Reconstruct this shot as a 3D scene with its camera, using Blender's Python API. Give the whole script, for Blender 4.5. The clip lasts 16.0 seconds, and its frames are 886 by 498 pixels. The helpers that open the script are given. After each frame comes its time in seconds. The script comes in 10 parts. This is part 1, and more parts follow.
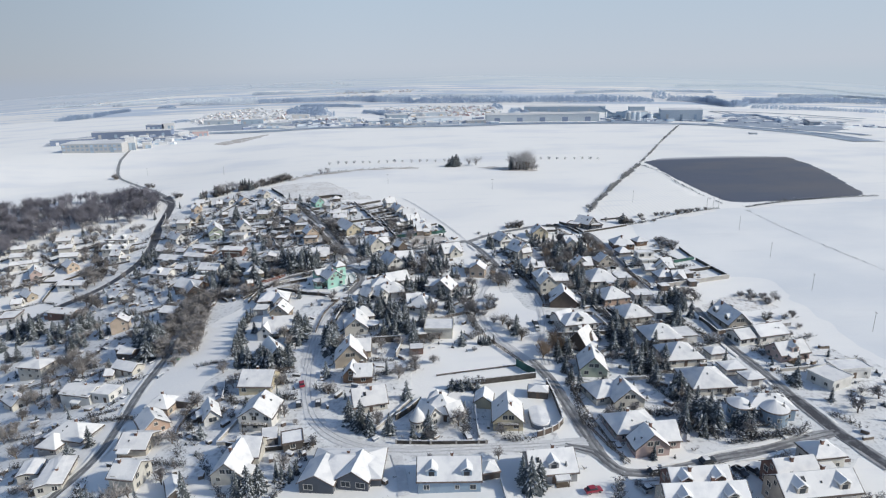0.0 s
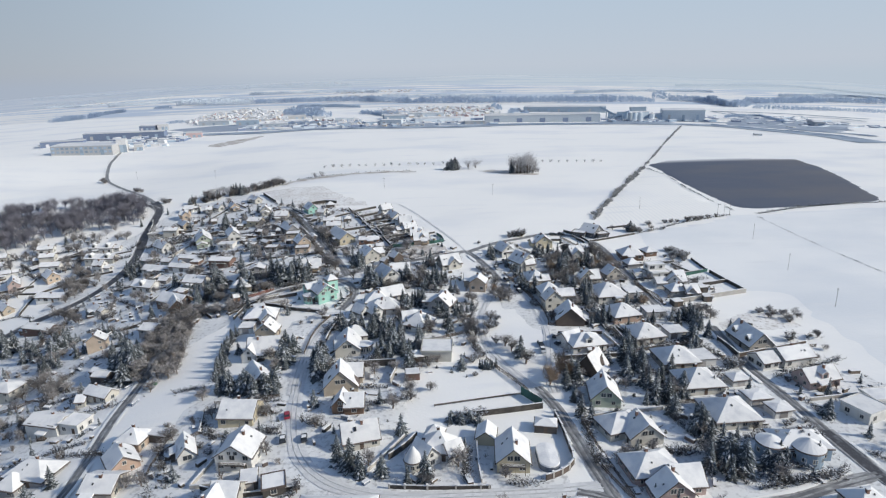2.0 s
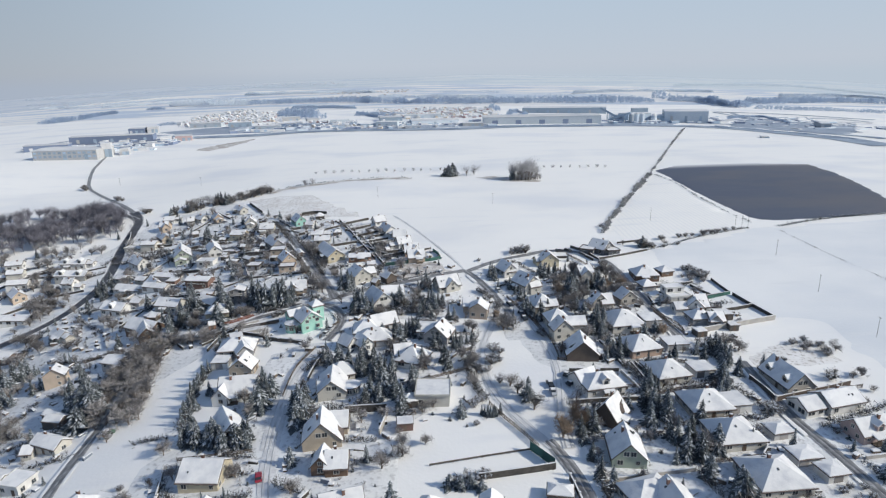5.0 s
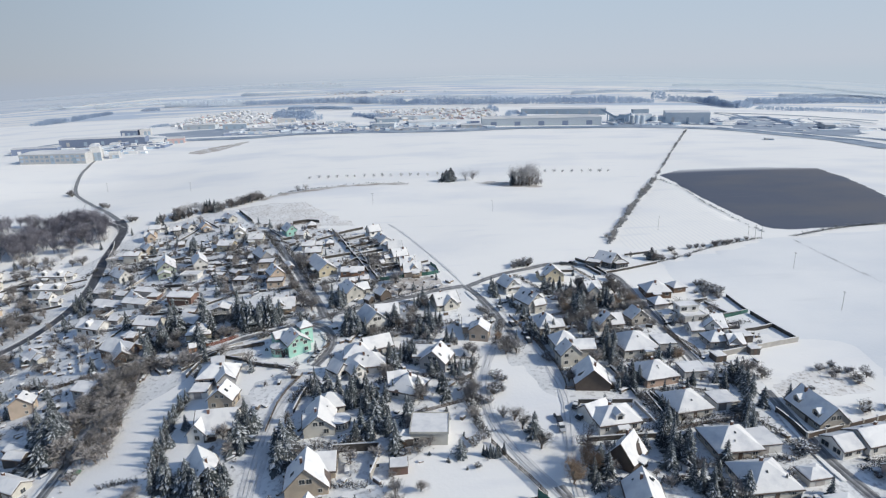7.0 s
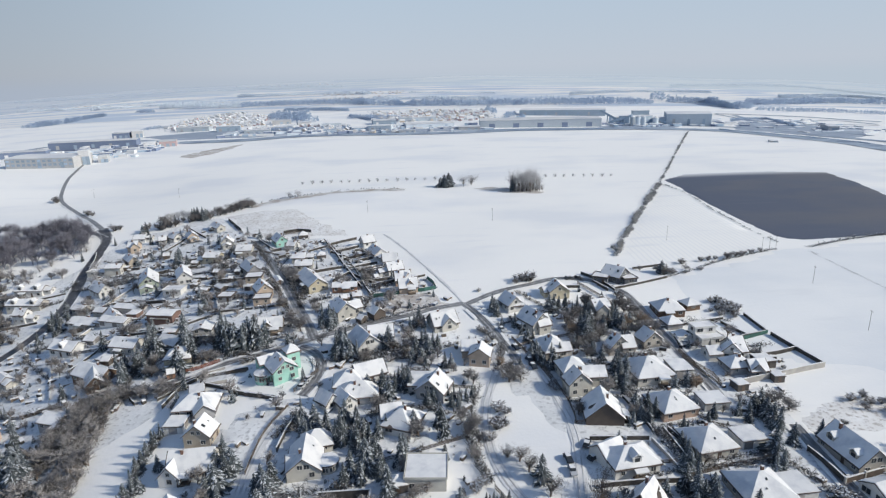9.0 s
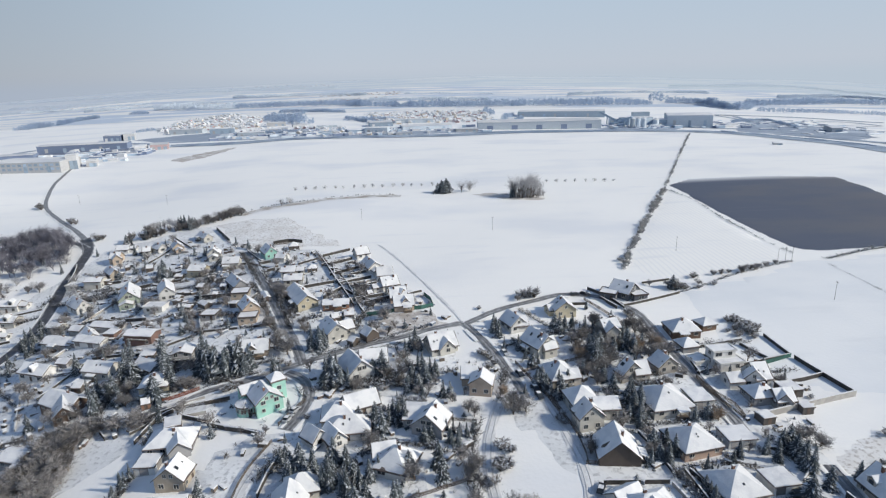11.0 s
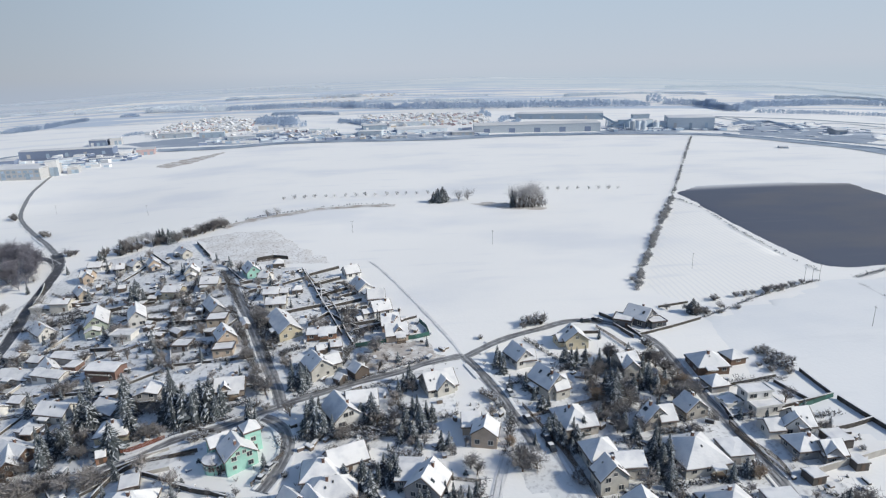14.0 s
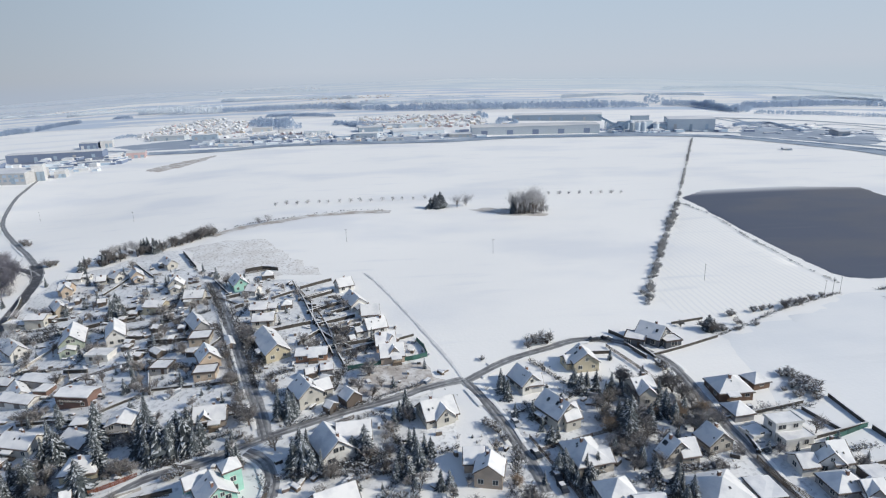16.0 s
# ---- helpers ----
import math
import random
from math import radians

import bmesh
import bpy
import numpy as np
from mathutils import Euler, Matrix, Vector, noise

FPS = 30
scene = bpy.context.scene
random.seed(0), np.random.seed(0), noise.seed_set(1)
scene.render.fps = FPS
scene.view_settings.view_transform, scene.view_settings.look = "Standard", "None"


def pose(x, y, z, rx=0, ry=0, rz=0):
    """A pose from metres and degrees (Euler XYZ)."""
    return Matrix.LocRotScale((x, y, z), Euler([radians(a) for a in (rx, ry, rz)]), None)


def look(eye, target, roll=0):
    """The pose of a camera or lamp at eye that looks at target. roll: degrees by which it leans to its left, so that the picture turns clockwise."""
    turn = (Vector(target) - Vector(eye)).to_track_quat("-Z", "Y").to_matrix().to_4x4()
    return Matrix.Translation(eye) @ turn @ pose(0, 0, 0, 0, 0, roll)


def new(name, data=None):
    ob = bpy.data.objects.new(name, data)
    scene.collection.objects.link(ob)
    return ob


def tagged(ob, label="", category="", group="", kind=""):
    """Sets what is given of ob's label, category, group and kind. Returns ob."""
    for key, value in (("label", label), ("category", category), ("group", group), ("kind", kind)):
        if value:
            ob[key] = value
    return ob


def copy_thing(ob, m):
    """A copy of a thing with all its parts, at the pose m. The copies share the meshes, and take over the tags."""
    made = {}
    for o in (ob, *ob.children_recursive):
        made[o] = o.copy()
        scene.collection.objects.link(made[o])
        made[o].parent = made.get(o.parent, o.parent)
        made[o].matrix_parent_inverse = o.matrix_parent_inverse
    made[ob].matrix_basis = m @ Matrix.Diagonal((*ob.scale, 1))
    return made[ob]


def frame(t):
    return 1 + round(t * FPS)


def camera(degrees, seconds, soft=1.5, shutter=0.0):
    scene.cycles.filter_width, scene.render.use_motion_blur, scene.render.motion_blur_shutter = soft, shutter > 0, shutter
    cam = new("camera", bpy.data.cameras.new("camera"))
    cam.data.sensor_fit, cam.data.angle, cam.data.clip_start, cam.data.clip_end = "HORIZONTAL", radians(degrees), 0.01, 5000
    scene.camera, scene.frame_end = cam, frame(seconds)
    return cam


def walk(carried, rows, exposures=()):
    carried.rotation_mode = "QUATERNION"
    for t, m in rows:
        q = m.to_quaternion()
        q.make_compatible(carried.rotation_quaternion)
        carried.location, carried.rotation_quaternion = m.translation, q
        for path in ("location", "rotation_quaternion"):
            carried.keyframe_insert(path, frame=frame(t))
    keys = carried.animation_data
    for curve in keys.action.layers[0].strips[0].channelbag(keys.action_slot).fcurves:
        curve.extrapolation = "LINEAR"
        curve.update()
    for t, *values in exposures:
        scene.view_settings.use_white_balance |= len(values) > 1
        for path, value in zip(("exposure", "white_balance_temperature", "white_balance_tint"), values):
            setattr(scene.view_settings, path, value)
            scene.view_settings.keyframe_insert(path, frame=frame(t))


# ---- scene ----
cam = camera(72.97, 16.0, soft=1.2)
rows = [
    (0.0, pose(0.00, 0.00, 85.25, 73.721, 1.082, -1.500)),
    (0.5, pose(0.18, 4.59, 85.40, 73.708, 1.093, -1.530)),
    (1.0, pose(0.36, 9.19, 85.58, 73.696, 1.105, -1.563)),
    (1.5, pose(0.55, 13.80, 85.78, 73.686, 1.116, -1.597)),
    (2.0, pose(0.75, 18.41, 86.01, 73.676, 1.129, -1.633)),
    (2.5, pose(0.94, 23.04, 86.25, 73.668, 1.141, -1.671)),
    (3.0, pose(1.14, 27.66, 86.52, 73.661, 1.154, -1.711)),
    (3.5, pose(1.35, 32.29, 86.79, 73.655, 1.167, -1.752)),
    (4.0, pose(1.55, 36.92, 87.09, 73.650, 1.181, -1.796)),
    (4.5, pose(1.76, 41.55, 87.39, 73.646, 1.195, -1.841)),
    (5.0, pose(1.96, 46.18, 87.70, 73.644, 1.209, -1.888)),
    (5.5, pose(2.17, 50.80, 88.02, 73.642, 1.223, -1.937)),
    (6.0, pose(2.38, 55.42, 88.35, 73.642, 1.238, -1.988)),
    (6.5, pose(2.58, 60.03, 88.67, 73.643, 1.253, -2.041)),
    (7.0, pose(2.78, 64.63, 89.00, 73.645, 1.269, -2.095)),
    (7.5, pose(2.98, 69.22, 89.33, 73.648, 1.284, -2.152)),
    (8.0, pose(3.17, 73.80, 89.66, 73.652, 1.301, -2.210)),
    (8.5, pose(3.36, 78.36, 89.98, 73.658, 1.317, -2.270)),
    (9.0, pose(3.55, 82.90, 90.29, 73.664, 1.334, -2.332)),
    (9.5, pose(3.73, 87.43, 90.59, 73.672, 1.351, -2.396)),
    (10.0, pose(3.90, 91.94, 90.88, 73.681, 1.368, -2.461)),
    (10.5, pose(4.07, 96.42, 91.16, 73.691, 1.386, -2.529)),
    (11.0, pose(4.23, 100.88, 91.42, 73.702, 1.404, -2.598)),
    (11.5, pose(4.38, 105.32, 91.67, 73.714, 1.422, -2.669)),
    (12.0, pose(4.52, 109.73, 91.89, 73.727, 1.441, -2.742)),
    (12.5, pose(4.65, 114.11, 92.09, 73.742, 1.460, -2.817)),
    (13.0, pose(4.77, 118.46, 92.27, 73.758, 1.479, -2.894)),
    (13.5, pose(4.88, 122.78, 92.42, 73.775, 1.499, -2.972)),
    (14.0, pose(4.98, 127.07, 92.55, 73.793, 1.519, -3.052)),
    (14.5, pose(5.07, 131.32, 92.64, 73.812, 1.539, -3.135)),
    (15.0, pose(5.14, 135.53, 92.70, 73.832, 1.560, -3.219)),
    (15.5, pose(5.20, 139.71, 92.73, 73.853, 1.581, -3.305)),
    (16.0, pose(5.25, 143.84, 92.72, 73.876, 1.602, -3.392)),
]
walk(cam, rows)

# ---- world and light ----
SUN_EL, SUN_AZ = 30.5, 106.0          # degrees; azimuth clockwise from +y
world = bpy.data.worlds.new("winter_sky")
scene.world = world
world.use_nodes = True
wn = world.node_tree
sky = wn.nodes.new("ShaderNodeTexSky")
sky.sky_type, sky.sun_disc = "NISHITA", False
sky.sun_elevation, sky.sun_rotation = radians(SUN_EL), radians(SUN_AZ)
sky.air_density, sky.dust_density, sky.ozone_density, sky.altitude = 1.0, 0.6, 3.0, 300
# winter haze: the same pale veil all round the horizon, thinning upwards
way = wn.nodes.new("ShaderNodeTexCoord")
up = wn.nodes.new("ShaderNodeSeparateXYZ")
veil = wn.nodes.new("ShaderNodeValToRGB")
veil.color_ramp.elements[0].color = (4.05, 4.5, 5.2, 1)
veil.color_ramp.elements[1].position, veil.color_ramp.elements[1].color = 0.16, (3.5, 4.4, 5.35, 1)
thin = wn.nodes.new("ShaderNodeMapRange")
thin.inputs[1].default_value, thin.inputs[2].default_value, thin.inputs[3].default_value, thin.inputs[4].default_value = 0.16, 0.5, 0.96, 0.08
haze = wn.nodes.new("ShaderNodeMix")
haze.data_type = "RGBA"
wn.links.new(way.outputs["Generated"], up.inputs[0])
wn.links.new(up.outputs[2], veil.inputs[0])
away = wn.nodes.new("ShaderNodeMapRange")       # the veil is duller on the side away from the sun
away.interpolation_type = "SMOOTHSTEP"
away.inputs[1].default_value, away.inputs[2].default_value, away.inputs[3].default_value, away.inputs[4].default_value = -0.70, -0.10, 0.72, 1.0
dull = wn.nodes.new("ShaderNodeVectorMath")
dull.operation = "SCALE"
wn.links.new(up.outputs[0], away.inputs[0])
wn.links.new(veil.outputs[0], dull.inputs[0])
wn.links.new(away.outputs[0], dull.inputs["Scale"])
wn.links.new(up.outputs[2], thin.inputs[0])
wn.links.new(thin.outputs[0], haze.inputs[0])
wn.links.new(sky.outputs[0], haze.inputs[6])
wn.links.new(dull.outputs[0], haze.inputs[7])
wn.links.new(haze.outputs[2], wn.nodes["Background"].inputs[0])
wn.nodes["Background"].inputs[1].default_value = 0.128

sun_data = bpy.data.lights.new("sun", "SUN")
sun_data.energy, sun_data.angle, sun_data.color = 3.66, radians(3.5), (1.0, 0.94, 0.81)
sun = new("sun", sun_data)
az, el = radians(SUN_AZ), radians(SUN_EL)
to_sun = Vector((math.sin(az) * math.cos(el), math.cos(az) * math.cos(el), math.sin(el)))
sun.matrix_world = look((200, -100, 300), Vector((200, -100, 300)) - to_sun)
scene.view_settings.exposure = 0.0

# ---- materials ----
MATS = {}


def material(name, colour, rough=0.8, second=None, scale=1.0, mix=0.5, bump=0.0, bump_scale=8.0, metal=0.0,
             spec=0.3, fine=None, tint=0.0, edge=0.12):
    """A surface of two colours mixed by broad noise, with fine grain, bump and a tint of its own per object."""
    m = bpy.data.materials.new(name)
    m.use_nodes = True
    t = m.node_tree
    b = t.nodes["Principled BSDF"]
    b.inputs["Roughness"].default_value, b.inputs["Metallic"].default_value = rough, metal
    b.inputs["Specular IOR Level"].default_value = spec
    geo = t.nodes.new("ShaderNodeNewGeometry")
    broad = t.nodes.new("ShaderNodeTexNoise")
    broad.inputs["Scale"].default_value, broad.inputs["Detail"].default_value = scale, 6
    t.links.new(geo.outputs["Position"], broad.inputs["Vector"])
    ramp = t.nodes.new("ShaderNodeMapRange")
    ramp.inputs[1].default_value, ramp.inputs[2].default_value = mix - edge, mix + edge
    t.links.new(broad.outputs["Fac"], ramp.inputs[0])
    blend = t.nodes.new("ShaderNodeMix")
    blend.data_type = "RGBA"
    second = second or tuple(c * 0.86 for c in colour)
    blend.inputs[6].default_value, blend.inputs[7].default_value = (*colour, 1), (*second, 1)
    t.links.new(ramp.outputs[0], blend.inputs[0])
    out = blend.outputs[2]
    grain = t.nodes.new("ShaderNodeTexNoise")
    grain.inputs["Scale"].default_value, grain.inputs["Detail"].default_value = bump_scale, 4
    t.links.new(geo.outputs["Position"], grain.inputs["Vector"])
    if fine:
        r2 = t.nodes.new("ShaderNodeMapRange")
        r2.inputs[1].default_value, r2.inputs[2].default_value = 0.52, 0.68
        t.links.new(grain.outputs["Fac"], r2.inputs[0])
        b2 = t.nodes.new("ShaderNodeMix")
        b2.data_type = "RGBA"
        b2.inputs[7].default_value = (*fine, 1)
        t.links.new(r2.outputs[0], b2.inputs[0])
        t.links.new(out, b2.inputs[6])
        out = b2.outputs[2]
    if tint:
        info = t.nodes.new("ShaderNodeObjectInfo")
        r3 = t.nodes.new("ShaderNodeMapRange")
        r3.inputs[3].default_value, r3.inputs[4].default_value = 1 - tint, 1 + tint
        t.links.new(info.outputs["Random"], r3.inputs[0])
        hsv = t.nodes.new("ShaderNodeHueSaturation")
        t.links.new(r3.outputs[0], hsv.inputs["Value"])
        t.links.new(out, hsv.inputs["Color"])
        out = hsv.outputs[0]
    t.links.new(out, b.inputs["Base Color"])
    if bump:
        bm_ = t.nodes.new("ShaderNodeBump")
        bm_.inputs["Strength"].default_value, bm_.inputs["Distance"].default_value = 0.6, bump
        t.links.new(grain.outputs["Fac"], bm_.inputs["Height"])
        t.links.new(bm_.outputs[0], b.inputs["Normal"])
    MATS[name] = m
    return m


ROOF_SNOW = material("roof_snow", (0.775, 0.775, 0.78), 0.7, (0.60, 0.61, 0.64), 0.30, 0.60, 0.08, 1.6, tint=0.06, edge=0.14)
GARDEN = material("garden_snow", (0.82, 0.83, 0.84), 0.75, (0.66, 0.67, 0.68), 0.06, 0.53, 0.25, 0.7, fine=(0.50, 0.505, 0.52), edge=0.16)
TILE = material("roof_tile", (0.085, 0.072, 0.068), 0.7, (0.13, 0.10, 0.09), 0.5, 0.5, 0.03, 5, tint=0.3)
WALLS = {}
for key, c in dict(cream=(0.56, 0.54, 0.495), white=(0.68, 0.67, 0.65), beige=(0.45, 0.415, 0.37), yellow=(0.55, 0.49, 0.365),
                   grey=(0.34, 0.34, 0.35), bluegrey=(0.29, 0.37, 0.46), slate=(0.12, 0.13, 0.15), tan=(0.44, 0.38, 0.31),
                   brown=(0.17, 0.115, 0.085), brick=(0.21, 0.135, 0.115), pink=(0.48, 0.375, 0.35), salmon=(0.50, 0.37, 0.30),
                   peach=(0.52, 0.42, 0.335), orange=(0.33, 0.19, 0.13), mint=(0.36, 0.62, 0.54), green=(0.40, 0.45, 0.37),
                   wood=(0.115, 0.105, 0.098), darkwood=(0.12, 0.098, 0.085)).items():
    WALLS[key] = material("render_" + key, c, 0.9, tuple(v * 0.82 for v in c), 0.35, 0.55, 0.02, 14, tint=0.06)
GLASS = material("window_glass", (0.03, 0.035, 0.045), 0.3, (0.05, 0.06, 0.07), 0.4, spec=0.3, tint=0.3)
FRAME = material("window_frame", (0.62, 0.60, 0.56), 0.6, tint=0.25)
DOORM = material("door_wood", (0.13, 0.095, 0.075), 0.6, tint=0.4)
BRICK = material("chimney_brick", (0.20, 0.115, 0.09), 0.9, (0.13, 0.085, 0.07), 2.0, tint=0.3)
ASPHALT = material("wet_asphalt", (0.062, 0.062, 0.070), 0.55, (0.22, 0.23, 0.25), 0.5, 0.64, 0.01, 3, fine=(0.12, 0.12, 0.13), edge=0.1)
TRACK = material("trodden_snow", (0.74, 0.745, 0.755), 0.75, (0.58, 0.585, 0.60), 0.25, 0.54, 0.08, 1.2, fine=(0.60, 0.60, 0.61), edge=0.14)
LANE = material("salted_lane", (0.21, 0.21, 0.22), 0.6, (0.42, 0.43, 0.44), 0.45, 0.50, 0.03, 2.0, fine=(0.30, 0.29, 0.29), edge=0.12)
LANE_RUT = material("wet_rut", (0.13, 0.13, 0.14), 0.45, (0.24, 0.245, 0.25), 0.3, 0.5, 0.02, 2)
RUT = material("slush", (0.44, 0.44, 0.45), 0.5, (0.62, 0.63, 0.64), 0.25, 0.47, 0.02, 2)
SCRUB = material("scrub_snow", (0.83, 0.83, 0.83), 0.9, (0.68, 0.66, 0.64), 0.12, 0.54, 0.25, 0.8, fine=(0.44, 0.41, 0.39), edge=0.2)
NEEDLE = material("needles", (0.060, 0.074, 0.082), 0.85, (0.095, 0.108, 0.118), 0.8, tint=0.35)
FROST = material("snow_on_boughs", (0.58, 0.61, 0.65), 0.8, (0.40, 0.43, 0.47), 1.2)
BARK = material("bark", (0.11, 0.085, 0.07), 0.9, (0.16, 0.13, 0.11), 2.0, tint=0.3)
TWIG = material("twigs", (0.175, 0.166, 0.168), 0.9, (0.28, 0.268, 0.265), 1.0, tint=0.3)
HEDGE = material("hedge", (0.066, 0.067, 0.072), 0.9, (0.12, 0.117, 0.118), 0.5)
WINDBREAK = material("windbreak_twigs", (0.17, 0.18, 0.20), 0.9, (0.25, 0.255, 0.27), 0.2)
WALL_BROWN = material("rendered_wall_brown", (0.135, 0.105, 0.09), 0.9, (0.09, 0.075, 0.068), 0.5)
STONE = material("wall_stone", (0.055, 0.05, 0.047), 0.9, (0.095, 0.088, 0.08), 0.6)
CONCRETE = material("wall_concrete", (0.46, 0.44, 0.41), 0.9, (0.36, 0.34, 0.32), 0.5)
MESHG = material("green_fence", (0.05, 0.13, 0.11), 0.6, tint=0.2)
ORANGE = material("orange_fence", (0.26, 0.11, 0.075), 0.7, tint=0.2)
TIMBER = material("fence_timber", (0.14, 0.115, 0.095), 0.9, tint=0.3)
POLE = material("pole_wood", (0.13, 0.115, 0.105), 0.9)
# Distance haze is put into both wood colours as pale blue.
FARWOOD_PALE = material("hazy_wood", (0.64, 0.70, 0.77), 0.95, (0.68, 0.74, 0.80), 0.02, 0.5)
FARWOOD = material("haze_blue_wood", (0.40, 0.49, 0.62), 0.95, (0.46, 0.55, 0.67), 0.02, 0.5)
FROST_TWIG = material("frosted_twigs", (0.36, 0.355, 0.37), 0.9, (0.47, 0.47, 0.48), 0.5, tint=0.2)
WOODTWIG = material("valley_twigs", (0.15, 0.15, 0.185), 0.9, (0.23, 0.225, 0.26), 0.3)
WEEDS = material("weedy_plot", (0.70, 0.69, 0.68), 0.9, (0.42, 0.38, 0.35), 0.2, 0.5, 0.25, 0.9, fine=(0.36, 0.32, 0.29), edge=0.15)
BANK = material("dry_grass_bank", (0.40, 0.36, 0.33), 0.95, (0.72, 0.72, 0.73), 0.12, 0.52, 0.2, 0.9, fine=(0.30, 0.26, 0.23), edge=0.12)
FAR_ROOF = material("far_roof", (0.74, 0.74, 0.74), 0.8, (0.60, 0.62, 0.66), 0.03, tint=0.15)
# Lightened and blued in colour to stand for haze over far trees.
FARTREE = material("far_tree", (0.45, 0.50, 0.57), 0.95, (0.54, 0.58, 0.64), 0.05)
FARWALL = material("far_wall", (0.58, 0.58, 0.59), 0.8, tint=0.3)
# Blue of the distance haze is put into these road and hall colours.
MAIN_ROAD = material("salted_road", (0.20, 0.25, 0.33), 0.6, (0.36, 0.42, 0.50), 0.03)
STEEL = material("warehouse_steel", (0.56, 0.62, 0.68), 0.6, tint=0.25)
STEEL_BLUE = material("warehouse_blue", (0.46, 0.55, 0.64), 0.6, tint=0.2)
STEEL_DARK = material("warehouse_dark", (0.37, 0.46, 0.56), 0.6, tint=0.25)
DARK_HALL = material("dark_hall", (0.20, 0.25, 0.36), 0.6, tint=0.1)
TYRE = material("tyre", (0.02, 0.02, 0.02), 0.8)
RIM = material("rim", (0.4, 0.4, 0.42), 0.4, metal=0.8)
PAINT = {k: material("car_" + k, c, 0.3, c, spec=0.6) for k, c in
         dict(dark=(0.03, 0.035, 0.045), silver=(0.42, 0.44, 0.47), red=(0.30, 0.03, 0.05), green=(0.05, 0.16, 0.09)).items()}
COVER = material("pool_cover", (0.20, 0.23, 0.28), 0.6)


def far_fields():
    """Snowy fields broken by long strips of woodland, with distance haze put into the strip colours."""
    m = bpy.data.materials.new("far_fields")
    m.use_nodes = True
    t = m.node_tree
    b = t.nodes["Principled BSDF"]
    b.inputs["Roughness"].default_value, b.inputs["Specular IOR Level"].default_value = 0.9, 0.1
    geo = t.nodes.new("ShaderNodeNewGeometry")
    out = None
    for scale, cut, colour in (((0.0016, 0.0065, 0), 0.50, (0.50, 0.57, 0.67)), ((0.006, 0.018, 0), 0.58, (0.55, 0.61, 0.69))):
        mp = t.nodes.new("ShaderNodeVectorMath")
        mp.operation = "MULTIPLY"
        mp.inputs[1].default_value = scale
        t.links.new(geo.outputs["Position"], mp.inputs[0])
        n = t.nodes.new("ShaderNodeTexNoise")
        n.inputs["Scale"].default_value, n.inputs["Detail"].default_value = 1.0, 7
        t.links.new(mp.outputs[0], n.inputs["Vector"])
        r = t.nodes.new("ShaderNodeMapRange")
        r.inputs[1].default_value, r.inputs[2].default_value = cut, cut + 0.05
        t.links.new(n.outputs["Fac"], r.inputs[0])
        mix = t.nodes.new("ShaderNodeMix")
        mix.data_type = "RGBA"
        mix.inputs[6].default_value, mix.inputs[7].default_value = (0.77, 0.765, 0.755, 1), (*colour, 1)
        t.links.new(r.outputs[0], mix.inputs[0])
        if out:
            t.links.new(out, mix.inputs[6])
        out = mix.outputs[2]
    t.links.new(out, b.inputs["Base Color"])
    return m


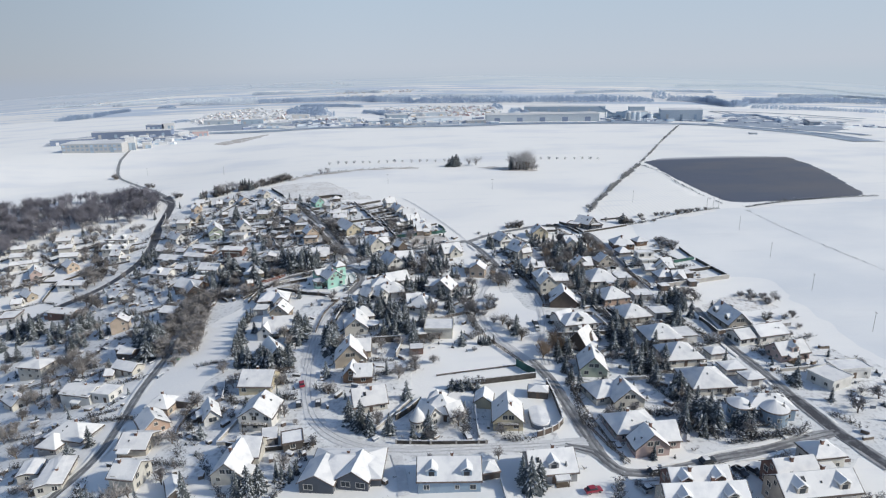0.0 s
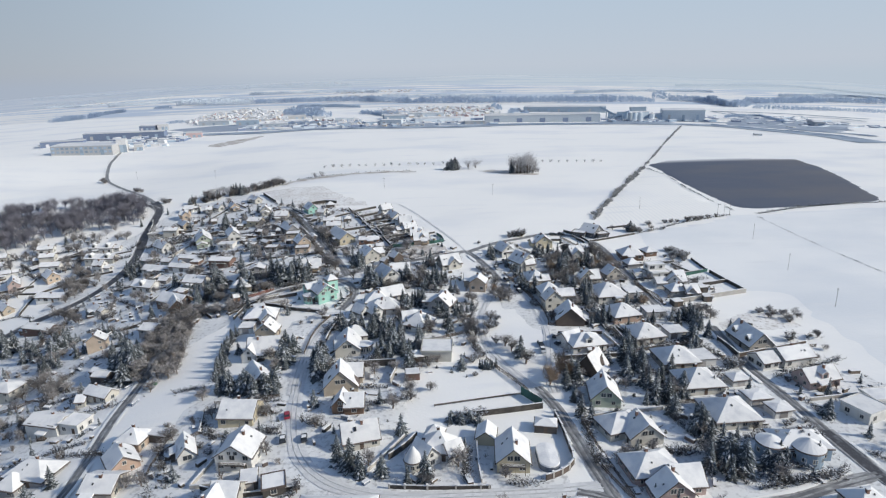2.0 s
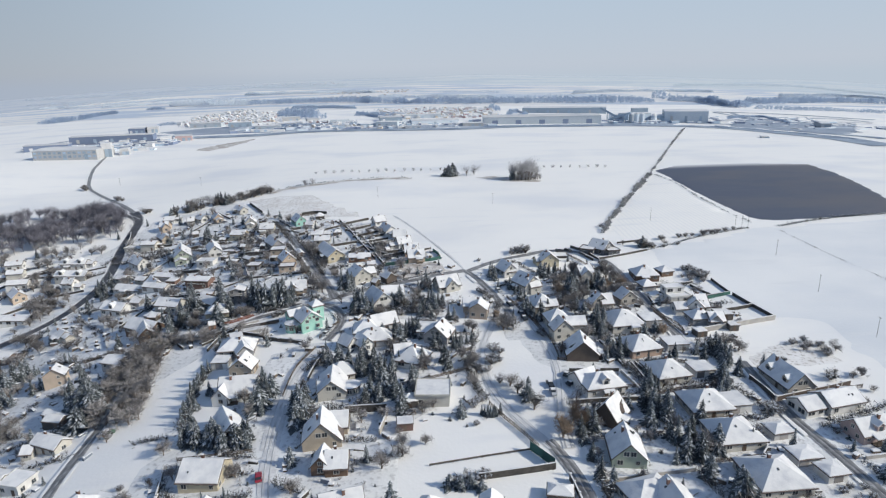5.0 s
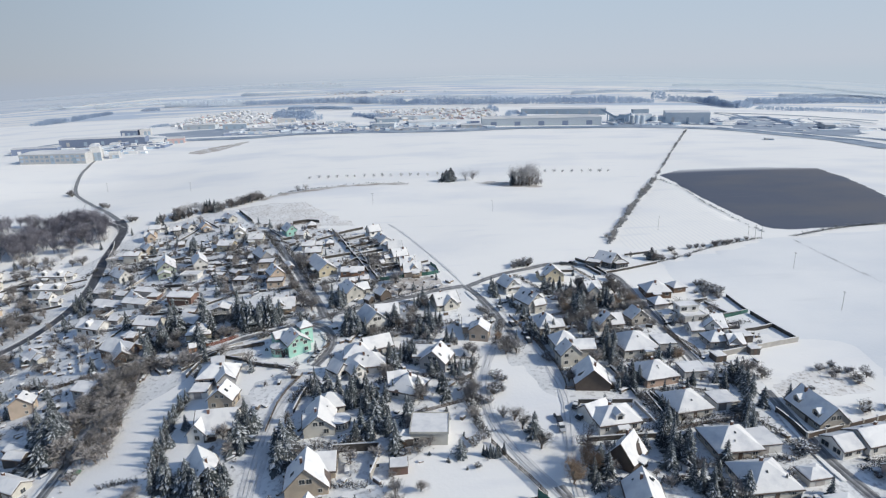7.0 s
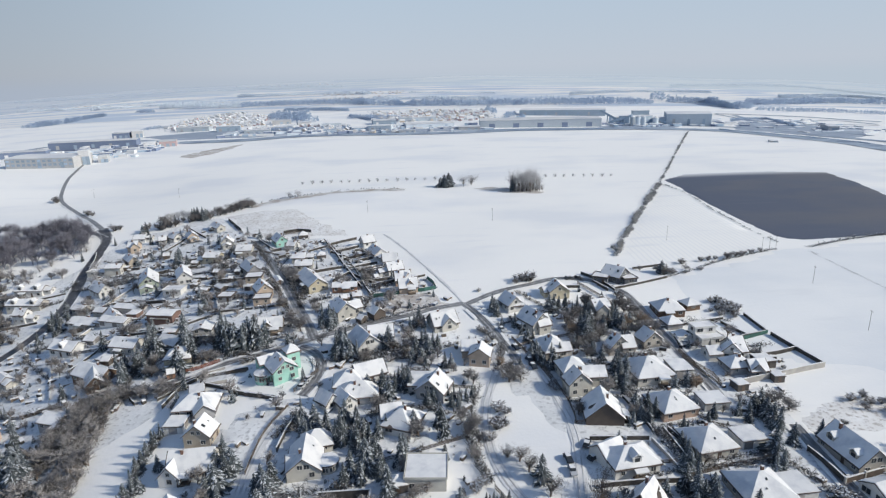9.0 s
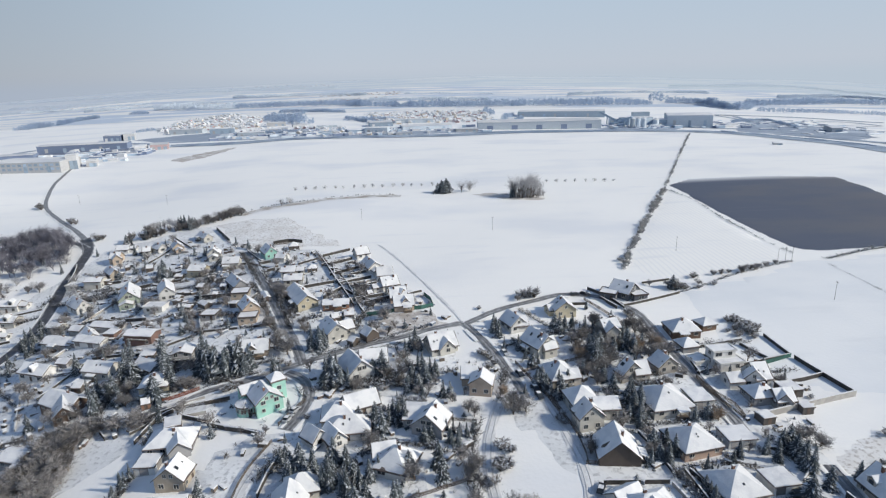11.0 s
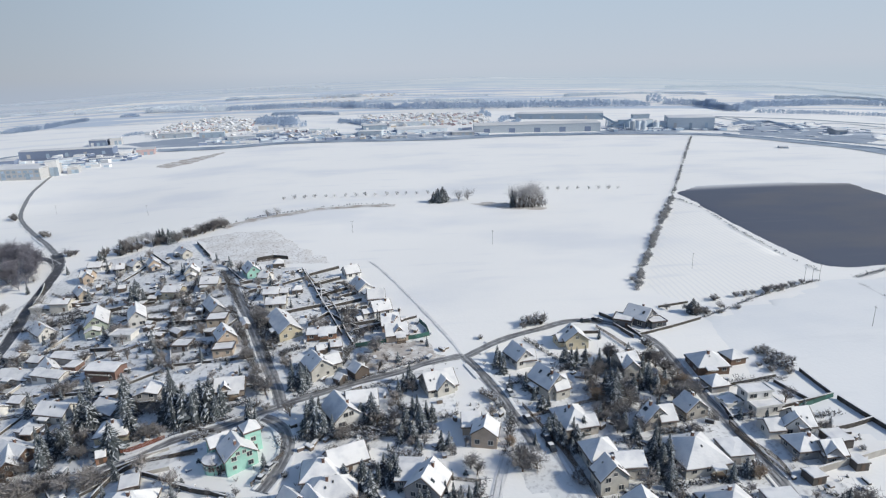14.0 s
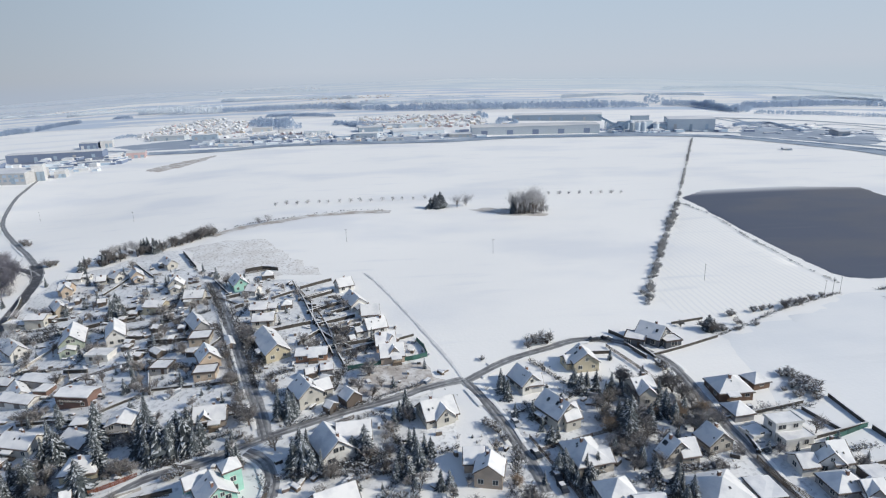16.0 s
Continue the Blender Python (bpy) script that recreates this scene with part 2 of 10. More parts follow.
def streaked(name, clean, dull, streak, cut, rows=0.0, dust=None):
    """Open ground: broad dull sheets and long streaks over the clean colour, with drill rows or a dusted margin."""
    m = bpy.data.materials.new(name)
    m.use_nodes = True
    t = m.node_tree
    b = t.nodes["Principled BSDF"]
    b.inputs["Roughness"].default_value, b.inputs["Specular IOR Level"].default_value = 0.75, 0.25
    geo = t.nodes.new("ShaderNodeNewGeometry")

    def spread(scale, lo, hi, detail=5):
        mp = t.nodes.new("ShaderNodeVectorMath")
        mp.operation = "MULTIPLY"
        mp.inputs[1].default_value = scale
        t.links.new(geo.outputs["Position"], mp.inputs[0])
        n = t.nodes.new("ShaderNodeTexNoise")
        n.inputs["Scale"].default_value, n.inputs["Detail"].default_value = 1.0, detail
        t.links.new(mp.outputs[0], n.inputs["Vector"])
        r = t.nodes.new("ShaderNodeMapRange")
        r.interpolation_type = "SMOOTHSTEP"
        r.inputs[1].default_value, r.inputs[2].default_value = lo, hi
        t.links.new(n.outputs["Fac"], r.inputs[0])
        return r.outputs[0]

    def over(below, fac, colour):
        mix = t.nodes.new("ShaderNodeMix")
        mix.data_type = "RGBA"
        mix.inputs[7].default_value = (*colour, 1)
        t.links.new(fac, mix.inputs[0])
        if below is None:
            mix.inputs[6].default_value = (*clean, 1)
        else:
            t.links.new(below, mix.inputs[6])
        return mix.outputs[2]

    out = over(None, spread((0.0075, 0.0125, 0.0), cut, cut + 0.22), dull)
    out = over(out, spread((0.02, 0.11, 0.0), 0.56, 0.74), streak)
    if rows:
        w = t.nodes.new("ShaderNodeTexWave")
        w.inputs["Scale"].default_value, w.inputs["Distortion"].default_value, w.inputs["Detail"].default_value = rows, 1.2, 2
        t.links.new(geo.outputs["Position"], w.inputs["Vector"])
        r = t.nodes.new("ShaderNodeMapRange")
        r.inputs[1].default_value, r.inputs[2].default_value, r.inputs[4].default_value = 0.55, 1.0, 0.6
        t.links.new(w.outputs["Fac"], r.inputs[0])
        out = over(out, r.outputs[0], streak)
    if dust:
        # snow blown in over the far margin
        sep = t.nodes.new("ShaderNodeSeparateXYZ")
        t.links.new(geo.outputs["Position"], sep.inputs[0])
        r = t.nodes.new("ShaderNodeMapRange")
        r.interpolation_type = "SMOOTHSTEP"
        r.inputs[1].default_value, r.inputs[2].default_value = 578, 608
        t.links.new(sep.outputs[1], r.inputs[0])
        out = over(out, r.outputs[0], dust)
    t.links.new(out, b.inputs["Base Color"])
    grain = t.nodes.new("ShaderNodeTexNoise")
    grain.inputs["Scale"].default_value = 0.8
    t.links.new(geo.outputs["Position"], grain.inputs["Vector"])
    bump = t.nodes.new("ShaderNodeBump")
    bump.inputs["Strength"].default_value, bump.inputs["Distance"].default_value = 0.6, 0.1
    t.links.new(grain.outputs["Fac"], bump.inputs["Height"])
    t.links.new(bump.outputs[0], b.inputs["Normal"])
    MATS[name] = m
    return m


SNOW = streaked("snow", (0.875, 0.868, 0.852), (0.76, 0.772, 0.795), (0.815, 0.815, 0.82), 0.46)
STUBBLE = streaked("drilled_snow", (0.88, 0.87, 0.845), (0.80, 0.805, 0.815), (0.77, 0.775, 0.785), 0.5, rows=0.11)
# Soil tones carry the blue of the haze above the field.
PLOUGH = streaked("ploughed_soil", (0.098, 0.114, 0.156), (0.135, 0.138, 0.158), (0.120, 0.132, 0.168), 0.42, dust=(0.80, 0.81, 0.82))


def see_through(m, share):
    """Thin twigs let part of the light pass to their far side."""
    t = m.node_tree
    b, o = t.nodes["Principled BSDF"], t.nodes["Material Output"]
    thin_ = t.nodes.new("ShaderNodeBsdfTranslucent")
    both = t.nodes.new("ShaderNodeMixShader")
    both.inputs[0].default_value = share
    t.links.new(b.inputs["Base Color"].links[0].from_socket, thin_.inputs[0])
    t.links.new(b.outputs[0], both.inputs[1])
    t.links.new(thin_.outputs[0], both.inputs[2])
    t.links.new(both.outputs[0], o.inputs[0])


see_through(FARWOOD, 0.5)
see_through(FARTREE, 0.4)
# Duller and bluer tones than the open snow.
DULL_SNOW = streaked("dull_snow", (0.80, 0.81, 0.82), (0.68, 0.71, 0.75), (0.74, 0.755, 0.775), 0.46)
# Both yard colours are tinted blue to stand for distance haze.
DARK_YARD = streaked("dark_yard", (0.15, 0.18, 0.25), (0.24, 0.28, 0.35), (0.50, 0.54, 0.60), 0.5)
SLUSH = streaked("slushy_yard", (0.30, 0.35, 0.43), (0.50, 0.55, 0.62), (0.74, 0.76, 0.79), 0.5)
FARLAND = far_fields()


# ---- ground ----
def sg(u):
    return 1.0 / (1.0 + math.exp(-max(-30.0, min(30.0, u))))


def ground(x, y):
    """Height of the land: a plain, falling off to a valley on one side and below the flight's start."""
    d = max(y - 70.0, 1.0)
    r = max(-1.2, min(1.2, x / d))
    far = sg((y - 900) / 120) * (-0.03 * r * r * d) + 64 * sg((y - 3600) / 420) - 0.018 * r * r * d * sg((y - 2700) / 250)
    far -= 13 * math.exp(-((x + 330) / 130) ** 2 - ((y - 620) / 140) ** 2)
    return far - (14.4 * sg((293.1 - y) / 36.9) + 42.8 * sg((-154.6 - x) / 43.7) * sg((436.7 - y) / 38.4))


def land(x, y):
    """The ground with its gentle swells, stronger out in the open fields."""
    swell = 0.5 * noise.noise(Vector((x * 0.012, y * 0.012, 0)))
    if 340 < y < 1000:
        swell += 1.5 * sg((y - 400) / 20) * (1 - sg((y - 900) / 40)) * noise.noise(Vector((x * 0.008, y * 0.010, 5)))
    return ground(x, y) + swell


def mesh_object(name, verts, faces, mats, parent=None, smooth=False, index=None):
    me = bpy.data.meshes.new(name)
    me.from_pydata(verts, [], faces)
    for m in mats:
        me.materials.append(m)
    if index is not None:
        me.polygons.foreach_set("material_index", index)
    if smooth:
        me.polygons.foreach_set("use_smooth", [True] * len(me.polygons))
    me.update()
    ob = new(name, me)
    ob.parent = parent
    return ob


def part(name, bm, mat, parent, label=""):
    """Links a bmesh as one mesh object under its thing."""
    me = bpy.data.meshes.new(name)
    bm.normal_update()
    bm.to_mesh(me)
    bm.free()
    for m in (mat if isinstance(mat, (list, tuple)) else [mat]):
        me.materials.append(m)
    ob = new(name, me)
    ob.parent = parent
    return tagged(ob, label) if label else ob


def empty(name, x, y, z, rz=0.0):
    ob = new(name)
    ob.matrix_basis = pose(x, y, z, 0, 0, rz)
    return ob


def box(bm, x0, x1, y0, y1, z0, z1, m=None):
    v = [bm.verts.new((x, y, z)) for z in (z0, z1) for x, y in ((x0, y0), (x1, y0), (x1, y1), (x0, y1))]
    if m is not None:
        for w in v:
            w.co = m @ w.co
    fs = [bm.faces.new([v[i] for i in f]) for f in ((3, 2, 1, 0), (4, 5, 6, 7), (0, 1, 5, 4), (1, 2, 6, 5), (2, 3, 7, 6), (3, 0, 4, 7))]
    return v, fs


def steps(a, b, first, grow):
    """Grid lines from a to b, dense in the middle and wider outwards."""
    out, x, s = [0.0], 0.0, first
    while x < b:
        s = first if x < 420 else s * grow
        x += s
        out.append(min(x, b))
    neg, x, s = [], 0.0, first
    while x > a:
        s = first if x > -420 else s * grow
        x -= s
        neg.append(max(x, a))
    return sorted(set(neg + out))


def build_ground():
    xs = steps(-4600, 4600, 6.0, 1.12)
    ys = [y for y in steps(-700, 4950, 6.0, 1.06)]
    verts = []
    for y in ys:
        for x in xs:
            z = land(x, y)
            if y > 1900:
                z += min(1, (y - 1900) / 1200) * 14 * noise.noise(Vector((x * 0.0011, y * 0.0016, 3)))
            verts.append((x, y, z))
    n = len(xs)
    faces = [(j * n + i, j * n + i + 1, (j + 1) * n + i + 1, (j + 1) * n + i) for j in range(len(ys) - 1) for i in range(n - 1)]
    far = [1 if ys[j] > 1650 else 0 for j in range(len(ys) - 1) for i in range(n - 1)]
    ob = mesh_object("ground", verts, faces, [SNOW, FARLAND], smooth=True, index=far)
    tagged(ob, "wide snow-covered fields and gardens rolling to the horizon", "ground", kind="structure")


build_ground()


def inside(x, y, poly):
    hit = False
    for (x1, y1), (x2, y2) in zip(poly, poly[1:] + poly[:1]):
        if (y1 > y) != (y2 > y) and x < (x2 - x1) * (y - y1) / (y2 - y1) + x1:
            hit = not hit
    return hit


def patch(name, poly, mat, label, category, step=6.0, lift=0.15, ragged=0.0):
    """A sheet draped over the land inside an outline; its own edge is cut to the outline."""
    bm = bmesh.new()
    x0, x1 = min(p[0] for p in poly), max(p[0] for p in poly)
    y0, y1 = min(p[1] for p in poly), max(p[1] for p in poly)
    ring = []
    for (ax, ay), (bx, by) in zip(poly, poly[1:] + poly[:1]):
        n = max(1, int(math.hypot(bx - ax, by - ay) / step))
        for i in range(n):
            ring.append((ax + (bx - ax) * i / n + random.uniform(-ragged, ragged), ay + (by - ay) * i / n + random.uniform(-ragged, ragged)))
    f = bm.faces.new([bm.verts.new((x, y, 0)) for x, y in ring])
    for axis, lo, hi in ((0, x0, x1), (1, y0, y1)):
        c = lo + step
        while c < hi:
            co, no = ((c, 0, 0), (1, 0, 0)) if axis == 0 else ((0, c, 0), (0, 1, 0))
            bmesh.ops.bisect_plane(bm, geom=bm.verts[:] + bm.edges[:] + bm.faces[:], plane_co=co, plane_no=no)
            c += step
    for v in bm.verts:
        v.co.z = land(v.co.x, v.co.y) + (-0.06 if v.is_boundary else lift)
    for f in bm.faces:
        f.smooth = True
        f.normal_update()
        if f.normal.z < 0:
            f.normal_flip()
    ob = part(name, bm, mat, None)
    return tagged(ob, label, category, kind="structure")


def smooth_line(pts, step=3.0):
    """Points along a rounded line through pts."""
    out = []
    for i in range(len(pts) - 1):
        p0, p1, p2, p3 = (Vector(pts[max(0, min(len(pts) - 1, k))]) for k in (i - 1, i, i + 1, i + 2))
        n = max(2, int((p2 - p1).length / step))
        for k in range(n):
            s = k / n
            out.append(0.5 * (2 * p1 + (p2 - p0) * s + (2 * p0 - 5 * p1 + 4 * p2 - p3) * s * s + (3 * p1 - p0 - 3 * p2 + p3) * s ** 3))
    out.append(Vector(pts[-1]))
    return out


ROADS = []
BANKS = []


def strip(name, line, half, mat, lift, parent=None, wobble=0.0, side=0.0):
    verts, faces = [], []
    for i, p in enumerate(line):
        d = (line[min(i + 1, len(line) - 1)] - line[max(i - 1, 0)])
        d = d.normalized() if d.length > 1e-6 else Vector((0, 1))
        nrm = Vector((-d.y, d.x))
        w = half + wobble * noise.noise(Vector((p.x * 0.2, p.y * 0.2, half)))
        for k in (-1, -0.5, 0, 0.5, 1):
            q = p + nrm * (side + k * w)
            verts.append((q.x, q.y, land(q.x, q.y) + lift - (0.05 if abs(k) == 1 else 0)))
    for i in range(len(line) - 1):
        for k in range(4):
            a = i * 5 + k
            faces.append((a, a + 5, a + 6, a + 1))
    return mesh_object(name, verts, faces, [mat], parent, smooth=True)


def road(kind, width, pts):
    line = smooth_line(pts)
    ROADS.append((line, width / 2))
    if kind == "asphalt":
        ob = strip("road", line, width / 2, ASPHALT, 0.16 + 0.004 * len(ROADS), wobble=0.3)
        tagged(ob, "dark wet asphalt road cleared between snowy verges", "road", kind="structure")
        for s in (-1, 1):
            strip("slush_edge", line, 0.4, LANE, 0.20 + 0.004 * len(ROADS), ob, wobble=0.7, side=s * (width / 2 - 0.3))
    elif kind == "lane":
        ob = strip("road", line, width / 2, LANE, 0.16 + 0.004 * len(ROADS), wobble=0.5)
        tagged(ob, "grey salted village lane between snowy banks", "road", kind="structure")
        for s in (-0.8, 0.7):
            strip("wheel_rut", line, 0.42, LANE_RUT, 0.24 + 0.004 * len(ROADS), ob, wobble=0.3, side=s)
    else:
        ob = strip("road", line, width / 2, TRACK, 0.16 + 0.004 * len(ROADS), wobble=0.4)
        tagged(ob, "village lane of trodden grey snow with wheel ruts", "road", kind="structure")
        for s in (-0.75, 0.75) if kind == "track" else ():
            strip("wheel_rut", line, 0.24, RUT, 0.24 + 0.004 * len(ROADS), ob, wobble=0.16, side=s)
    if kind in ("asphalt", "lane"):
        BANKS.append((ob, line, width / 2))


def snow_banks():
    """Ploughed-up snow along both sides of each road, broken where another road or a drive joins."""
    for ob, line, half in BANKS:
        for s in (-1, 1):
            run = []
            for i, p in enumerate(line):
                d = (line[min(i + 1, len(line) - 1)] - line[max(i - 1, 0)]).normalized()
                q = p + Vector((-d.y, d.x)) * s * (half + 0.45)
                joined = any((q - o).length < h + 2.2 for other, h in ROADS if other is not line for o in other)
                drive = noise.noise(Vector((q.x * 0.11, q.y * 0.11, 6))) > 0.28
                if not joined and not drive:
                    run.append(p)
                if (joined or drive or i == len(line) - 1) and run:
                    if len(run) > 3:
                        strip("snow_bank", run, 0.55, SNOW, 0.42, ob, wobble=0.5, side=s * (half + 0.45))
                    run = []


# ---- kinds of things ----
FEET = []          # footprints: x, y, radius


def roof_faces(kind, L, W, he, rise, over):
    """Roof planes as polygons (u along the ridge, v across), with the slope carried on over the eaves."""
    a, b = L / 2 + over * 0.8, W / 2 + over
    drop = he - rise * over / (W / 2)
    top = he + rise
    if kind == "g":
        return [[(-a, -b, drop), (a, -b, drop), (a, 0, top), (-a, 0, top)], [(-a, 0, top), (a, 0, top), (a, b, drop), (-a, b, drop)]]
    if kind in "hp":
        r = max(0.0, a - b) if kind == "h" else 0.0
        if r < 0.05:
            pk = (0, 0, top)
            c = [(-a, -b, drop), (a, -b, drop), (a, b, drop), (-a, b, drop)]
            return [[c[i], c[(i + 1) % 4], pk] for i in range(4)]
        p, q = (-r, 0, top), (r, 0, top)
        return [[(-a, -b, drop), (a, -b, drop), q, p], [(a, b, drop), (-a, b, drop), p, q],
                [(-a, b, drop), (-a, -b, drop), p], [(a, -b, drop), (a, b, drop), q]]
    return [[(-a, -b, he + 0.15), (a, -b, he + 0.15), (a, b, he + 0.15), (-a, b, he + 0.15)]]


def slab(polys, lift, thick, m, shrink=0.0, rough=0.0, cuts=0):
    """A closed layer lying on the polygons; its top edge is drawn in by shrink."""
    bm = bmesh.new()
    keys = {}

    def vert(c, up):
        k = (round(c[0], 3), round(c[1], 3), round(c[2], 3), up)
        if k not in keys:
            keys[k] = bm.verts.new((c[0], c[1], c[2] + lift + (thick if up else 0)))
        return keys[k]

    edges = {}
    for p in polys:
        bm.faces.new([vert(c, True) for c in p])
        bm.faces.new([vert(c, False) for c in reversed(p)])
        for i in range(len(p)):
            edges.setdefault(frozenset((p[i], p[(i + 1) % len(p)])), []).append((p[i], p[(i + 1) % len(p)]))
    rim = set()
    for e in edges.values():
        if len(e) == 1:
            a, b = e[0]
            bm.faces.new([vert(b, True), vert(a, True), vert(a, False), vert(b, False)])
            rim |= {a, b}
    if shrink:
        for c in rim:
            v = vert(c, True)
            v.co.x -= math.copysign(shrink, c[0]) if abs(c[0]) > 0.3 else 0
            v.co.y -= math.copysign(shrink, c[1]) if abs(c[1]) > 0.3 else 0
    if cuts:
        bmesh.ops.subdivide_edges(bm, edges=[e for e in bm.edges if e.calc_length() > 2.2], cuts=cuts, use_grid_fill=True)
        off = random.uniform(0, 100)
        for v in bm.verts:
            k = noise.noise(Vector((v.co.x * 0.45, v.co.y * 0.45, off)))
            v.co.z += rough * k
            v.co.x += 0.5 * rough * noise.noise(Vector((v.co.y * 0.8, v.co.x * 0.8, off + 9)))
            v.co.y += 0.5 * rough * noise.noise(Vector((v.co.x * 0.8, v.co.y * 0.8, off + 5)))
    bm.transform(m)
    return bm


def wing_walls(kind, L, W, he, rise, m):
    bm = bmesh.new()
    a, b = L / 2, W / 2
    if kind == "g":
        sec = [(-b, -2.5), (b, -2.5), (b, he), (0, he + rise), (-b, he)]
        e0 = [bm.verts.new((-a, v, z)) for v, z in sec]
        e1 = [bm.verts.new((a, v, z)) for v, z in sec]
        bm.faces.new(list(reversed(e0)))
        bm.faces.new(e1)
        for i in range(5):
            bm.faces.new([e0[i], e0[(i + 1) % 5], e1[(i + 1) % 5], e1[i]])
    else:
        box(bm, -a, a, -b, b, -2.5, he + 0.1)
    bm.transform(m)
    return bm


def quad_mesh(name, w, h, t, mat, hole=0.0):
    """A shared panel in the wall's plane: centred, facing -y; with hole it is a frame of that bar width."""
    bm = bmesh.new()
    if hole:
        xs = (-w / 2, -w / 2 + hole, -hole / 3, hole / 3, w / 2 - hole, w / 2)
        zs = (-h / 2, -h / 2 + hole * 1.3, h / 2 - hole, h / 2)
        grid = [[bm.verts.new((x, -t, z)) for x in xs] for z in zs]
        glass = []
        for r in range(3):
            for k in range(5):
                f = bm.faces.new([grid[r][k], grid[r][k + 1], grid[r + 1][k + 1], grid[r + 1][k]])
                if r == 1 and k in (1, 3):
                    glass.append(f)
        rim = [e for e in bm.edges if len(e.link_faces) == 1]
        ext = bmesh.ops.extrude_edge_only(bm, edges=rim)
        for v in ext["geom"]:
            if isinstance(v, bmesh.types.BMVert):
                v.co.y = 0.05
        bmesh.ops.inset_individual(bm, faces=glass, thickness=0.01, depth=-0.05)
        for f in glass:
            f.material_index = 1
    else:
        box(bm, -w / 2, w / 2, -t, 0.05, -h / 2, h / 2)
    me = bpy.data.meshes.new(name)
    bm.to_mesh(me)
    bm.free()
    me.materials.append(mat)
    me.materials.append(GLASS)
    return me


PANE = {k: quad_mesh("pane", w, h, 0.04, GLASS) for k, (w, h) in dict(s=(1.0, 1.1), m=(1.4, 1.4), l=(2.2, 1.5), t=(1.4, 2.1)).items()}
SASH = {k: quad_mesh("window", w, h, 0.09, FRAME, 0.11) for k, (w, h) in dict(s=(1.2, 1.3), m=(1.6, 1.6), l=(2.5, 1.7), t=(1.6, 2.3)).items()}
DOOR = quad_mesh("door", 1.1, 2.1, 0.07, DOORM)
GATEM = material("garage_door", (0.36, 0.34, 0.33), 0.6, tint=0.5)
GATE = quad_mesh("garage_door", 2.6, 2.2, 0.07, GATEM)


def on_wall(me, name, parent, m, u, z, side, half):
    """Sets a shared mesh on a wall: side 0/1 the long walls (-v, +v), 2/3 the ends (-u, +u)."""
    loc, rz = {0: ((u, -half, z), 0), 1: ((-u, half, z), 180), 2: ((-half, -u, z), -90), 3: ((half, u, z), 90)}[side]
    ob = new(name, me)
    ob.parent = parent
    ob.matrix_basis = m @ pose(*loc, 0, 0, rz)
    return ob


def windows(house, m, kind, L, W, he, rise, ang, sizes, shed, garage):
    for side in range(4):
        normal = ang + {0: -90, 1: 90, 2: 180, 3: 0}[side]
        if math.sin(radians(normal)) > 0.35:
            continue                       # walls that look away from the flight
        span, half = (L, W / 2) if side < 2 else (W, L / 2)
        floors = 2 if he > 4.3 else 1
        n = max(1, int(span / 3.3))
        for fl in range(floors):
            z = 1.6 + fl * 2.7
            for i in range(n):
                u = (i + 0.5) / n * span - span / 2
                if shed:
                    if i == n // 2 and side in (0, 3) and fl == 0:
                        on_wall(DOOR, "door", house, m, u, 1.05, side, half)
                    continue
                if garage:
                    if fl == 0 and side in (0, 3) and i % 2 == 0:
                        on_wall(GATE, "garage_door", house, m, u, 1.12, side, half)
                    continue
                if fl == 0 and i == n // 2 and side == 0 and n > 1 and random.random() < 0.45:
                    on_wall(DOOR, "door", house, m, u, 1.05, side, half)
                    continue
                if random.random() < 0.12:
                    continue
                k = random.choice(sizes)
                on_wall(SASH[k], "window", house, m, u + random.uniform(-0.2, 0.2), z, side, half)
        if kind == "g" and side > 1 and rise > 2.8 and not shed:
            for u in ((-0.9, 0.9) if rise > 3.3 and W > 8 else (0.0,)):
                k = "s" if rise < 3.6 else "m"
                on_wall(SASH[k], "window", house, m, u, he + rise * 0.34, side, half)


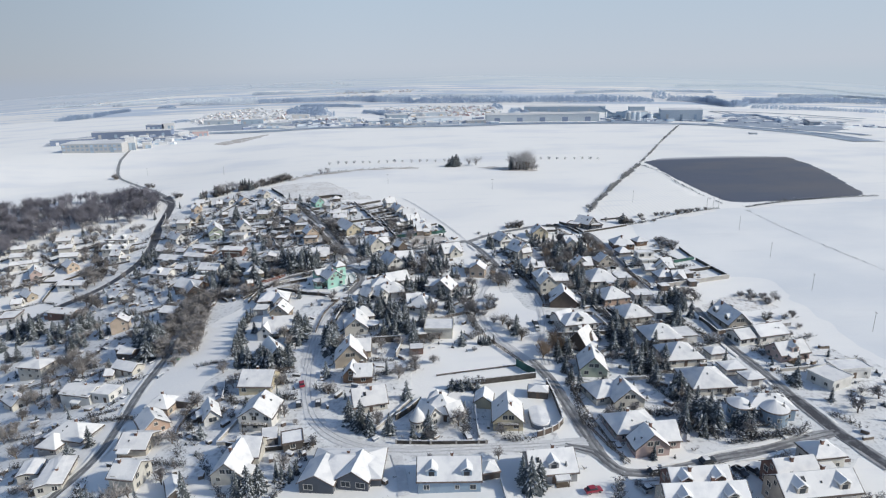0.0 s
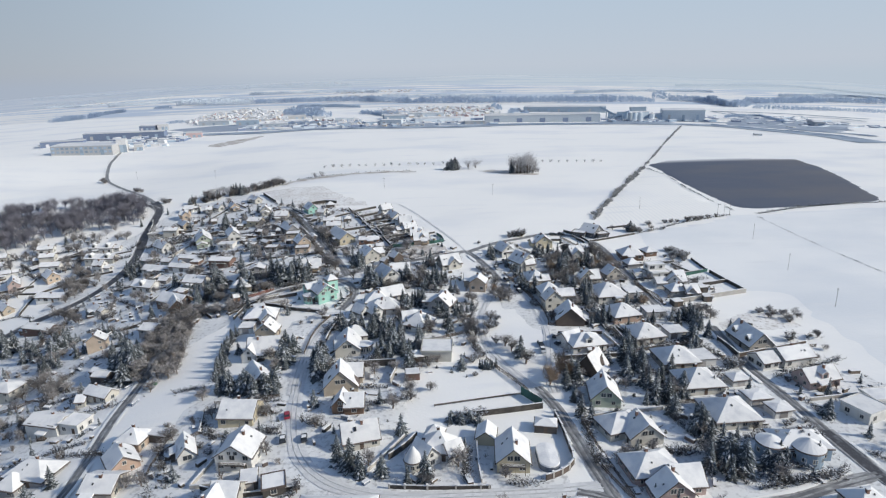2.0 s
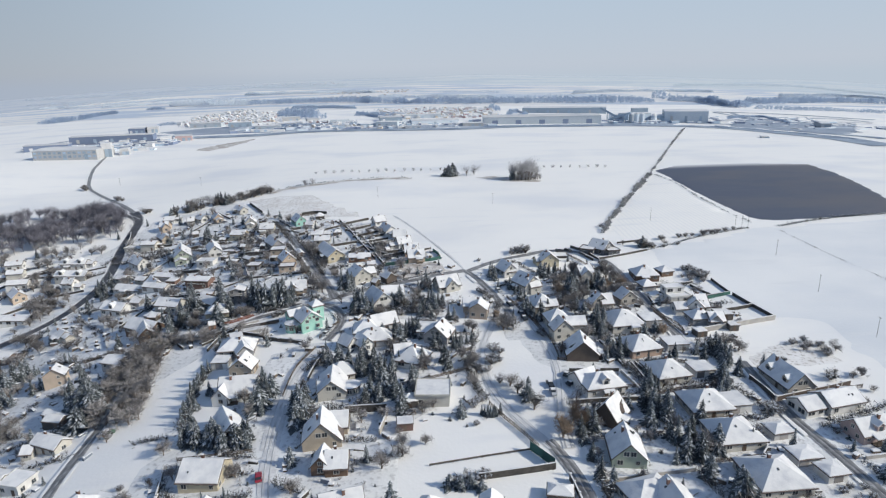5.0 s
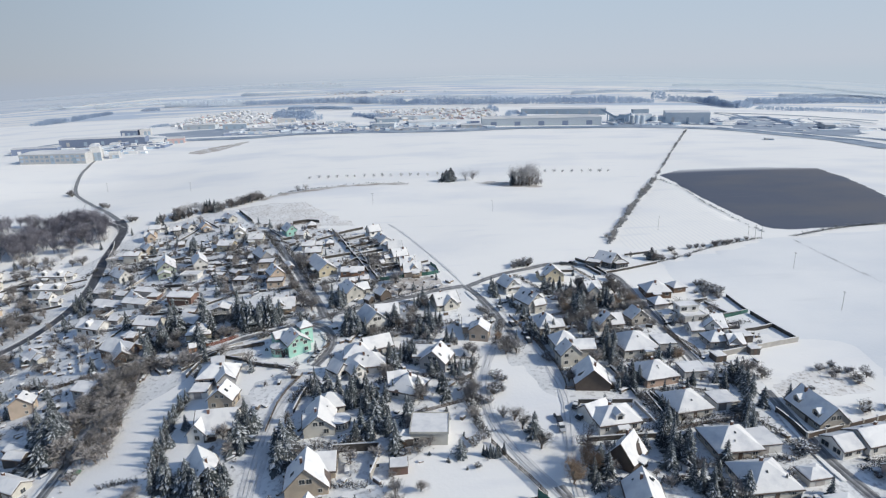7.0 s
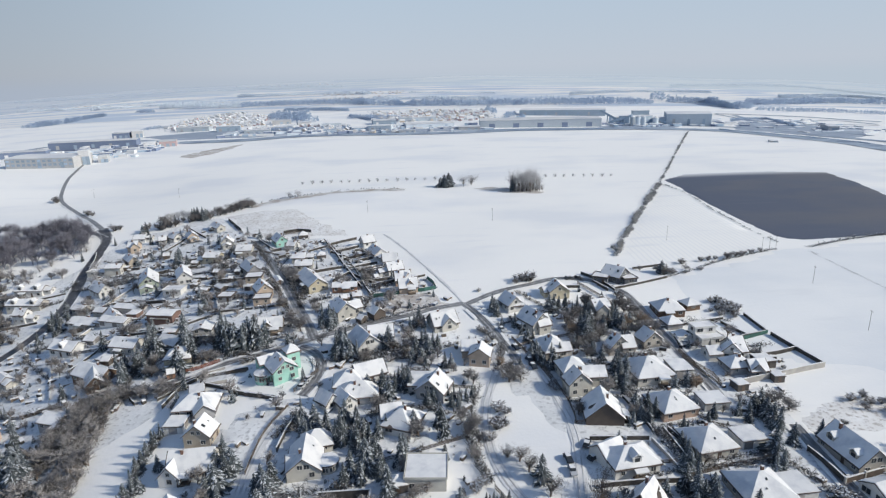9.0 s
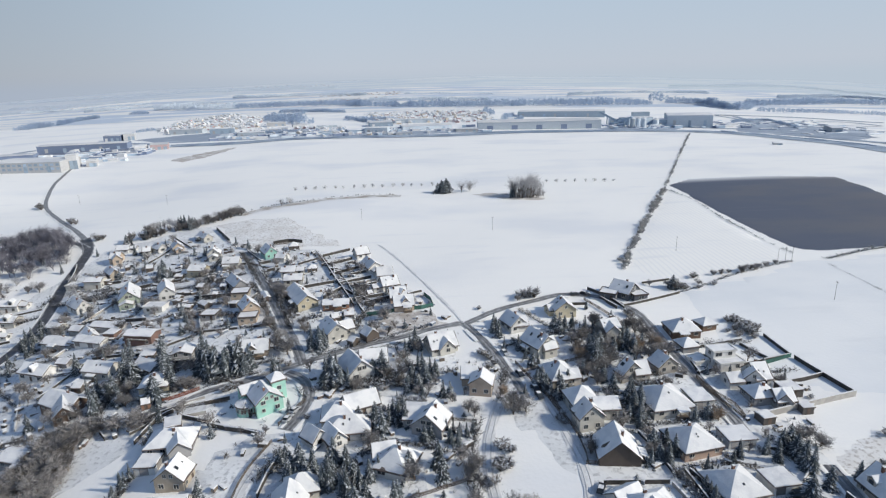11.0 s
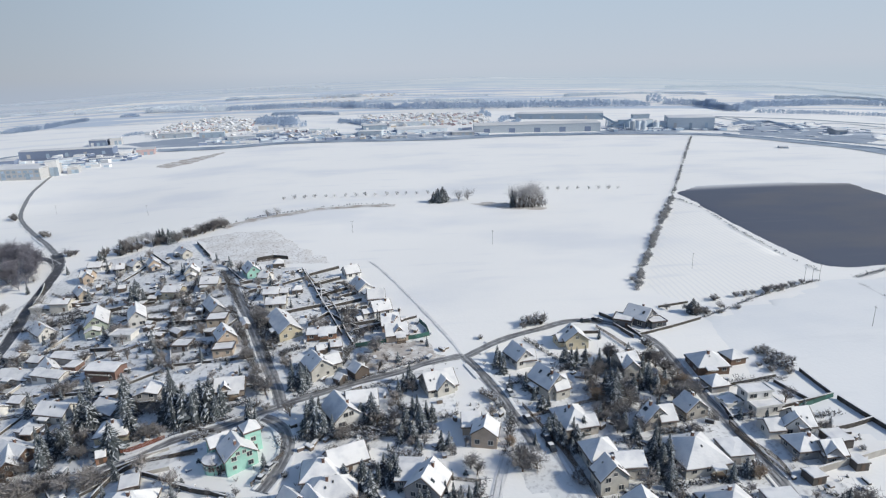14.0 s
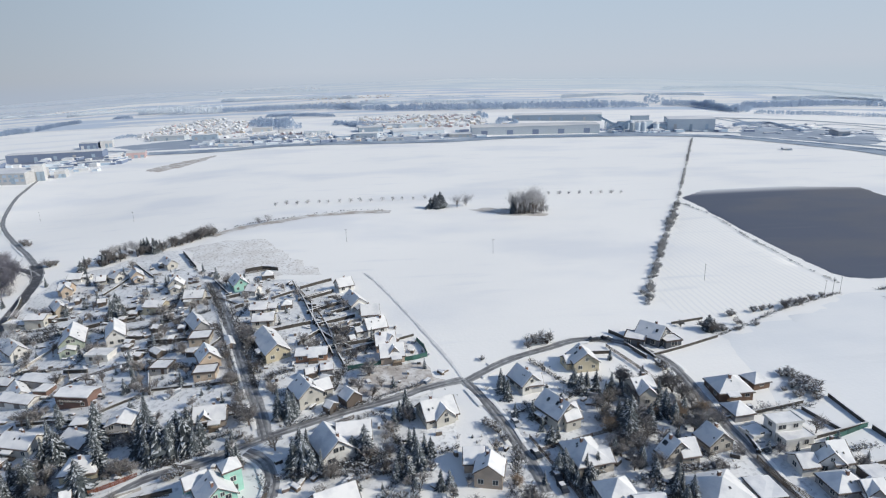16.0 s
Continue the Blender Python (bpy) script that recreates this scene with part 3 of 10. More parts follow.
def build(category, colour, label, *wings):
    """A building of one or more wings (x, y, length, width, turn, eaves, rise, roof kind), with snow on its roofs."""
    x0, y0 = wings[0][0], wings[0][1]
    z0 = land(x0, y0)
    house = empty(category, x0, y0, z0)
    tagged(house, label, category, "buildings of the village")
    wall = WALLS[colour]
    rnd = random.Random(int(x0 * 31 + y0 * 17))
    shed = category in ("shed", "pavilion", "barn")
    garage = category == "garage"
    for n, (x, y, L, W, ang, he, rise, kind) in enumerate(wings):
        FEET.append((x, y, L, W, ang))
        if colour == "tan" and n and kind == "f":
            wall = WALLS["brick"]
        m = pose(x - x0, y - y0, min(0.0, land(x, y) - z0) if n == 0 else land(x, y) - z0, 0, 0, ang)
        part("wall", wing_walls(kind, L, W, he, rise, m), wall, house)
        over = 0.35 if kind == "f" else 0.6
        if shed:
            over = 0.3
        polys = roof_faces(kind, L, W, he, rise, over)
        roof = part("roof", slab(polys, 0.0, 0.18, m), TILE, house)
        polys2 = roof_faces(kind, L, W, he, rise, over - 0.2)
        snow = part("snow_layer", slab(polys2, 0.183, 0.22 if rise < 4 else 0.16, m, 0.1, 0.2, 2), ROOF_SNOW, roof, "thick snow lying on the roof")
        if kind == "f" and not shed and not garage:
            bm = bmesh.new()
            a, b = L / 2 + 0.36, W / 2 + 0.36
            for q in ((-a, a, -b, -b + 0.22), (-a, a, b - 0.22, b), (-a, -a + 0.22, -b + 0.22, b - 0.22), (a - 0.22, a, -b + 0.22, b - 0.22)):
                box(bm, *q, he + 0.1, he + 0.75)
            bm.transform(m)
            part("parapet", bm, wall if colour in ("white", "cream") else TILE, house)
        sizes = {"slate": "ltt", "white": "smml"}.get(colour, "smm")
        if colour != "darkwood":
            windows(house, m, kind, L, W, he, rise, ang, sizes, shed, garage)
        if kind in "gh" and not shed and not garage and (n == 0 or L > 12):
            # chimney with a cap of snow
            u, v = rnd.uniform(-0.3, 0.3) * L, rnd.choice((-1, 1)) * W * 0.1
            if kind == "h":
                u *= 0.3
            zt = he + rise + 0.7
            bm = bmesh.new()
            box(bm, u - 0.35, u + 0.35, v - 0.3, v + 0.3, he + rise * 0.55, zt)
            box(bm, u - 0.45, u + 0.45, v - 0.4, v + 0.4, zt, zt + 0.14)
            bm.transform(m)
            ch = part("chimney", bm, BRICK, house)
            bm = bmesh.new()
            box(bm, u - 0.38, u + 0.38, v - 0.33, v + 0.33, zt + 0.143, zt + 0.28)
            bm.transform(m)
            part("snow_cap", bm, ROOF_SNOW, ch)
            # roof windows in the sunny slopes
            if rise > 2.1 and colour != "darkwood":
                sl = math.degrees(math.atan2(rise, W / 2))
                for s in (-1, 1):
                    for _ in range(rnd.choice((0, 1, 2))):
                        uu, k = rnd.uniform(-0.38, 0.38) * (L if kind == "g" else max(2.0, L - W)), rnd.uniform(0.3, 0.65)
                        big = rnd.choice((1.0, 0.55, 0.4)) if kind == "g" and rise > 3 else rnd.choice((0.5, 0.35))
                        bm = bmesh.new()
                        box(bm, -0.42 * big, 0.42 * big, -0.65 * big, 0.65 * big, 0.0, 0.12)
                        bm.transform(m @ pose(uu, s * W / 2 * k, he + rise * (1 - k) + 0.42, -s * sl, 0, 0))
                        part("roof_window", bm, GLASS, roof, "small dark roof window free of snow")
    if not shed and not garage and wings[0][2] > 8 and wings[0][7] != "f" and rnd.random() < 0.4:
        # a porch with posts and a snowy lean-to roof on the side towards the lane
        x, y, L, W, ang, he, rise, kind = wings[0]
        s = -1 if math.cos(radians(ang)) > 0 else 1
        u = rnd.uniform(-0.3, 0.3) * L
        mm = pose(x - x0, y - y0, min(0.0, land(x, y) - z0), 0, 0, ang) @ pose(u, s * W / 2, 0, 0, 0, 0 if s < 0 else 180)
        bm = bmesh.new()
        for px in (-1.5, 1.5):
            box(bm, px - 0.08, px + 0.08, -1.75, -1.6, -1.0, 2.25)
        box(bm, -1.7, 1.7, -1.8, 0.02, -1.0, 0.18)
        bm.transform(mm)
        porch = part("porch", bm, TIMBER, house, "timber porch with posts")
        part("porch_roof", slab([[(-1.9, -2.0, 2.25), (1.9, -2.0, 2.25), (1.9, 0.1, 2.75), (-1.9, 0.1, 2.75)]], 0.0, 0.3, mm, 0.06), ROOF_SNOW, porch)
    if "balcon" in label:
        x, y, L, W, ang, he, rise, kind = wings[0]
        m = pose(x - x0, y - y0, land(x, y) - z0, 0, 0, ang)
        long_side = "flat block" in label
        facing = (ang - 90, ang + 90) if long_side else (ang + 180, ang)
        turn = min(facing, key=lambda a: math.sin(radians(a)))
        mm = pose(x - x0, y - y0, land(x, y) - z0, 0, 0, turn + 90) @ pose(0, -(W if long_side else L) / 2, 0)
        half = (L if long_side else W) * 0.36
        bm = bmesh.new()
        box(bm, -half, half, -1.4, -0.01, 2.55, 2.72)
        for u in (-half + 0.1, half - 0.1):
            box(bm, u - 0.08, u + 0.08, -1.36, -1.2, -1.0, 2.548)
        bm.transform(mm)
        balcony = part("balcony", bm, TIMBER, house, "timber balcony on posts")
        bm = bmesh.new()
        box(bm, -half, half, -1.38, -1.32, 3.5, 3.6)
        k = -half
        while k < half:
            box(bm, k, k + 0.1, -1.38, -1.33, 2.723, 3.497)
            k += 0.24
        bm.transform(mm)
        part("railing", bm, TIMBER, balcony)
        bm = bmesh.new()
        box(bm, -half + 0.1, half - 0.1, -1.28, -0.05, 2.723, 2.86)
        bm.transform(mm)
        part("snow_cap", bm, ROOF_SNOW, balcony)
    if "dormer" in label:
        x, y, L, W, ang, he, rise, kind = wings[-1] if "terraced" in label else wings[0]
        m = pose(x - x0, y - y0, land(x, y) - z0, 0, 0, ang)
        s = -1 if math.cos(radians(ang)) > 0 else 1
        spots = (-0.28, 0.28) if L > 13 else (0.0,)
        for k in spots:
            dw, dz = (2.6, he + 0.4)
            mm = m @ pose(k * L, s * W * 0.30, dz, 0, 0, 0 if s < 0 else 180)
            bm = bmesh.new()
            box(bm, -dw / 2, dw / 2, -1.2, 2.0, 0, 1.7)
            bm.transform(mm)
            d = part("dormer", bm, wall, house)
            part("dormer_roof", slab([[(-1.6, -1.5, 1.7), (0, -1.5, 2.7), (0, 2.2, 2.7), (-1.6, 2.2, 1.7)], [(0, -1.5, 2.7), (1.6, -1.5, 1.7), (1.6, 2.2, 1.7), (0, 2.2, 2.7)]],
                                     0.0, 0.3, mm, 0.06), ROOF_SNOW, d)
            p = new("pane", PANE["m"])
            p.parent = d
            p.matrix_basis = mm @ pose(0, -1.2, 0.85)
    return house


def turret(house, x, y, r, h, cone, colour, wide="s"):
    """A round turret of a house with windows all round and a pointed roof under snow."""
    o = house.matrix_basis.translation
    at = Matrix.Translation((x - o.x, y - o.y, land(x, y) - o.z))
    bm = bmesh.new()
    bmesh.ops.create_cone(bm, cap_ends=True, segments=20, radius1=r, radius2=r, depth=h + 2, matrix=at @ pose(0, 0, h / 2 - 1))
    wall = part("turret", bm, WALLS[colour], house, "round turret of the house")
    bm = bmesh.new()
    bmesh.ops.create_cone(bm, cap_ends=True, segments=20, radius1=r + 0.45, radius2=r + 0.1, depth=0.3, matrix=at @ pose(0, 0, h + 0.153))
    part("cornice", bm, TILE, wall)
    bm = bmesh.new()
    bmesh.ops.create_cone(bm, cap_ends=True, segments=20, radius1=r + 0.3, radius2=0.06, depth=cone, matrix=at @ pose(0, 0, h + 0.31 + cone / 2))
    part("turret_roof", bm, ROOF_SNOW, wall, "pointed roof under snow")
    for k in range(5):
        a = radians(190 + k * 38)
        w = new("window", SASH[wide])
        w.parent = wall
        w.matrix_basis = at @ pose(math.cos(a) * r * 0.98, math.sin(a) * r * 0.98, h * 0.55, 0, 0, math.degrees(a) + 90)


def leaf_mesh(name, quads, mats, index):
    verts, faces = [], []
    for q in quads:
        n = len(verts)
        verts += q
        faces.append(tuple(range(n, n + len(q))))
    me = bpy.data.meshes.new(name)
    me.from_pydata(verts, [], faces)
    for m in mats:
        me.materials.append(m)
    me.polygons.foreach_set("material_index", index)
    return me


def stick(verts, faces, a, b, ra, rb, sides=4):
    """A tapering limb from a to b."""
    d = (b - a).normalized()
    s = d.orthogonal().normalized()
    t = d.cross(s)
    n = len(verts)
    for p, r in ((a, ra), (b, rb)):
        for k in range(sides):
            w = 2 * math.pi * k / sides
            verts.append(tuple(p + (s * math.cos(w) + t * math.sin(w)) * r))
    for k in range(sides):
        faces.append((n + k, n + (k + 1) % sides, n + sides + (k + 1) % sides, n + sides + k))


def blade(verts, faces, a, b, w):
    """A thin twig: a narrow three-cornered blade from a to b."""
    s = (b - a).orthogonal().normalized() * w
    n = len(verts)
    verts += [tuple(a - s), tuple(a + s), tuple(b)]
    faces.append((n, n + 1, n + 2))


def fir_parts(seed, slim=0.30, ragged=0.2, frost=0.6, gap=1.0):
    """Meshes of a conifer one metre high: trunk, and a crown of drooping boughs with snow lying on them."""
    rnd = random.Random(seed)
    tv, tf = [], []
    stick(tv, tf, Vector((0, 0, -0.03)), Vector((0, 0, 0.97)), 0.022, 0.003, 6)
    trunk = bpy.data.meshes.new("trunk")
    trunk.from_pydata(tv, [], tf)
    trunk.materials.append(BARK)
    quads, index = [], []
    z = 0.05
    lean = [rnd.uniform(0.75, 1.25) for _ in range(8)]
    while z < 0.97:
        k = 1 - z
        reach = slim * (k ** 0.75) * rnd.uniform(1 - ragged, 1 + ragged) + 0.015
        n = int(9 + 16 * k)
        a0 = rnd.uniform(0, 6.28)
        for i in range(n):
            a = a0 + 2 * math.pi * i / n + rnd.uniform(-0.3, 0.3)
            r = reach * rnd.uniform(0.6, 1.15) * lean[int(a * 8 / 6.2832) % 8]
            droop = r * rnd.uniform(0.1, 0.6)
            w = max(0.012, 0.175 * r) * rnd.uniform(0.7, 1.3)
            c, s = math.cos(a), math.sin(a)
            zz = z + rnd.uniform(-0.02, 0.02)
            root, mid, tip = Vector((c * 0.1 * r, s * 0.1 * r, zz + 0.03)), Vector((c * r * 0.62, s * r * 0.62, zz - droop * 0.35)), Vector((c * r, s * r, zz - droop))
            side = Vector((-s, c, 0)) * w
            down = Vector((0, 0, -0.4 * w))
            quads += [[tuple(root), tuple(mid + side + down), tuple(tip), tuple(mid)], [tuple(root), tuple(mid), tuple(tip), tuple(mid - side + down)]]
            index += [0, 0]
            if rnd.random() < frost:
                u = Vector((0, 0, 0.007))
                q = rnd.uniform(0.5, 1.0)
                for sgn in ((-1, 1) if rnd.random() < 0.5 else (rnd.choice((-1, 1)),)):
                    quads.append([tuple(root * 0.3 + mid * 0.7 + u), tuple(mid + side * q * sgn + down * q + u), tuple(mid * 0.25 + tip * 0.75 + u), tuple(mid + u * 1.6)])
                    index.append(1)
        z += gap * (0.030 + 0.020 * k)
    return trunk, leaf_mesh("crown", quads, [NEEDLE, FROST], index)


def bare_parts(seed, spread=0.5, levels=5, count=(5, 5, 4, 4, 3), bole=0.15, twig=0.0032, bark=None, fine=None):
    """Meshes of a leafless tree one metre high: trunk with limbs, and a crown of fine twigs."""
    rnd = random.Random(seed)
    tv, tf, wv, wf = [], [], [], []

    def grow(p, d, length, r, level):
        q = p + d * length
        if level < 3:
            stick(tv, tf, p, q, r, r * 0.65, 4)
        else:
            blade(wv, wf, p, q, max(r * 0.8, twig))
        if level == levels:
            return
        for i in range(count[level]):
            e = Vector((rnd.gauss(0, 1), rnd.gauss(0, 1), rnd.gauss(0.12, 0.6))).normalized()
            nd = (d * rnd.uniform(0.8, 1.2) + e * (spread * 1.45 + 0.16 * level) + Vector((0, 0, 0.05))).normalized()
            grow(p + (q - p) * rnd.uniform(0.22 if level == 0 else 0.35, 1.0), nd, length * rnd.uniform(0.62, 1.05), r * 0.55, level + 1)

    grow(Vector((0, 0, -0.03)), Vector((0, 0, 1)), bole, 0.02, 0)
    top = max(v[2] for v in wv)
    out = []
    for name, v, f, m in (("trunk", tv, tf, bark or BARK), ("crown", wv, wf, fine or TWIG)):
        me = bpy.data.meshes.new(name)
        me.from_pydata([(a / top, b / top, c / top) for a, b, c in v], [], f)
        me.materials.append(m)
        out.append(me)
    return out


def bush_parts(seed, stems=22, twigs=16):
    """Meshes of a snow-dusted shrub one metre high: stems, and a crown of twigs with snow."""
    rnd = random.Random(seed)
    tv, tf, wv, wf = [], [], [], []
    tips = []
    for _ in range(stems):
        a, l = rnd.uniform(0, 6.28), rnd.uniform(0.3, 0.75)
        q = Vector((math.cos(a) * l * 0.7, math.sin(a) * l * 0.7, rnd.uniform(0.4, 0.75)))
        stick(tv, tf, Vector((0, 0, -0.05)), q, 0.02, 0.01, 3)
        for _ in range(twigs):
            e = Vector((rnd.gauss(0, 1), rnd.gauss(0, 1), rnd.gauss(0.4, 0.7))).normalized()
            s = q * rnd.uniform(0.5, 1.0)
            tips.append(s + e * rnd.uniform(0.15, 0.35))
            blade(wv, wf, s, tips[-1], 0.022)
    quads = [[wv[f[0]], wv[f[1]], wv[f[2]]] for f in wf]
    index = [0] * len(quads)
    for p in rnd.sample(tips, len(tips) // 5):
        w = rnd.uniform(0.03, 0.08)
        quads.append([tuple(p + Vector((w * math.cos(k * 1.57 + 0.4), w * math.sin(k * 1.57 + 0.4), -0.01))) for k in range(4)])
        index.append(1)
    stem = bpy.data.meshes.new("stem")
    stem.from_pydata(tv, [], tf)
    stem.materials.append(BARK)
    return stem, leaf_mesh("crown", quads, [TWIG, FROST], index)


FIRS = [fir_parts(*s) for s in ((1, 0.22, 0.2, 0.6), (2, 0.26, 0.3, 0.5), (3, 0.31, 0.4, 0.75), (4, 0.20, 0.25, 0.4), (5, 0.24, 0.35, 0.6), (6, 0.35, 0.5, 0.8), (7, 0.28, 0.45, 0.4))]
PINES = [fir_parts(s, sl, 0.5, 0.65) for s, sl in ((25, 0.46), (26, 0.52), (27, 0.42))]
THUJA = [fir_parts(20, 0.17, 0.1, 0.3), fir_parts(21, 0.20, 0.15, 0.4)]
BARES = [bare_parts(s, sp) for s, sp in ((31, 0.42), (32, 0.5), (33, 0.6), (34, 0.46), (35, 0.55))]
POPLARS = [bare_parts(s, sp, 5, (9, 4, 4, 4, 3), 0.34, 0.0019, None, FROST_TWIG) for s, sp in ((36, 0.24), (37, 0.3), (38, 0.27))]
FIELD_TREES = [bare_parts(s, 0.5, 5, (7, 4, 4, 3, 3), 0.34, 0.0042, None, FROST_TWIG) for s in (56, 57, 58)]
WILLOW = material("willow_twigs", (0.27, 0.20, 0.15), 0.9, (0.36, 0.29, 0.23), 0.6, tint=0.15)
WILLOWS = [bare_parts(s, 0.42, 5, (8, 5, 4, 4, 3), 0.2, 0.0032, None, WILLOW) for s in (66, 67)]
BUSHES = [bush_parts(s) for s in (41, 42, 43)]
TREES = []


def plant(name, label, category, group, meshes, names, x, y, h, wide=1.0):
    t = empty(name, x, y, land(x, y) - 0.02, (x * 37 + y * 91) % 360)
    tagged(t, label, category, group)
    for me, n in zip(meshes, names):
        o = new(n, me)
        o.parent = t
        o.scale = (h * wide, h * wide, h)
    TREES.append((x, y))
    return t


def pick(seq, x, y):
    return seq[int(abs(x * 7.3 + y * 3.1) * 10) % len(seq)]


def fir(x, y, h):
    big = "tall" if h > 9.5 else "young" if h < 6.5 else "dense"
    h *= 0.92
    wide = 0.85 + 0.3 * (abs(x * 3.7 + y * 1.9) % 1.0)
    plant("spruce", big + " dark spruce with snow on its drooping boughs", "tree", "conifers among the gardens", pick(FIRS, x, y), ("trunk", "crown"), x, y, h, wide)


def pine(x, y, h):
    plant("pine", "broad dark evergreen heavy with snow", "tree", "conifers among the gardens", pick(PINES, x, y), ("trunk", "crown"), x, y, h)


def thuja(x, y, h):
    plant("thuja", "slim dark evergreen standing in a snowy row", "tree", "conifers among the gardens", pick(THUJA, x, y), ("trunk", "crown"), x, y, h)


def bare(x, y, h):
    kinds = POPLARS if h > 12 else FIELD_TREES if y > 400 else BARES
    plant("bare_tree", "leafless brown tree with fine frosted twigs" if h < 9 else "tall leafless tree with a wide twiggy crown", "tree", "leafless trees",
          pick(kinds, x, y), ("trunk", "crown"), x, y, h)


def willow(x, y, h):
    plant("willow", "large leafless willow with a tawny crown of hanging twigs", "tree", "leafless trees", pick(WILLOWS, x, y), ("trunk", "crown"), x, y, h, 0.9)


def bush(x, y, h):
    plant("shrub", "leafless brown shrub dusted with snow", "shrub", "garden shrubs", pick(BUSHES, x, y), ("stem", "crown"), x, y, h, 1.2)


def thicket(name, label, category, spots, kinds, bark=None):
    """Many plants that nobody could count, joined into one mesh; spots are x, y, height, width."""
    verts, faces, index = [], [], []
    for x, y, h, wide in spots:
        meshes = pick(kinds, x, y)
        z = land(x, y)
        c, s = math.cos(x * 5 + y), math.sin(x * 5 + y)
        for k, me in enumerate(meshes):
            n = len(verts)
            verts += [(x + h * wide * (v.co.x * c - v.co.y * s), y + h * wide * (v.co.x * s + v.co.y * c), z + h * v.co.z) for v in me.vertices]
            for f in me.polygons:
                faces.append(tuple(n + i for i in f.vertices))
                index.append(0 if k == 0 else 1 + f.material_index)
    mats = [bark, bark] if bark else [BARK] + list(pick(kinds, 0, 0)[1].materials)
    return tagged(mesh_object(name, verts, faces, mats, index=index), label, category, kind="stuff")


BARRIERS = dict(
    wall=("garden_wall", STONE, 0.28, "dark garden wall with a ridge of snow on top", "wall"),
    wallcap=("garden_wall", CONCRETE, 0.32, "pale concrete garden wall capped with snow", "wall"),
    brickwall=("garden_wall", WALL_BROWN, 0.30, "brown boundary wall with pale piers, capped with snow", "wall"),
    postwall=("garden_wall", STONE, 0.22, "low dark street wall between pale piers", "wall"),
    green=("fence", MESHG, 0.06, "green mesh garden fence standing in snow", "fence"),
    fence=("fence", TIMBER, 0.07, "dark timber garden fence with snowy rails", "fence"),
    orangefence=("fence", ORANGE, 0.07, "orange-red picket fence along the lane", "fence"))


def barrier(kind, height, pts):
    if kind == "hedge":
        hedge(height, pts)
        return
    name, mat, thick, label, category = BARRIERS[kind]
    line = smooth_line(pts, 5.0)
    o = line[0]
    z0 = land(o.x, o.y)
    thing = empty(name, o.x, o.y, z0)
    tagged(thing, label, category, "garden boundaries")
    solid = category == "wall"
    for i in range(len(line) - 1):
        a, b = line[i], line[i + 1]
        d = b - a
        if d.length < 0.3:
            continue
        ang = math.degrees(math.atan2(d.y, d.x))
        za, zb = land(a.x, a.y) - z0, land(b.x, b.y) - z0
        L = d.length
        shear = Matrix.Identity(4)
        shear[2][0] = (zb - za) / L
        m = Matrix.Translation((a.x - o.x, a.y - o.y, za)) @ pose(0, 0, 0, 0, 0, ang) @ shear
        bm = bmesh.new()
        if solid:
            box(bm, 0, L, -thick / 2, thick / 2, -0.5, height, m)
            seg = part("wall_section", bm, mat, thing)
            bm = bmesh.new()
            v, f = box(bm, 0, L, -thick / 2 - 0.04, thick / 2 + 0.04, height + 0.003, height + 0.18, m)
            part("snow_cap", bm, ROOF_SNOW, seg)
            if kind in ("postwall", "brickwall"):
                bm = bmesh.new()
                box(bm, -0.25, 0.25, -0.26, 0.26, -0.5, height + 0.3, m)
                pier = part("pier", bm, CONCRETE, thing, "pale concrete pier")
                bm = bmesh.new()
                box(bm, -0.3, 0.3, -0.3, 0.3, height + 0.303, height + 0.5, m)
                part("snow_cap", bm, ROOF_SNOW, pier)
        else:
            if kind == "fence":
                for z in (0.3, height * 0.6, height * 0.9):
                    box(bm, 0, L, -0.03, 0.03, z, z + 0.14, m)
                k = 0.15
                while k < L:
                    box(bm, k, k + 0.13, -0.055, -0.033, 0.1, height, m)
                    k += 0.3
            elif kind == "orangefence":
                for z in (0.3, height * 0.75):
                    box(bm, 0, L, -0.03, 0.03, z, z + 0.1, m)
                k = 0.1
                while k < L:
                    box(bm, k, k + 0.2, -0.055, -0.033, 0.1, height, m)
                    k += 0.28
            else:
                box(bm, 0, L, -0.02, 0.02, 0.05, height, m)
            part("panel", bm, mat, thing)
            bm = bmesh.new()
            box(bm, -0.08, 0.08, -0.08, 0.08, -0.4, height + 0.12, m)
            part("post", bm, mat, thing)


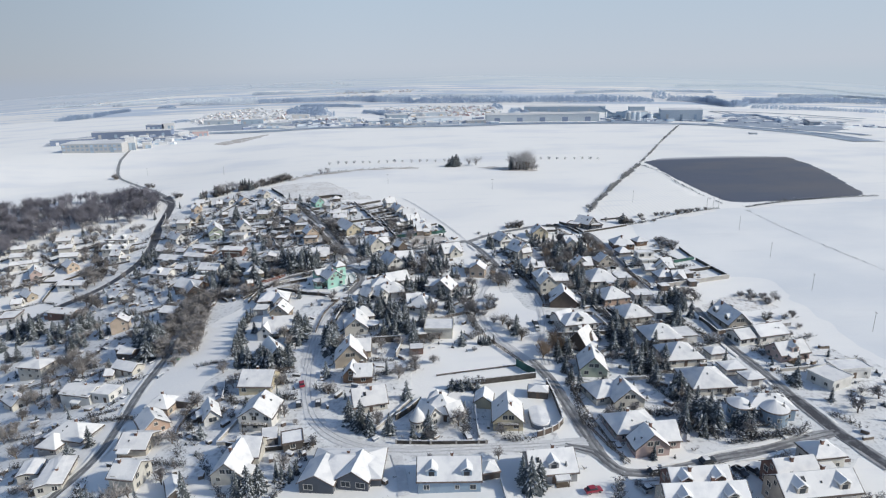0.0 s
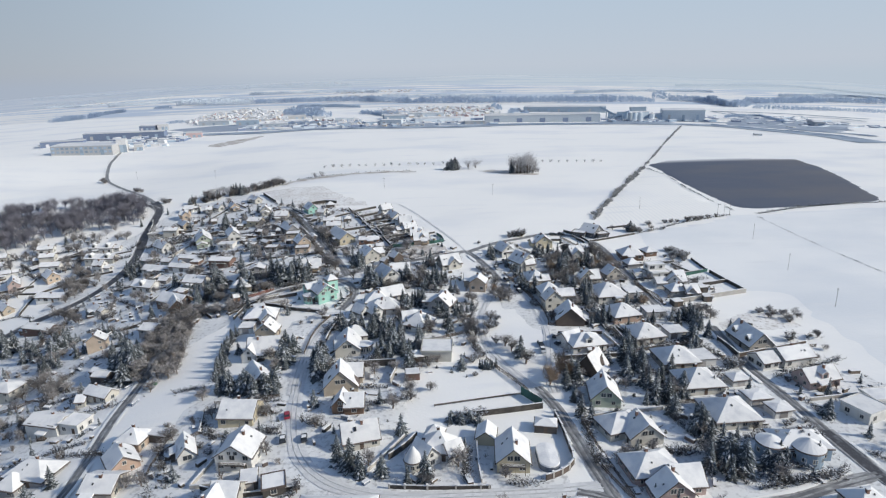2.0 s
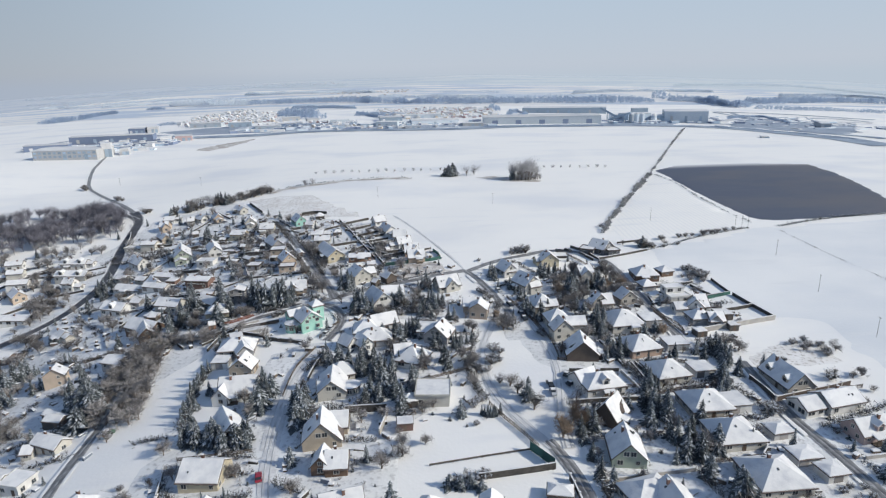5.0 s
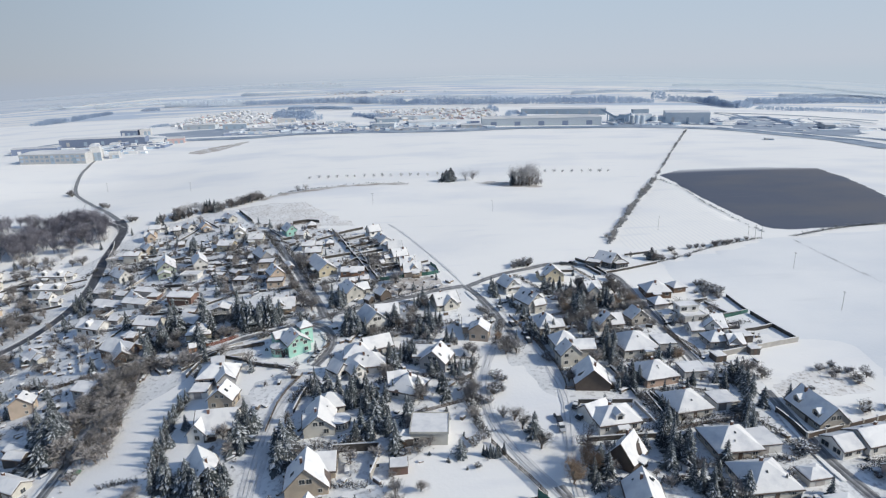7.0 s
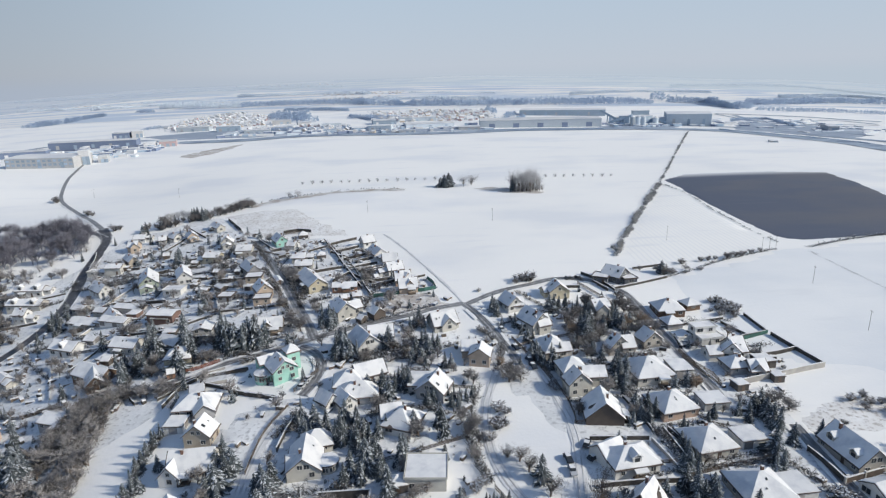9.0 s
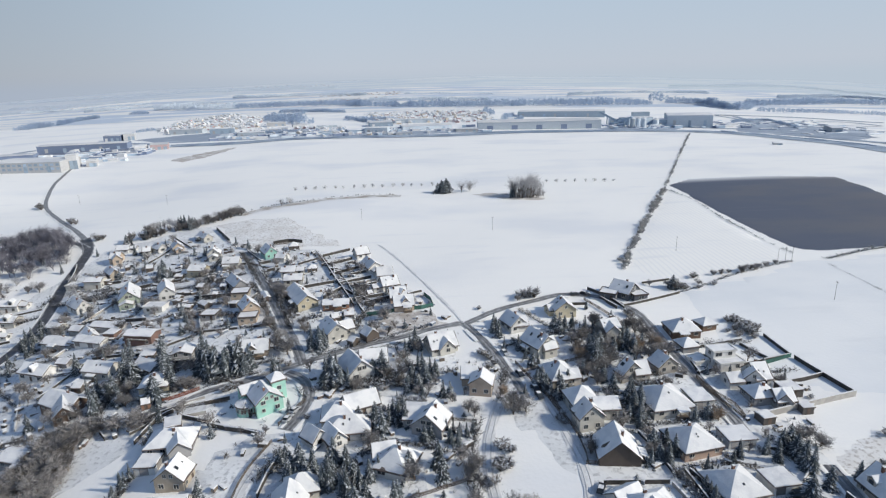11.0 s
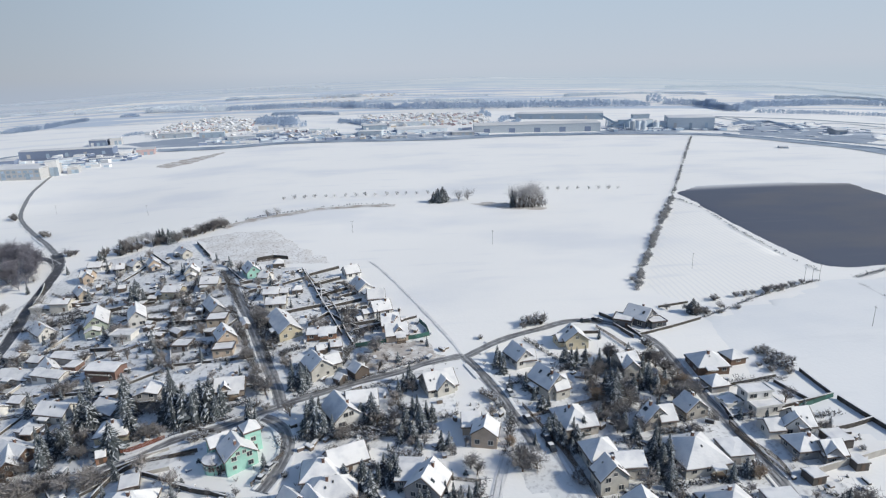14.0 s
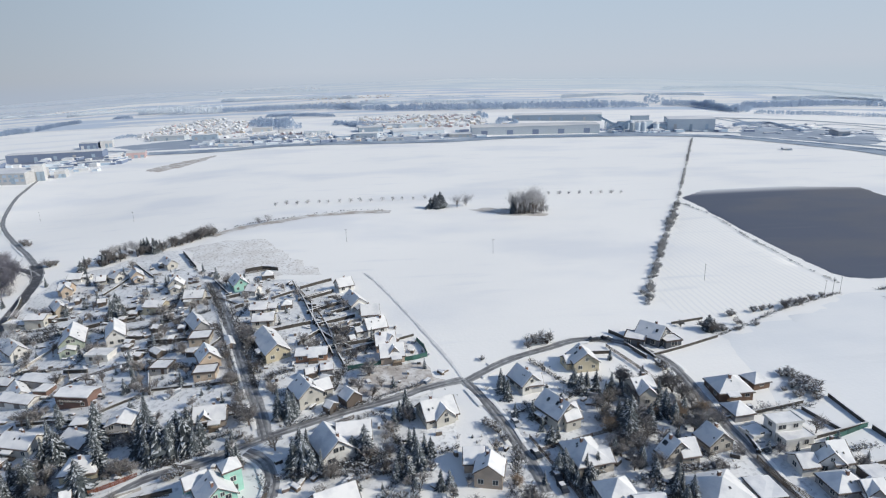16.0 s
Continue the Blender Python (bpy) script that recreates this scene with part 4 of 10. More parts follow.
def hedge(height, pts):
    """A line of tangled shrubs: twigs along the whole run, dusted with snow, in one mesh."""
    line = smooth_line(pts, 2.0)
    far = sum(p.y for p in line) / len(line) > 420
    rnd = random.Random(int(line[0].x * 13 + line[0].y))
    o = line[0]
    z0 = land(o.x, o.y)
    quads, index = [], []

    def twig(a, b, w):
        v, f = [], []
        blade(v, f, a, b, w)
        quads.append(v)
        index.append(0)

    if far:
        # separate rounded bushes of uneven size, with gaps
        for p in line:
            thick = noise.noise(Vector((p.x * 0.05, p.y * 0.05, 3)))
            if rnd.random() > 0.85 + 0.5 * thick:
                continue
            big = height * (0.8 + 0.7 * thick + rnd.uniform(-0.3, 0.4))
            c = Vector((p.x - o.x + rnd.gauss(0, 0.25 * height), p.y - o.y + rnd.gauss(0, 0.25 * height), 0))
            c.z = land(p.x, p.y) - z0 - 0.1
            for _ in range(int(50 + 26 * big)):
                e = Vector((rnd.gauss(0, 1), rnd.gauss(0, 1), abs(rnd.gauss(0.2, 0.8)))).normalized()
                r = big * rnd.uniform(0.35, 0.62)
                q = c + Vector((e.x * r, e.y * r, big * 0.3 + e.z * r))
                twig(c + (q - c) * rnd.uniform(0.3, 0.7), q + Vector((rnd.gauss(0, 1), rnd.gauss(0, 1), rnd.gauss(0, 1))) * 0.08 * big, 0.028 * big)
                if rnd.random() < 0.05:
                    w = rnd.uniform(0.1, 0.3)
                    quads.append([tuple(q + Vector((w * math.cos(k * 1.57), w * math.sin(k * 1.57), 0.03))) for k in range(4)])
                    index.append(1)
    else:
        for i in range(len(line) - 1):
            a, d = line[i], line[i + 1] - line[i]
            big = height * (1.0 + 0.7 * noise.noise(Vector((a.x * 0.06, a.y * 0.06, 7))) + (rnd.random() < 0.12) * 0.8)
            for _ in range(int(d.length * 8) + 1):
                p = a + d * rnd.random()
                w = Vector((rnd.gauss(0, 1), rnd.gauss(0, 1), 0)) * (0.3 + 0.22 * height)
                base = Vector((p.x - o.x + w.x * 0.5, p.y - o.y + w.y * 0.5, land(p.x, p.y) - z0 - 0.1))
                q = base + Vector((w.x, w.y, big * rnd.uniform(0.5, 1.2)))
                for k in range(8):
                    e = Vector((rnd.gauss(0, 1), rnd.gauss(0, 1), rnd.gauss(0.4, 0.6))).normalized()
                    s = base + (q - base) * (0 if k < 2 else rnd.uniform(0.3, 1))
                    twig(s, q if k < 2 else s + e * big * rnd.uniform(0.2, 0.45), 0.07)
                if rnd.random() < 0.4:
                    r = rnd.uniform(0.1, 0.3)
                    quads.append([tuple(q + Vector((r * math.cos(k * 1.57), r * math.sin(k * 1.57), 0.03))) for k in range(4)])
                    index.append(1)
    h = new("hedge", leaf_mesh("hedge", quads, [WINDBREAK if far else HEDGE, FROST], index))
    h.location = (o.x, o.y, z0)
    tagged(h, "straggling brown hedgerow standing along the snow", "hedge", "hedgerows", "stuff")


def car_meshes():
    def shell(prof, w, zoff=0.0):
        bm = bmesh.new()
        a = [bm.verts.new((x, -w / 2, z)) for x, z in prof]
        b = [bm.verts.new((x, w / 2, z)) for x, z in prof]
        bm.faces.new(a)
        bm.faces.new(list(reversed(b)))
        for i in range(len(prof)):
            j = (i + 1) % len(prof)
            bm.faces.new([b[i], b[j], a[j], a[i]])
        bmesh.ops.recalc_face_normals(bm, faces=bm.faces)
        bmesh.ops.bevel(bm, geom=bm.edges[:], offset=0.06, segments=2, affect="EDGES")
        me = bpy.data.meshes.new("shell")
        bm.to_mesh(me)
        bm.free()
        return me
    body = shell([(-2.15, 0.35), (2.15, 0.35), (2.15, 0.72), (1.2, 0.92), (-1.9, 0.98), (-2.15, 0.8)], 1.75)
    cabin = shell([(1.05, 0.9), (0.4, 1.42), (-1.35, 1.42), (-1.9, 0.95)], 1.52)
    bm = bmesh.new()
    bmesh.ops.create_cone(bm, cap_ends=True, segments=14, radius1=0.32, radius2=0.32, depth=0.22, matrix=pose(0, 0, 0, 90))
    wheel = bpy.data.meshes.new("wheel")
    bm.to_mesh(wheel)
    bm.free()
    bm = bmesh.new()
    bmesh.ops.create_cone(bm, cap_ends=True, segments=12, radius1=0.19, radius2=0.17, depth=0.25, matrix=pose(0, 0, 0, 90))
    rim = bpy.data.meshes.new("rim")
    bm.to_mesh(rim)
    bm.free()
    top = shell([(0.35, 1.4), (0.3, 1.5), (-1.25, 1.5), (-1.32, 1.4)], 1.4)
    return body, cabin, wheel, rim, top


CAR = car_meshes()


def car(colour, x, y, ang):
    label = dict(dark="dark parked car with snow on its roof", silver="silver parked car dusted with snow", red="red parked car beside the lane",
                 green="green parked van with snow on its roof")[colour]
    z = land(x, y) + 0.25
    c = empty("car", x, y, z, ang)
    tagged(c, label, "car", "parked cars")
    body, cabin, wheel, rim, top = (me.copy() for me in CAR)
    body.materials.append(PAINT[colour])
    cabin.materials.append(GLASS)
    wheel.materials.append(TYRE)
    rim.materials.append(RIM)
    top.materials.append(ROOF_SNOW if colour != "red" else PAINT[colour])
    for n, me in (("body", body), ("cabin", cabin), ("roof_snow", top)):
        o = new(n, me)
        o.parent = c
    for u in (-1.35, 1.35):
        for v in (-0.8, 0.8):
            w = new("wheel", wheel)
            w.parent = c
            w.location = (u, v, 0.32)
            r = new("rim", rim)
            r.parent = w


def utility_pole(x, y, h=9.0, ang=0.0, arms=True):
    p = empty("utility_pole", x, y, land(x, y), ang)
    tagged(p, "weathered wooden power pole with a short cross-arm", "power pole", "power poles in the fields")
    v, f = [], []
    stick(v, f, Vector((0, 0, -0.5)), Vector((0, 0, h)), 0.08, 0.05, 8)
    mesh_object("post", v, f, [POLE], p)
    if arms:
        bm = bmesh.new()
        box(bm, -0.9, 0.9, -0.05, 0.05, h - 0.5, h - 0.38)
        arm = part("cross_arm", bm, POLE, p)


def covered_pool(x, y, L, W, ang):
    """A raised oval pool with a snow-covered roll roof."""
    t = empty("covered_pool", x, y, land(x, y), ang)
    tagged(t, "grey oval garden pool with a snow-covered roof", "pool")
    ring = []
    for k in range(40):
        a = k * math.pi / 20
        cx = math.copysign(L / 2 - W / 2, math.cos(a))
        ring.append((cx + W / 2 * math.cos(a), W / 2 * math.sin(a)))
    for name, z0, z1, s, mat in (("basin", -0.3, 1.5, 1.0, COVER), ("snow_cover", 1.503, 1.85, 0.96, ROOF_SNOW)):
        bm = bmesh.new()
        lo = [bm.verts.new((u, v, z0)) for u, v in ring]
        hi = [bm.verts.new((u * s, v * s, z1)) for u, v in ring]
        mid = [bm.verts.new((u * 0.55, v * 0.1, z1 + 0.35)) for u, v in ring] if name == "snow_cover" else None
        for i in range(40):
            j = (i + 1) % 40
            bm.faces.new([lo[i], lo[j], hi[j], hi[i]])
            if mid:
                bm.faces.new([hi[i], hi[j], mid[j], mid[i]])
        bm.faces.new(mid if mid else hi)
        part(name, bm, mat, t)


# ---- roads, lanes and field edges ----
road("asphalt", 6.8, [(-224.8, 291.3), (-218.8, 305.6), (-211.1, 319.2), (-200.2, 329.1), (-190.4, 342.9), (-185.4, 366.1), (-187.9, 391.6), (-197.3, 427.6), (-201.8, 455.1), (-207.5, 477.3), (-220.7, 499.5)])
road("lane", 3.5, [(-219.5, 497.3), (-236.9, 519.2), (-262.8, 550.8), (-312.8, 616.4), (-339.4, 659.2), (-365.9, 719.6), (-382.3, 768), (-399.7, 824.1)])
road("asphalt", 4.5, [(-209.2, 479.2), (-220.4, 489.4), (-234.2, 495.6), (-247.1, 497.1), (-260.7, 496.7)])
road("lane", 3.8, [(-122.7, 281.9), (-102.1, 280.9), (-90.9, 281.8), (-79.3, 285.5), (-72.6, 290.2), (-56.7, 294.7), (-43.9, 300.8), (-30.1, 306.1), (-19.3, 310.2), (-4.1, 314.9), (7.8, 320.2), (20.2, 323.6)])
road("path", 1.2, [(19.8, 323.7), (16.9, 334.3), (11.2, 350.5), (3.4, 372.3), (-5.8, 397.8), (-14.4, 420.6), (-20, 432.7)])
road("lane", 3.6, [(20.2, 323.6), (25.1, 312), (29.2, 300.1), (32.1, 289.5), (35.3, 278.6), (36.3, 271.2)])
road("track", 3.2, [(33.2, 283.6), (26.5, 267.2), (22, 252.3), (20.6, 238.7), (21.6, 224.8), (25.4, 212.2), (30.6, 200.8), (35.9, 190.7)])
road("lane", 3.8, [(34.9, 194.4), (38.8, 181.3), (40.8, 166.2), (42.9, 149.9), (44.9, 136.7), (49.1, 131), (56.3, 130.6), (66.1, 132.7), (76.5, 135.9), (88.4, 138.2), (103.8, 143), (113.4, 145.5)])
road("asphalt", 4.6, [(111.9, 164.8), (112.8, 154.8), (113.6, 145.7), (115.5, 136.9), (117.2, 128.9)])
road("lane", 3.8, [(111.9, 164.8), (111.4, 177), (110.5, 188.1), (109.5, 200.4), (110.2, 215.8), (111.4, 234.4)])
road("lane", 3.8, [(96.7, 245.5), (96.6, 254.9), (96, 264.5), (95.5, 275.7), (94.3, 287.1), (93.2, 298.6), (92.6, 310.5), (91.7, 323.1), (87.2, 333.9), (77.8, 342.4), (64.9, 344.8), (50.2, 339.3), (36.1, 333.2), (21.2, 322.7)])
road("track", 3.2, [(41.7, 271.9), (44.9, 253.9), (46.1, 236.5), (43.4, 218.7), (40.7, 203.5), (40.1, 190.3)])
road("track", 4.5, [(-44.5, 253), (-47.6, 240.3), (-48.2, 227.6), (-47.9, 214.3), (-46.5, 199.1)])
road("track", 4.5, [(-47, 222.2), (-45.8, 203.6), (-43, 183.1), (-38, 165.9), (-30.2, 154.7), (-19.5, 147.6), (-8.2, 144.6), (4.4, 144.2), (20.1, 144), (32.8, 144.3), (42.6, 145.2)])
road("lane", 4.0, [(-45.5, 296.5), (-42.2, 294.3), (-38.9, 291.1), (-36.4, 286.7), (-35.0, 282.0), (-35.0, 277.7), (-35.7, 273.2), (-37.1, 268.6), (-38.9, 264.3)])
road("lane", 3.4, [(-107.2, 138.2), (-104.1, 148.9), (-102.6, 161.6), (-104.5, 178.1), (-107.6, 199.3), (-108.6, 221.6), (-109.8, 243.4), (-110.5, 257.5)])
road("lane", 4.4, [(-97.1, 436.7), (-75.7, 387.1), (-62.4, 355.6), (-52.4, 331.2), (-44.3, 311.7), (-40.7, 301.2)])
road("path", 3, [(-11.4, 144.9), (-9.4, 135), (-8.3, 126.2)])
road("lane", 3.6, [(35.8, 143.6), (42.9, 140.5), (45.3, 135.4)])
barrier("wall", 1.3, [(-75.9, 277.3), (-69.6, 274.2), (-64.6, 271.7)])
barrier("wall", 1.3, [(-63.2, 270.4), (-55.7, 267.0), (-47.9, 263.3)])
barrier("fence", 1.3, [(-78.0, 282.4), (-70.0, 283.0), (-62.5, 282.9)])
barrier("hedge", 1.9, [(-13.6, 283.5), (-8.3, 284.6), (-3.2, 286.1)])
barrier("hedge", 1.7, [(-9.2, 270.2), (-5.7, 266.3), (-4.6, 262.8)])
barrier("hedge", 3.3, [(101.1, 372.1), (116.5, 402.6), (131.2, 431.4), (151.2, 470.9), (173.7, 513.9), (197.2, 558.5)])
barrier("hedge", 2.3, [(199.2, 562.5), (238, 641.3), (298.4, 763.2), (412.2, 994)])
barrier("hedge", 1.4, [(199.7, 553.7), (202, 514.4), (196.9, 468), (195.5, 435.4), (194.1, 407.7), (195.4, 387.6)])
barrier("hedge", 0.6, [(116.9, 343.2), (132.2, 350.5), (149.6, 360.2), (169.8, 368.7), (187.4, 375.7)])
barrier("hedge", 1, [(205.2, 376.6), (237.7, 388.5), (271.9, 394.7), (307.9, 397.7)])
barrier("hedge", 1.5, [(-122.7, 526.1), (-111.5, 541.3), (-97.6, 549.5), (-82.9, 556.6), (-68.1, 566.4), (-51.9, 570.9), (-31.1, 574.8), (-13.9, 571.5)])
barrier("wall", 2, [(13.5, 179.3), (23.9, 180.6), (34.4, 182.1)])
barrier("brickwall", 1.8, [(37.2, 177.3), (37.8, 170.2), (37.9, 161.6), (37.5, 154.6), (33.5, 150.4), (28.9, 148.4)])
barrier("hedge", 1.6, [(19.8, 147.2), (23.9, 146.9), (28.5, 148)])
barrier("wallcap", 1.5, [(12.6, 166.4), (12.2, 155.8), (12.4, 148.2)])
barrier("fence", 0.7, [(0.8, 186.1), (15.2, 188.4), (29, 190.5)])
barrier("green", 3, [(29, 190.5), (34.3, 182.6)])
barrier("green", 1.8, [(-19.4, 334.8), (-4.5, 337.6), (8.5, 340.3), (4.8, 352.4)])
barrier("wall", 1.3, [(132, 303), (132.7, 296.4), (133.7, 288.9)])
barrier("wall", 1.1, [(95.2, 294.7), (106.6, 297.1), (122.3, 300.5)])
barrier("wall", 1.1, [(96.2, 280.3), (114.1, 284.2), (133.7, 288.9)])
barrier("wallcap", 2, [(104.6, 255.7), (117.8, 259.1), (131.7, 262.6), (140.5, 264.6)])
barrier("wall", 1.6, [(134.2, 287.1), (136.4, 278.8), (140.4, 265.6)])
barrier("wall", 1.6, [(124, 272.7), (130, 274), (137, 276)])
barrier("green", 1.6, [(117.8, 283), (125.6, 285.5), (133.8, 288.3)])
barrier("fence", 1.4, [(94.9, 277.8), (96.9, 269.1), (100.2, 262.1), (100.1, 255.7)])
barrier("orangefence", 1.5, [(-86.4, 288.2), (-81.1, 289.9), (-74.9, 292.5)])
barrier("wallcap", 1.4, [(-90.1, 280), (-99.4, 279.1), (-110.4, 278.2)])
barrier("wall", 1.8, [(107.9, 222.5), (109, 216), (109.3, 209)])
barrier("brickwall", 1.8, [(109.3, 209), (123.8, 212.8), (138.3, 216.8)])
barrier("hedge", 1.8, [(74.3, 217.1), (84.4, 217.8), (97.1, 218.6)])
barrier("fence", 1.2, [(-48.2, 227.6), (-47.9, 241.6), (-46, 250.5), (-42.5, 259.1)])
barrier("wall", 2.6, [(-25.6, 214.4), (-12.2, 214.1)])
barrier("wallcap", 2.2, [(-12.2, 214.1), (-12.5, 208.4), (-14, 201.6)])
barrier("wall", 2, [(-12.1, 160.4), (-8, 164.7), (-4.5, 170.2)])
barrier("postwall", 1.2, [(-11.3, 148.5), (-1.5, 147.1), (12, 146.2), (14.5, 146.1)])
barrier("wall", 1.4, [(-61.8, 154.6), (-48.8, 149.7), (-34.5, 150.8)])
barrier("fence", 1.4, [(-42.1, 266.8), (-39.5, 272.2), (-35.6, 278.3)])
# The next four are garden fences; their shade is drawn as dark wall.
barrier("wall", 1.5, [(-47.8, 400.7), (-33.9, 409.6)])
barrier("wall", 1.5, [(-41.5, 385.4), (-26.4, 394.4)])
barrier("wall", 1.5, [(-35.8, 371.7), (-20.4, 378.3)])
barrier("wall", 1.5, [(-27.5, 351.7), (-12.3, 355.1)])
barrier("fence", 1.4, [(-54.7, 426), (-43.9, 401.9), (-34.3, 379.3), (-27, 357.7)])
barrier("hedge", 1.4, [(-95.8, 372.3), (-86.3, 374.8)])
barrier("hedge", 1.2, [(-149.8, 408.9), (-134.6, 406)])
barrier("fence", 1.3, [(-82.6, 445), (-69.3, 447.7)])
barrier("wall", 1.8, [(-129.9, 490.8), (-113.8, 463.4)])
barrier("hedge", 1.4, [(49.1, 157.3), (57.6, 159.8)])
barrier("hedge", 1.5, [(56.8, 154.7), (70.3, 159)])
barrier("hedge", 1.5, [(80.9, 141.7), (93.2, 143.9), (106.4, 147.3)])
barrier("fence", 1.3, [(44.3, 173.5), (47.3, 151), (49, 140.1)])
barrier("fence", 1.3, [(44.5, 152.6), (47.4, 142.8), (51.1, 134.6)])
barrier("hedge", 1.6, [(-85.3, 151.1), (-70.7, 147.3)])
barrier("hedge", 1.4, [(-117.7, 182.7), (-97.7, 177.9)])
barrier("wall", 1.4, [(-87, 266.9), (-84.3, 277.6), (-80, 281.2)])
barrier("fence", 1.3, [(57.3, 220.4), (68.3, 220.1), (77.3, 221.2)])
barrier("fence", 1.3, [(47.3, 239.7), (58.1, 238.1)])
barrier("fence", 1.6, [(20, 214), (23.8, 206.1), (28.5, 197.6), (31.6, 191)])
barrier("wall", 1.5, [(73.5, 234.3), (76.4, 225.4), (77, 220.3)])
barrier("fence", 1.4, [(-165.9, 289.6), (-143.9, 280.3), (-131.9, 283.7)])
barrier("wall", 1.4, [(-100.2, 278.6), (-89.3, 279.1), (-77.4, 283.9)])
barrier("fence", 1.4, [(-15.2, 307), (-20.7, 304.7)])
barrier("fence", 1.5, [(122, 210.2), (135.4, 212.5)])
barrier("wall", 1.4, [(77.7, 349.5), (83.9, 340.3), (87.4, 328.6)])
barrier("fence", 1.3, [(-147.4, 325.5), (-133.6, 323.2), (-116.8, 318.4)])
barrier("hedge", 1.2, [(-106.2, 355.7), (-88.6, 351.7), (-72.2, 349.8)])
barrier("hedge", 1.3, [(-192.8, 405.3), (-172.2, 403), (-161.8, 404.1)])
barrier("hedge", 1.6, [(-82.8, 164.9), (-73.5, 161.2)])
barrier("hedge", 1.3, [(-59, 197), (-50.2, 196)])
barrier("hedge", 1.3, [(-55.9, 188.5), (-48.6, 188.6)])
barrier("hedge", 1.6, [(-54.8, 178.8), (-45.4, 177.1)])
barrier("hedge", 1.6, [(-40, 249.5), (-29.4, 242.9), (-20.1, 243.2)])
barrier("hedge", 1.5, [(-25.9, 200.3), (-14.6, 199)])
barrier("hedge", 2, [(19.5, 260), (16.1, 242.5), (16, 228.3), (18.5, 218.1)])
barrier("fence", 1.4, [(42.8, 278.3), (48.1, 251.8), (47.8, 239.6)])
barrier("hedge", 1.2, [(55, 215.6), (63.4, 215.8), (73.2, 217.2)])
barrier("hedge", 1.5, [(102.1, 247.6), (103.7, 235.3)])
barrier("fence", 1.2, [(94.7, 274), (99.6, 255.3)])
barrier("hedge", 1.5, [(-180.9, 416.3), (-165.1, 413.3)])
barrier("wall", 1.2, [(-153.3, 480.1), (-134.8, 457.3)])
barrier("hedge", 1.5, [(-116.2, 406.9), (-101.5, 404.4)])
barrier("hedge", 1.3, [(-109.8, 389.9), (-94.5, 386.9)])
barrier("wall", 1.4, [(-96, 438), (-82.9, 416.6)])
barrier("fence", 1.2, [(-91.8, 418.1), (-75.4, 403.4)])
barrier("hedge", 1.2, [(-64.8, 425.3), (-51.8, 426.1)])
barrier("wall", 1.5, [(-38.8, 404.5), (-32.8, 409.3)])
barrier("fence", 1.2, [(-160.9, 346.3), (-144.3, 337.5)])
barrier("wallcap", 0.8, [(-122.5, 333.3), (-101.6, 322.2)])
barrier("wallcap", 1, [(-83.1, 283.5), (-71.4, 286.9)])
barrier("wallcap", 1.2, [(-78.8, 276.6), (-68.1, 277.9)])
barrier("wall", 1.4, [(-69.9, 282.9), (-62.1, 284.2)])
barrier("wall", 1.5, [(-65.5, 270.9), (-56.4, 266.7), (-48.1, 264.1)])
barrier("hedge", 1.4, [(-60.2, 304), (-52.3, 305.4)])
barrier("fence", 1.2, [(-69.3, 295.5), (-59.4, 292.1)])
barrier("hedge", 1.5, [(-39.2, 286.4), (-36.2, 279.8)])
barrier("hedge", 1.6, [(-20.6, 286.2), (-13.8, 286.1), (-3.6, 287.5)])
barrier("hedge", 1.4, [(10.2, 288.5), (15.9, 290.1)])
barrier("hedge", 2, [(-4.8, 268.7), (-6.2, 264.6), (-10.5, 261)])
barrier("fence", 1.2, [(11.9, 262.6), (19.2, 260.8)])
barrier("hedge", 2, [(31.9, 288.1), (29.7, 277.9), (27.8, 270.9)])
barrier("wall", 1.2, [(60.2, 334.9), (73.2, 334.4)])
barrier("hedge", 1.5, [(68.7, 306.8), (75.6, 304.5)])
barrier("hedge", 2, [(72.4, 281.1), (82.7, 280.9), (83.3, 276.7)])
barrier("fence", 1.4, [(36.1, 291.9), (40, 280.7), (43.4, 270.6), (46.8, 257.2)])
barrier("wallcap", 0.8, [(-155.1, 318), (-139.5, 290.1)])
barrier("hedge", 1.4, [(-73.7, 293), (-65.8, 295.8), (-54.2, 298.4)])
barrier("hedge", 1.3, [(-37.5, 305.8), (-23.2, 310.8), (-8, 316.1), (5.9, 322.3)])
barrier("hedge", 1.2, [(-15.2, 306.4), (-4, 310.8)])
barrier("hedge", 1.5, [(-120.8, 284.2), (-109.9, 282.9), (-98.1, 282.7)])
barrier("wall", 1.1, [(86.7, 330.9), (100.1, 335.6), (116.4, 342.2)])
barrier("wall", 1.4, [(80.4, 339.4), (84.7, 329.5)])
barrier("wall", 1, [(104.1, 354.1), (117.9, 357.2)])
barrier("wall", 1.2, [(119.9, 297.5), (122.4, 291.7), (125, 286.7)])
barrier("wall", 1.4, [(97.1, 289.8), (96.8, 279.4)])
# Six more shaded strip fences, drawn as dark walls.
barrier("wall", 1.5, [(-49.4, 416.4), (-35.6, 425)])
barrier("wall", 1.5, [(-44.3, 401.3), (-33.2, 407.8)])
barrier("wall", 1.5, [(-39.9, 389), (-31.9, 391.3)])
barrier("wall", 1.5, [(-31, 383), (-21.1, 387.7)])
barrier("wall", 1.5, [(-26.6, 365.2), (-17.4, 369.8)])
barrier("wall", 1.5, [(-21.4, 346.7), (-9.4, 352.1)])
barrier("wall", 2, [(-83.2, 447.9), (-74.4, 450), (-65.8, 445.9)])
barrier("hedge", 2, [(-98, 445.3), (-88.9, 426.1), (-81.8, 412.6)])
barrier("wall", 1.6, [(-83.4, 413.1), (-77.4, 414.8)])
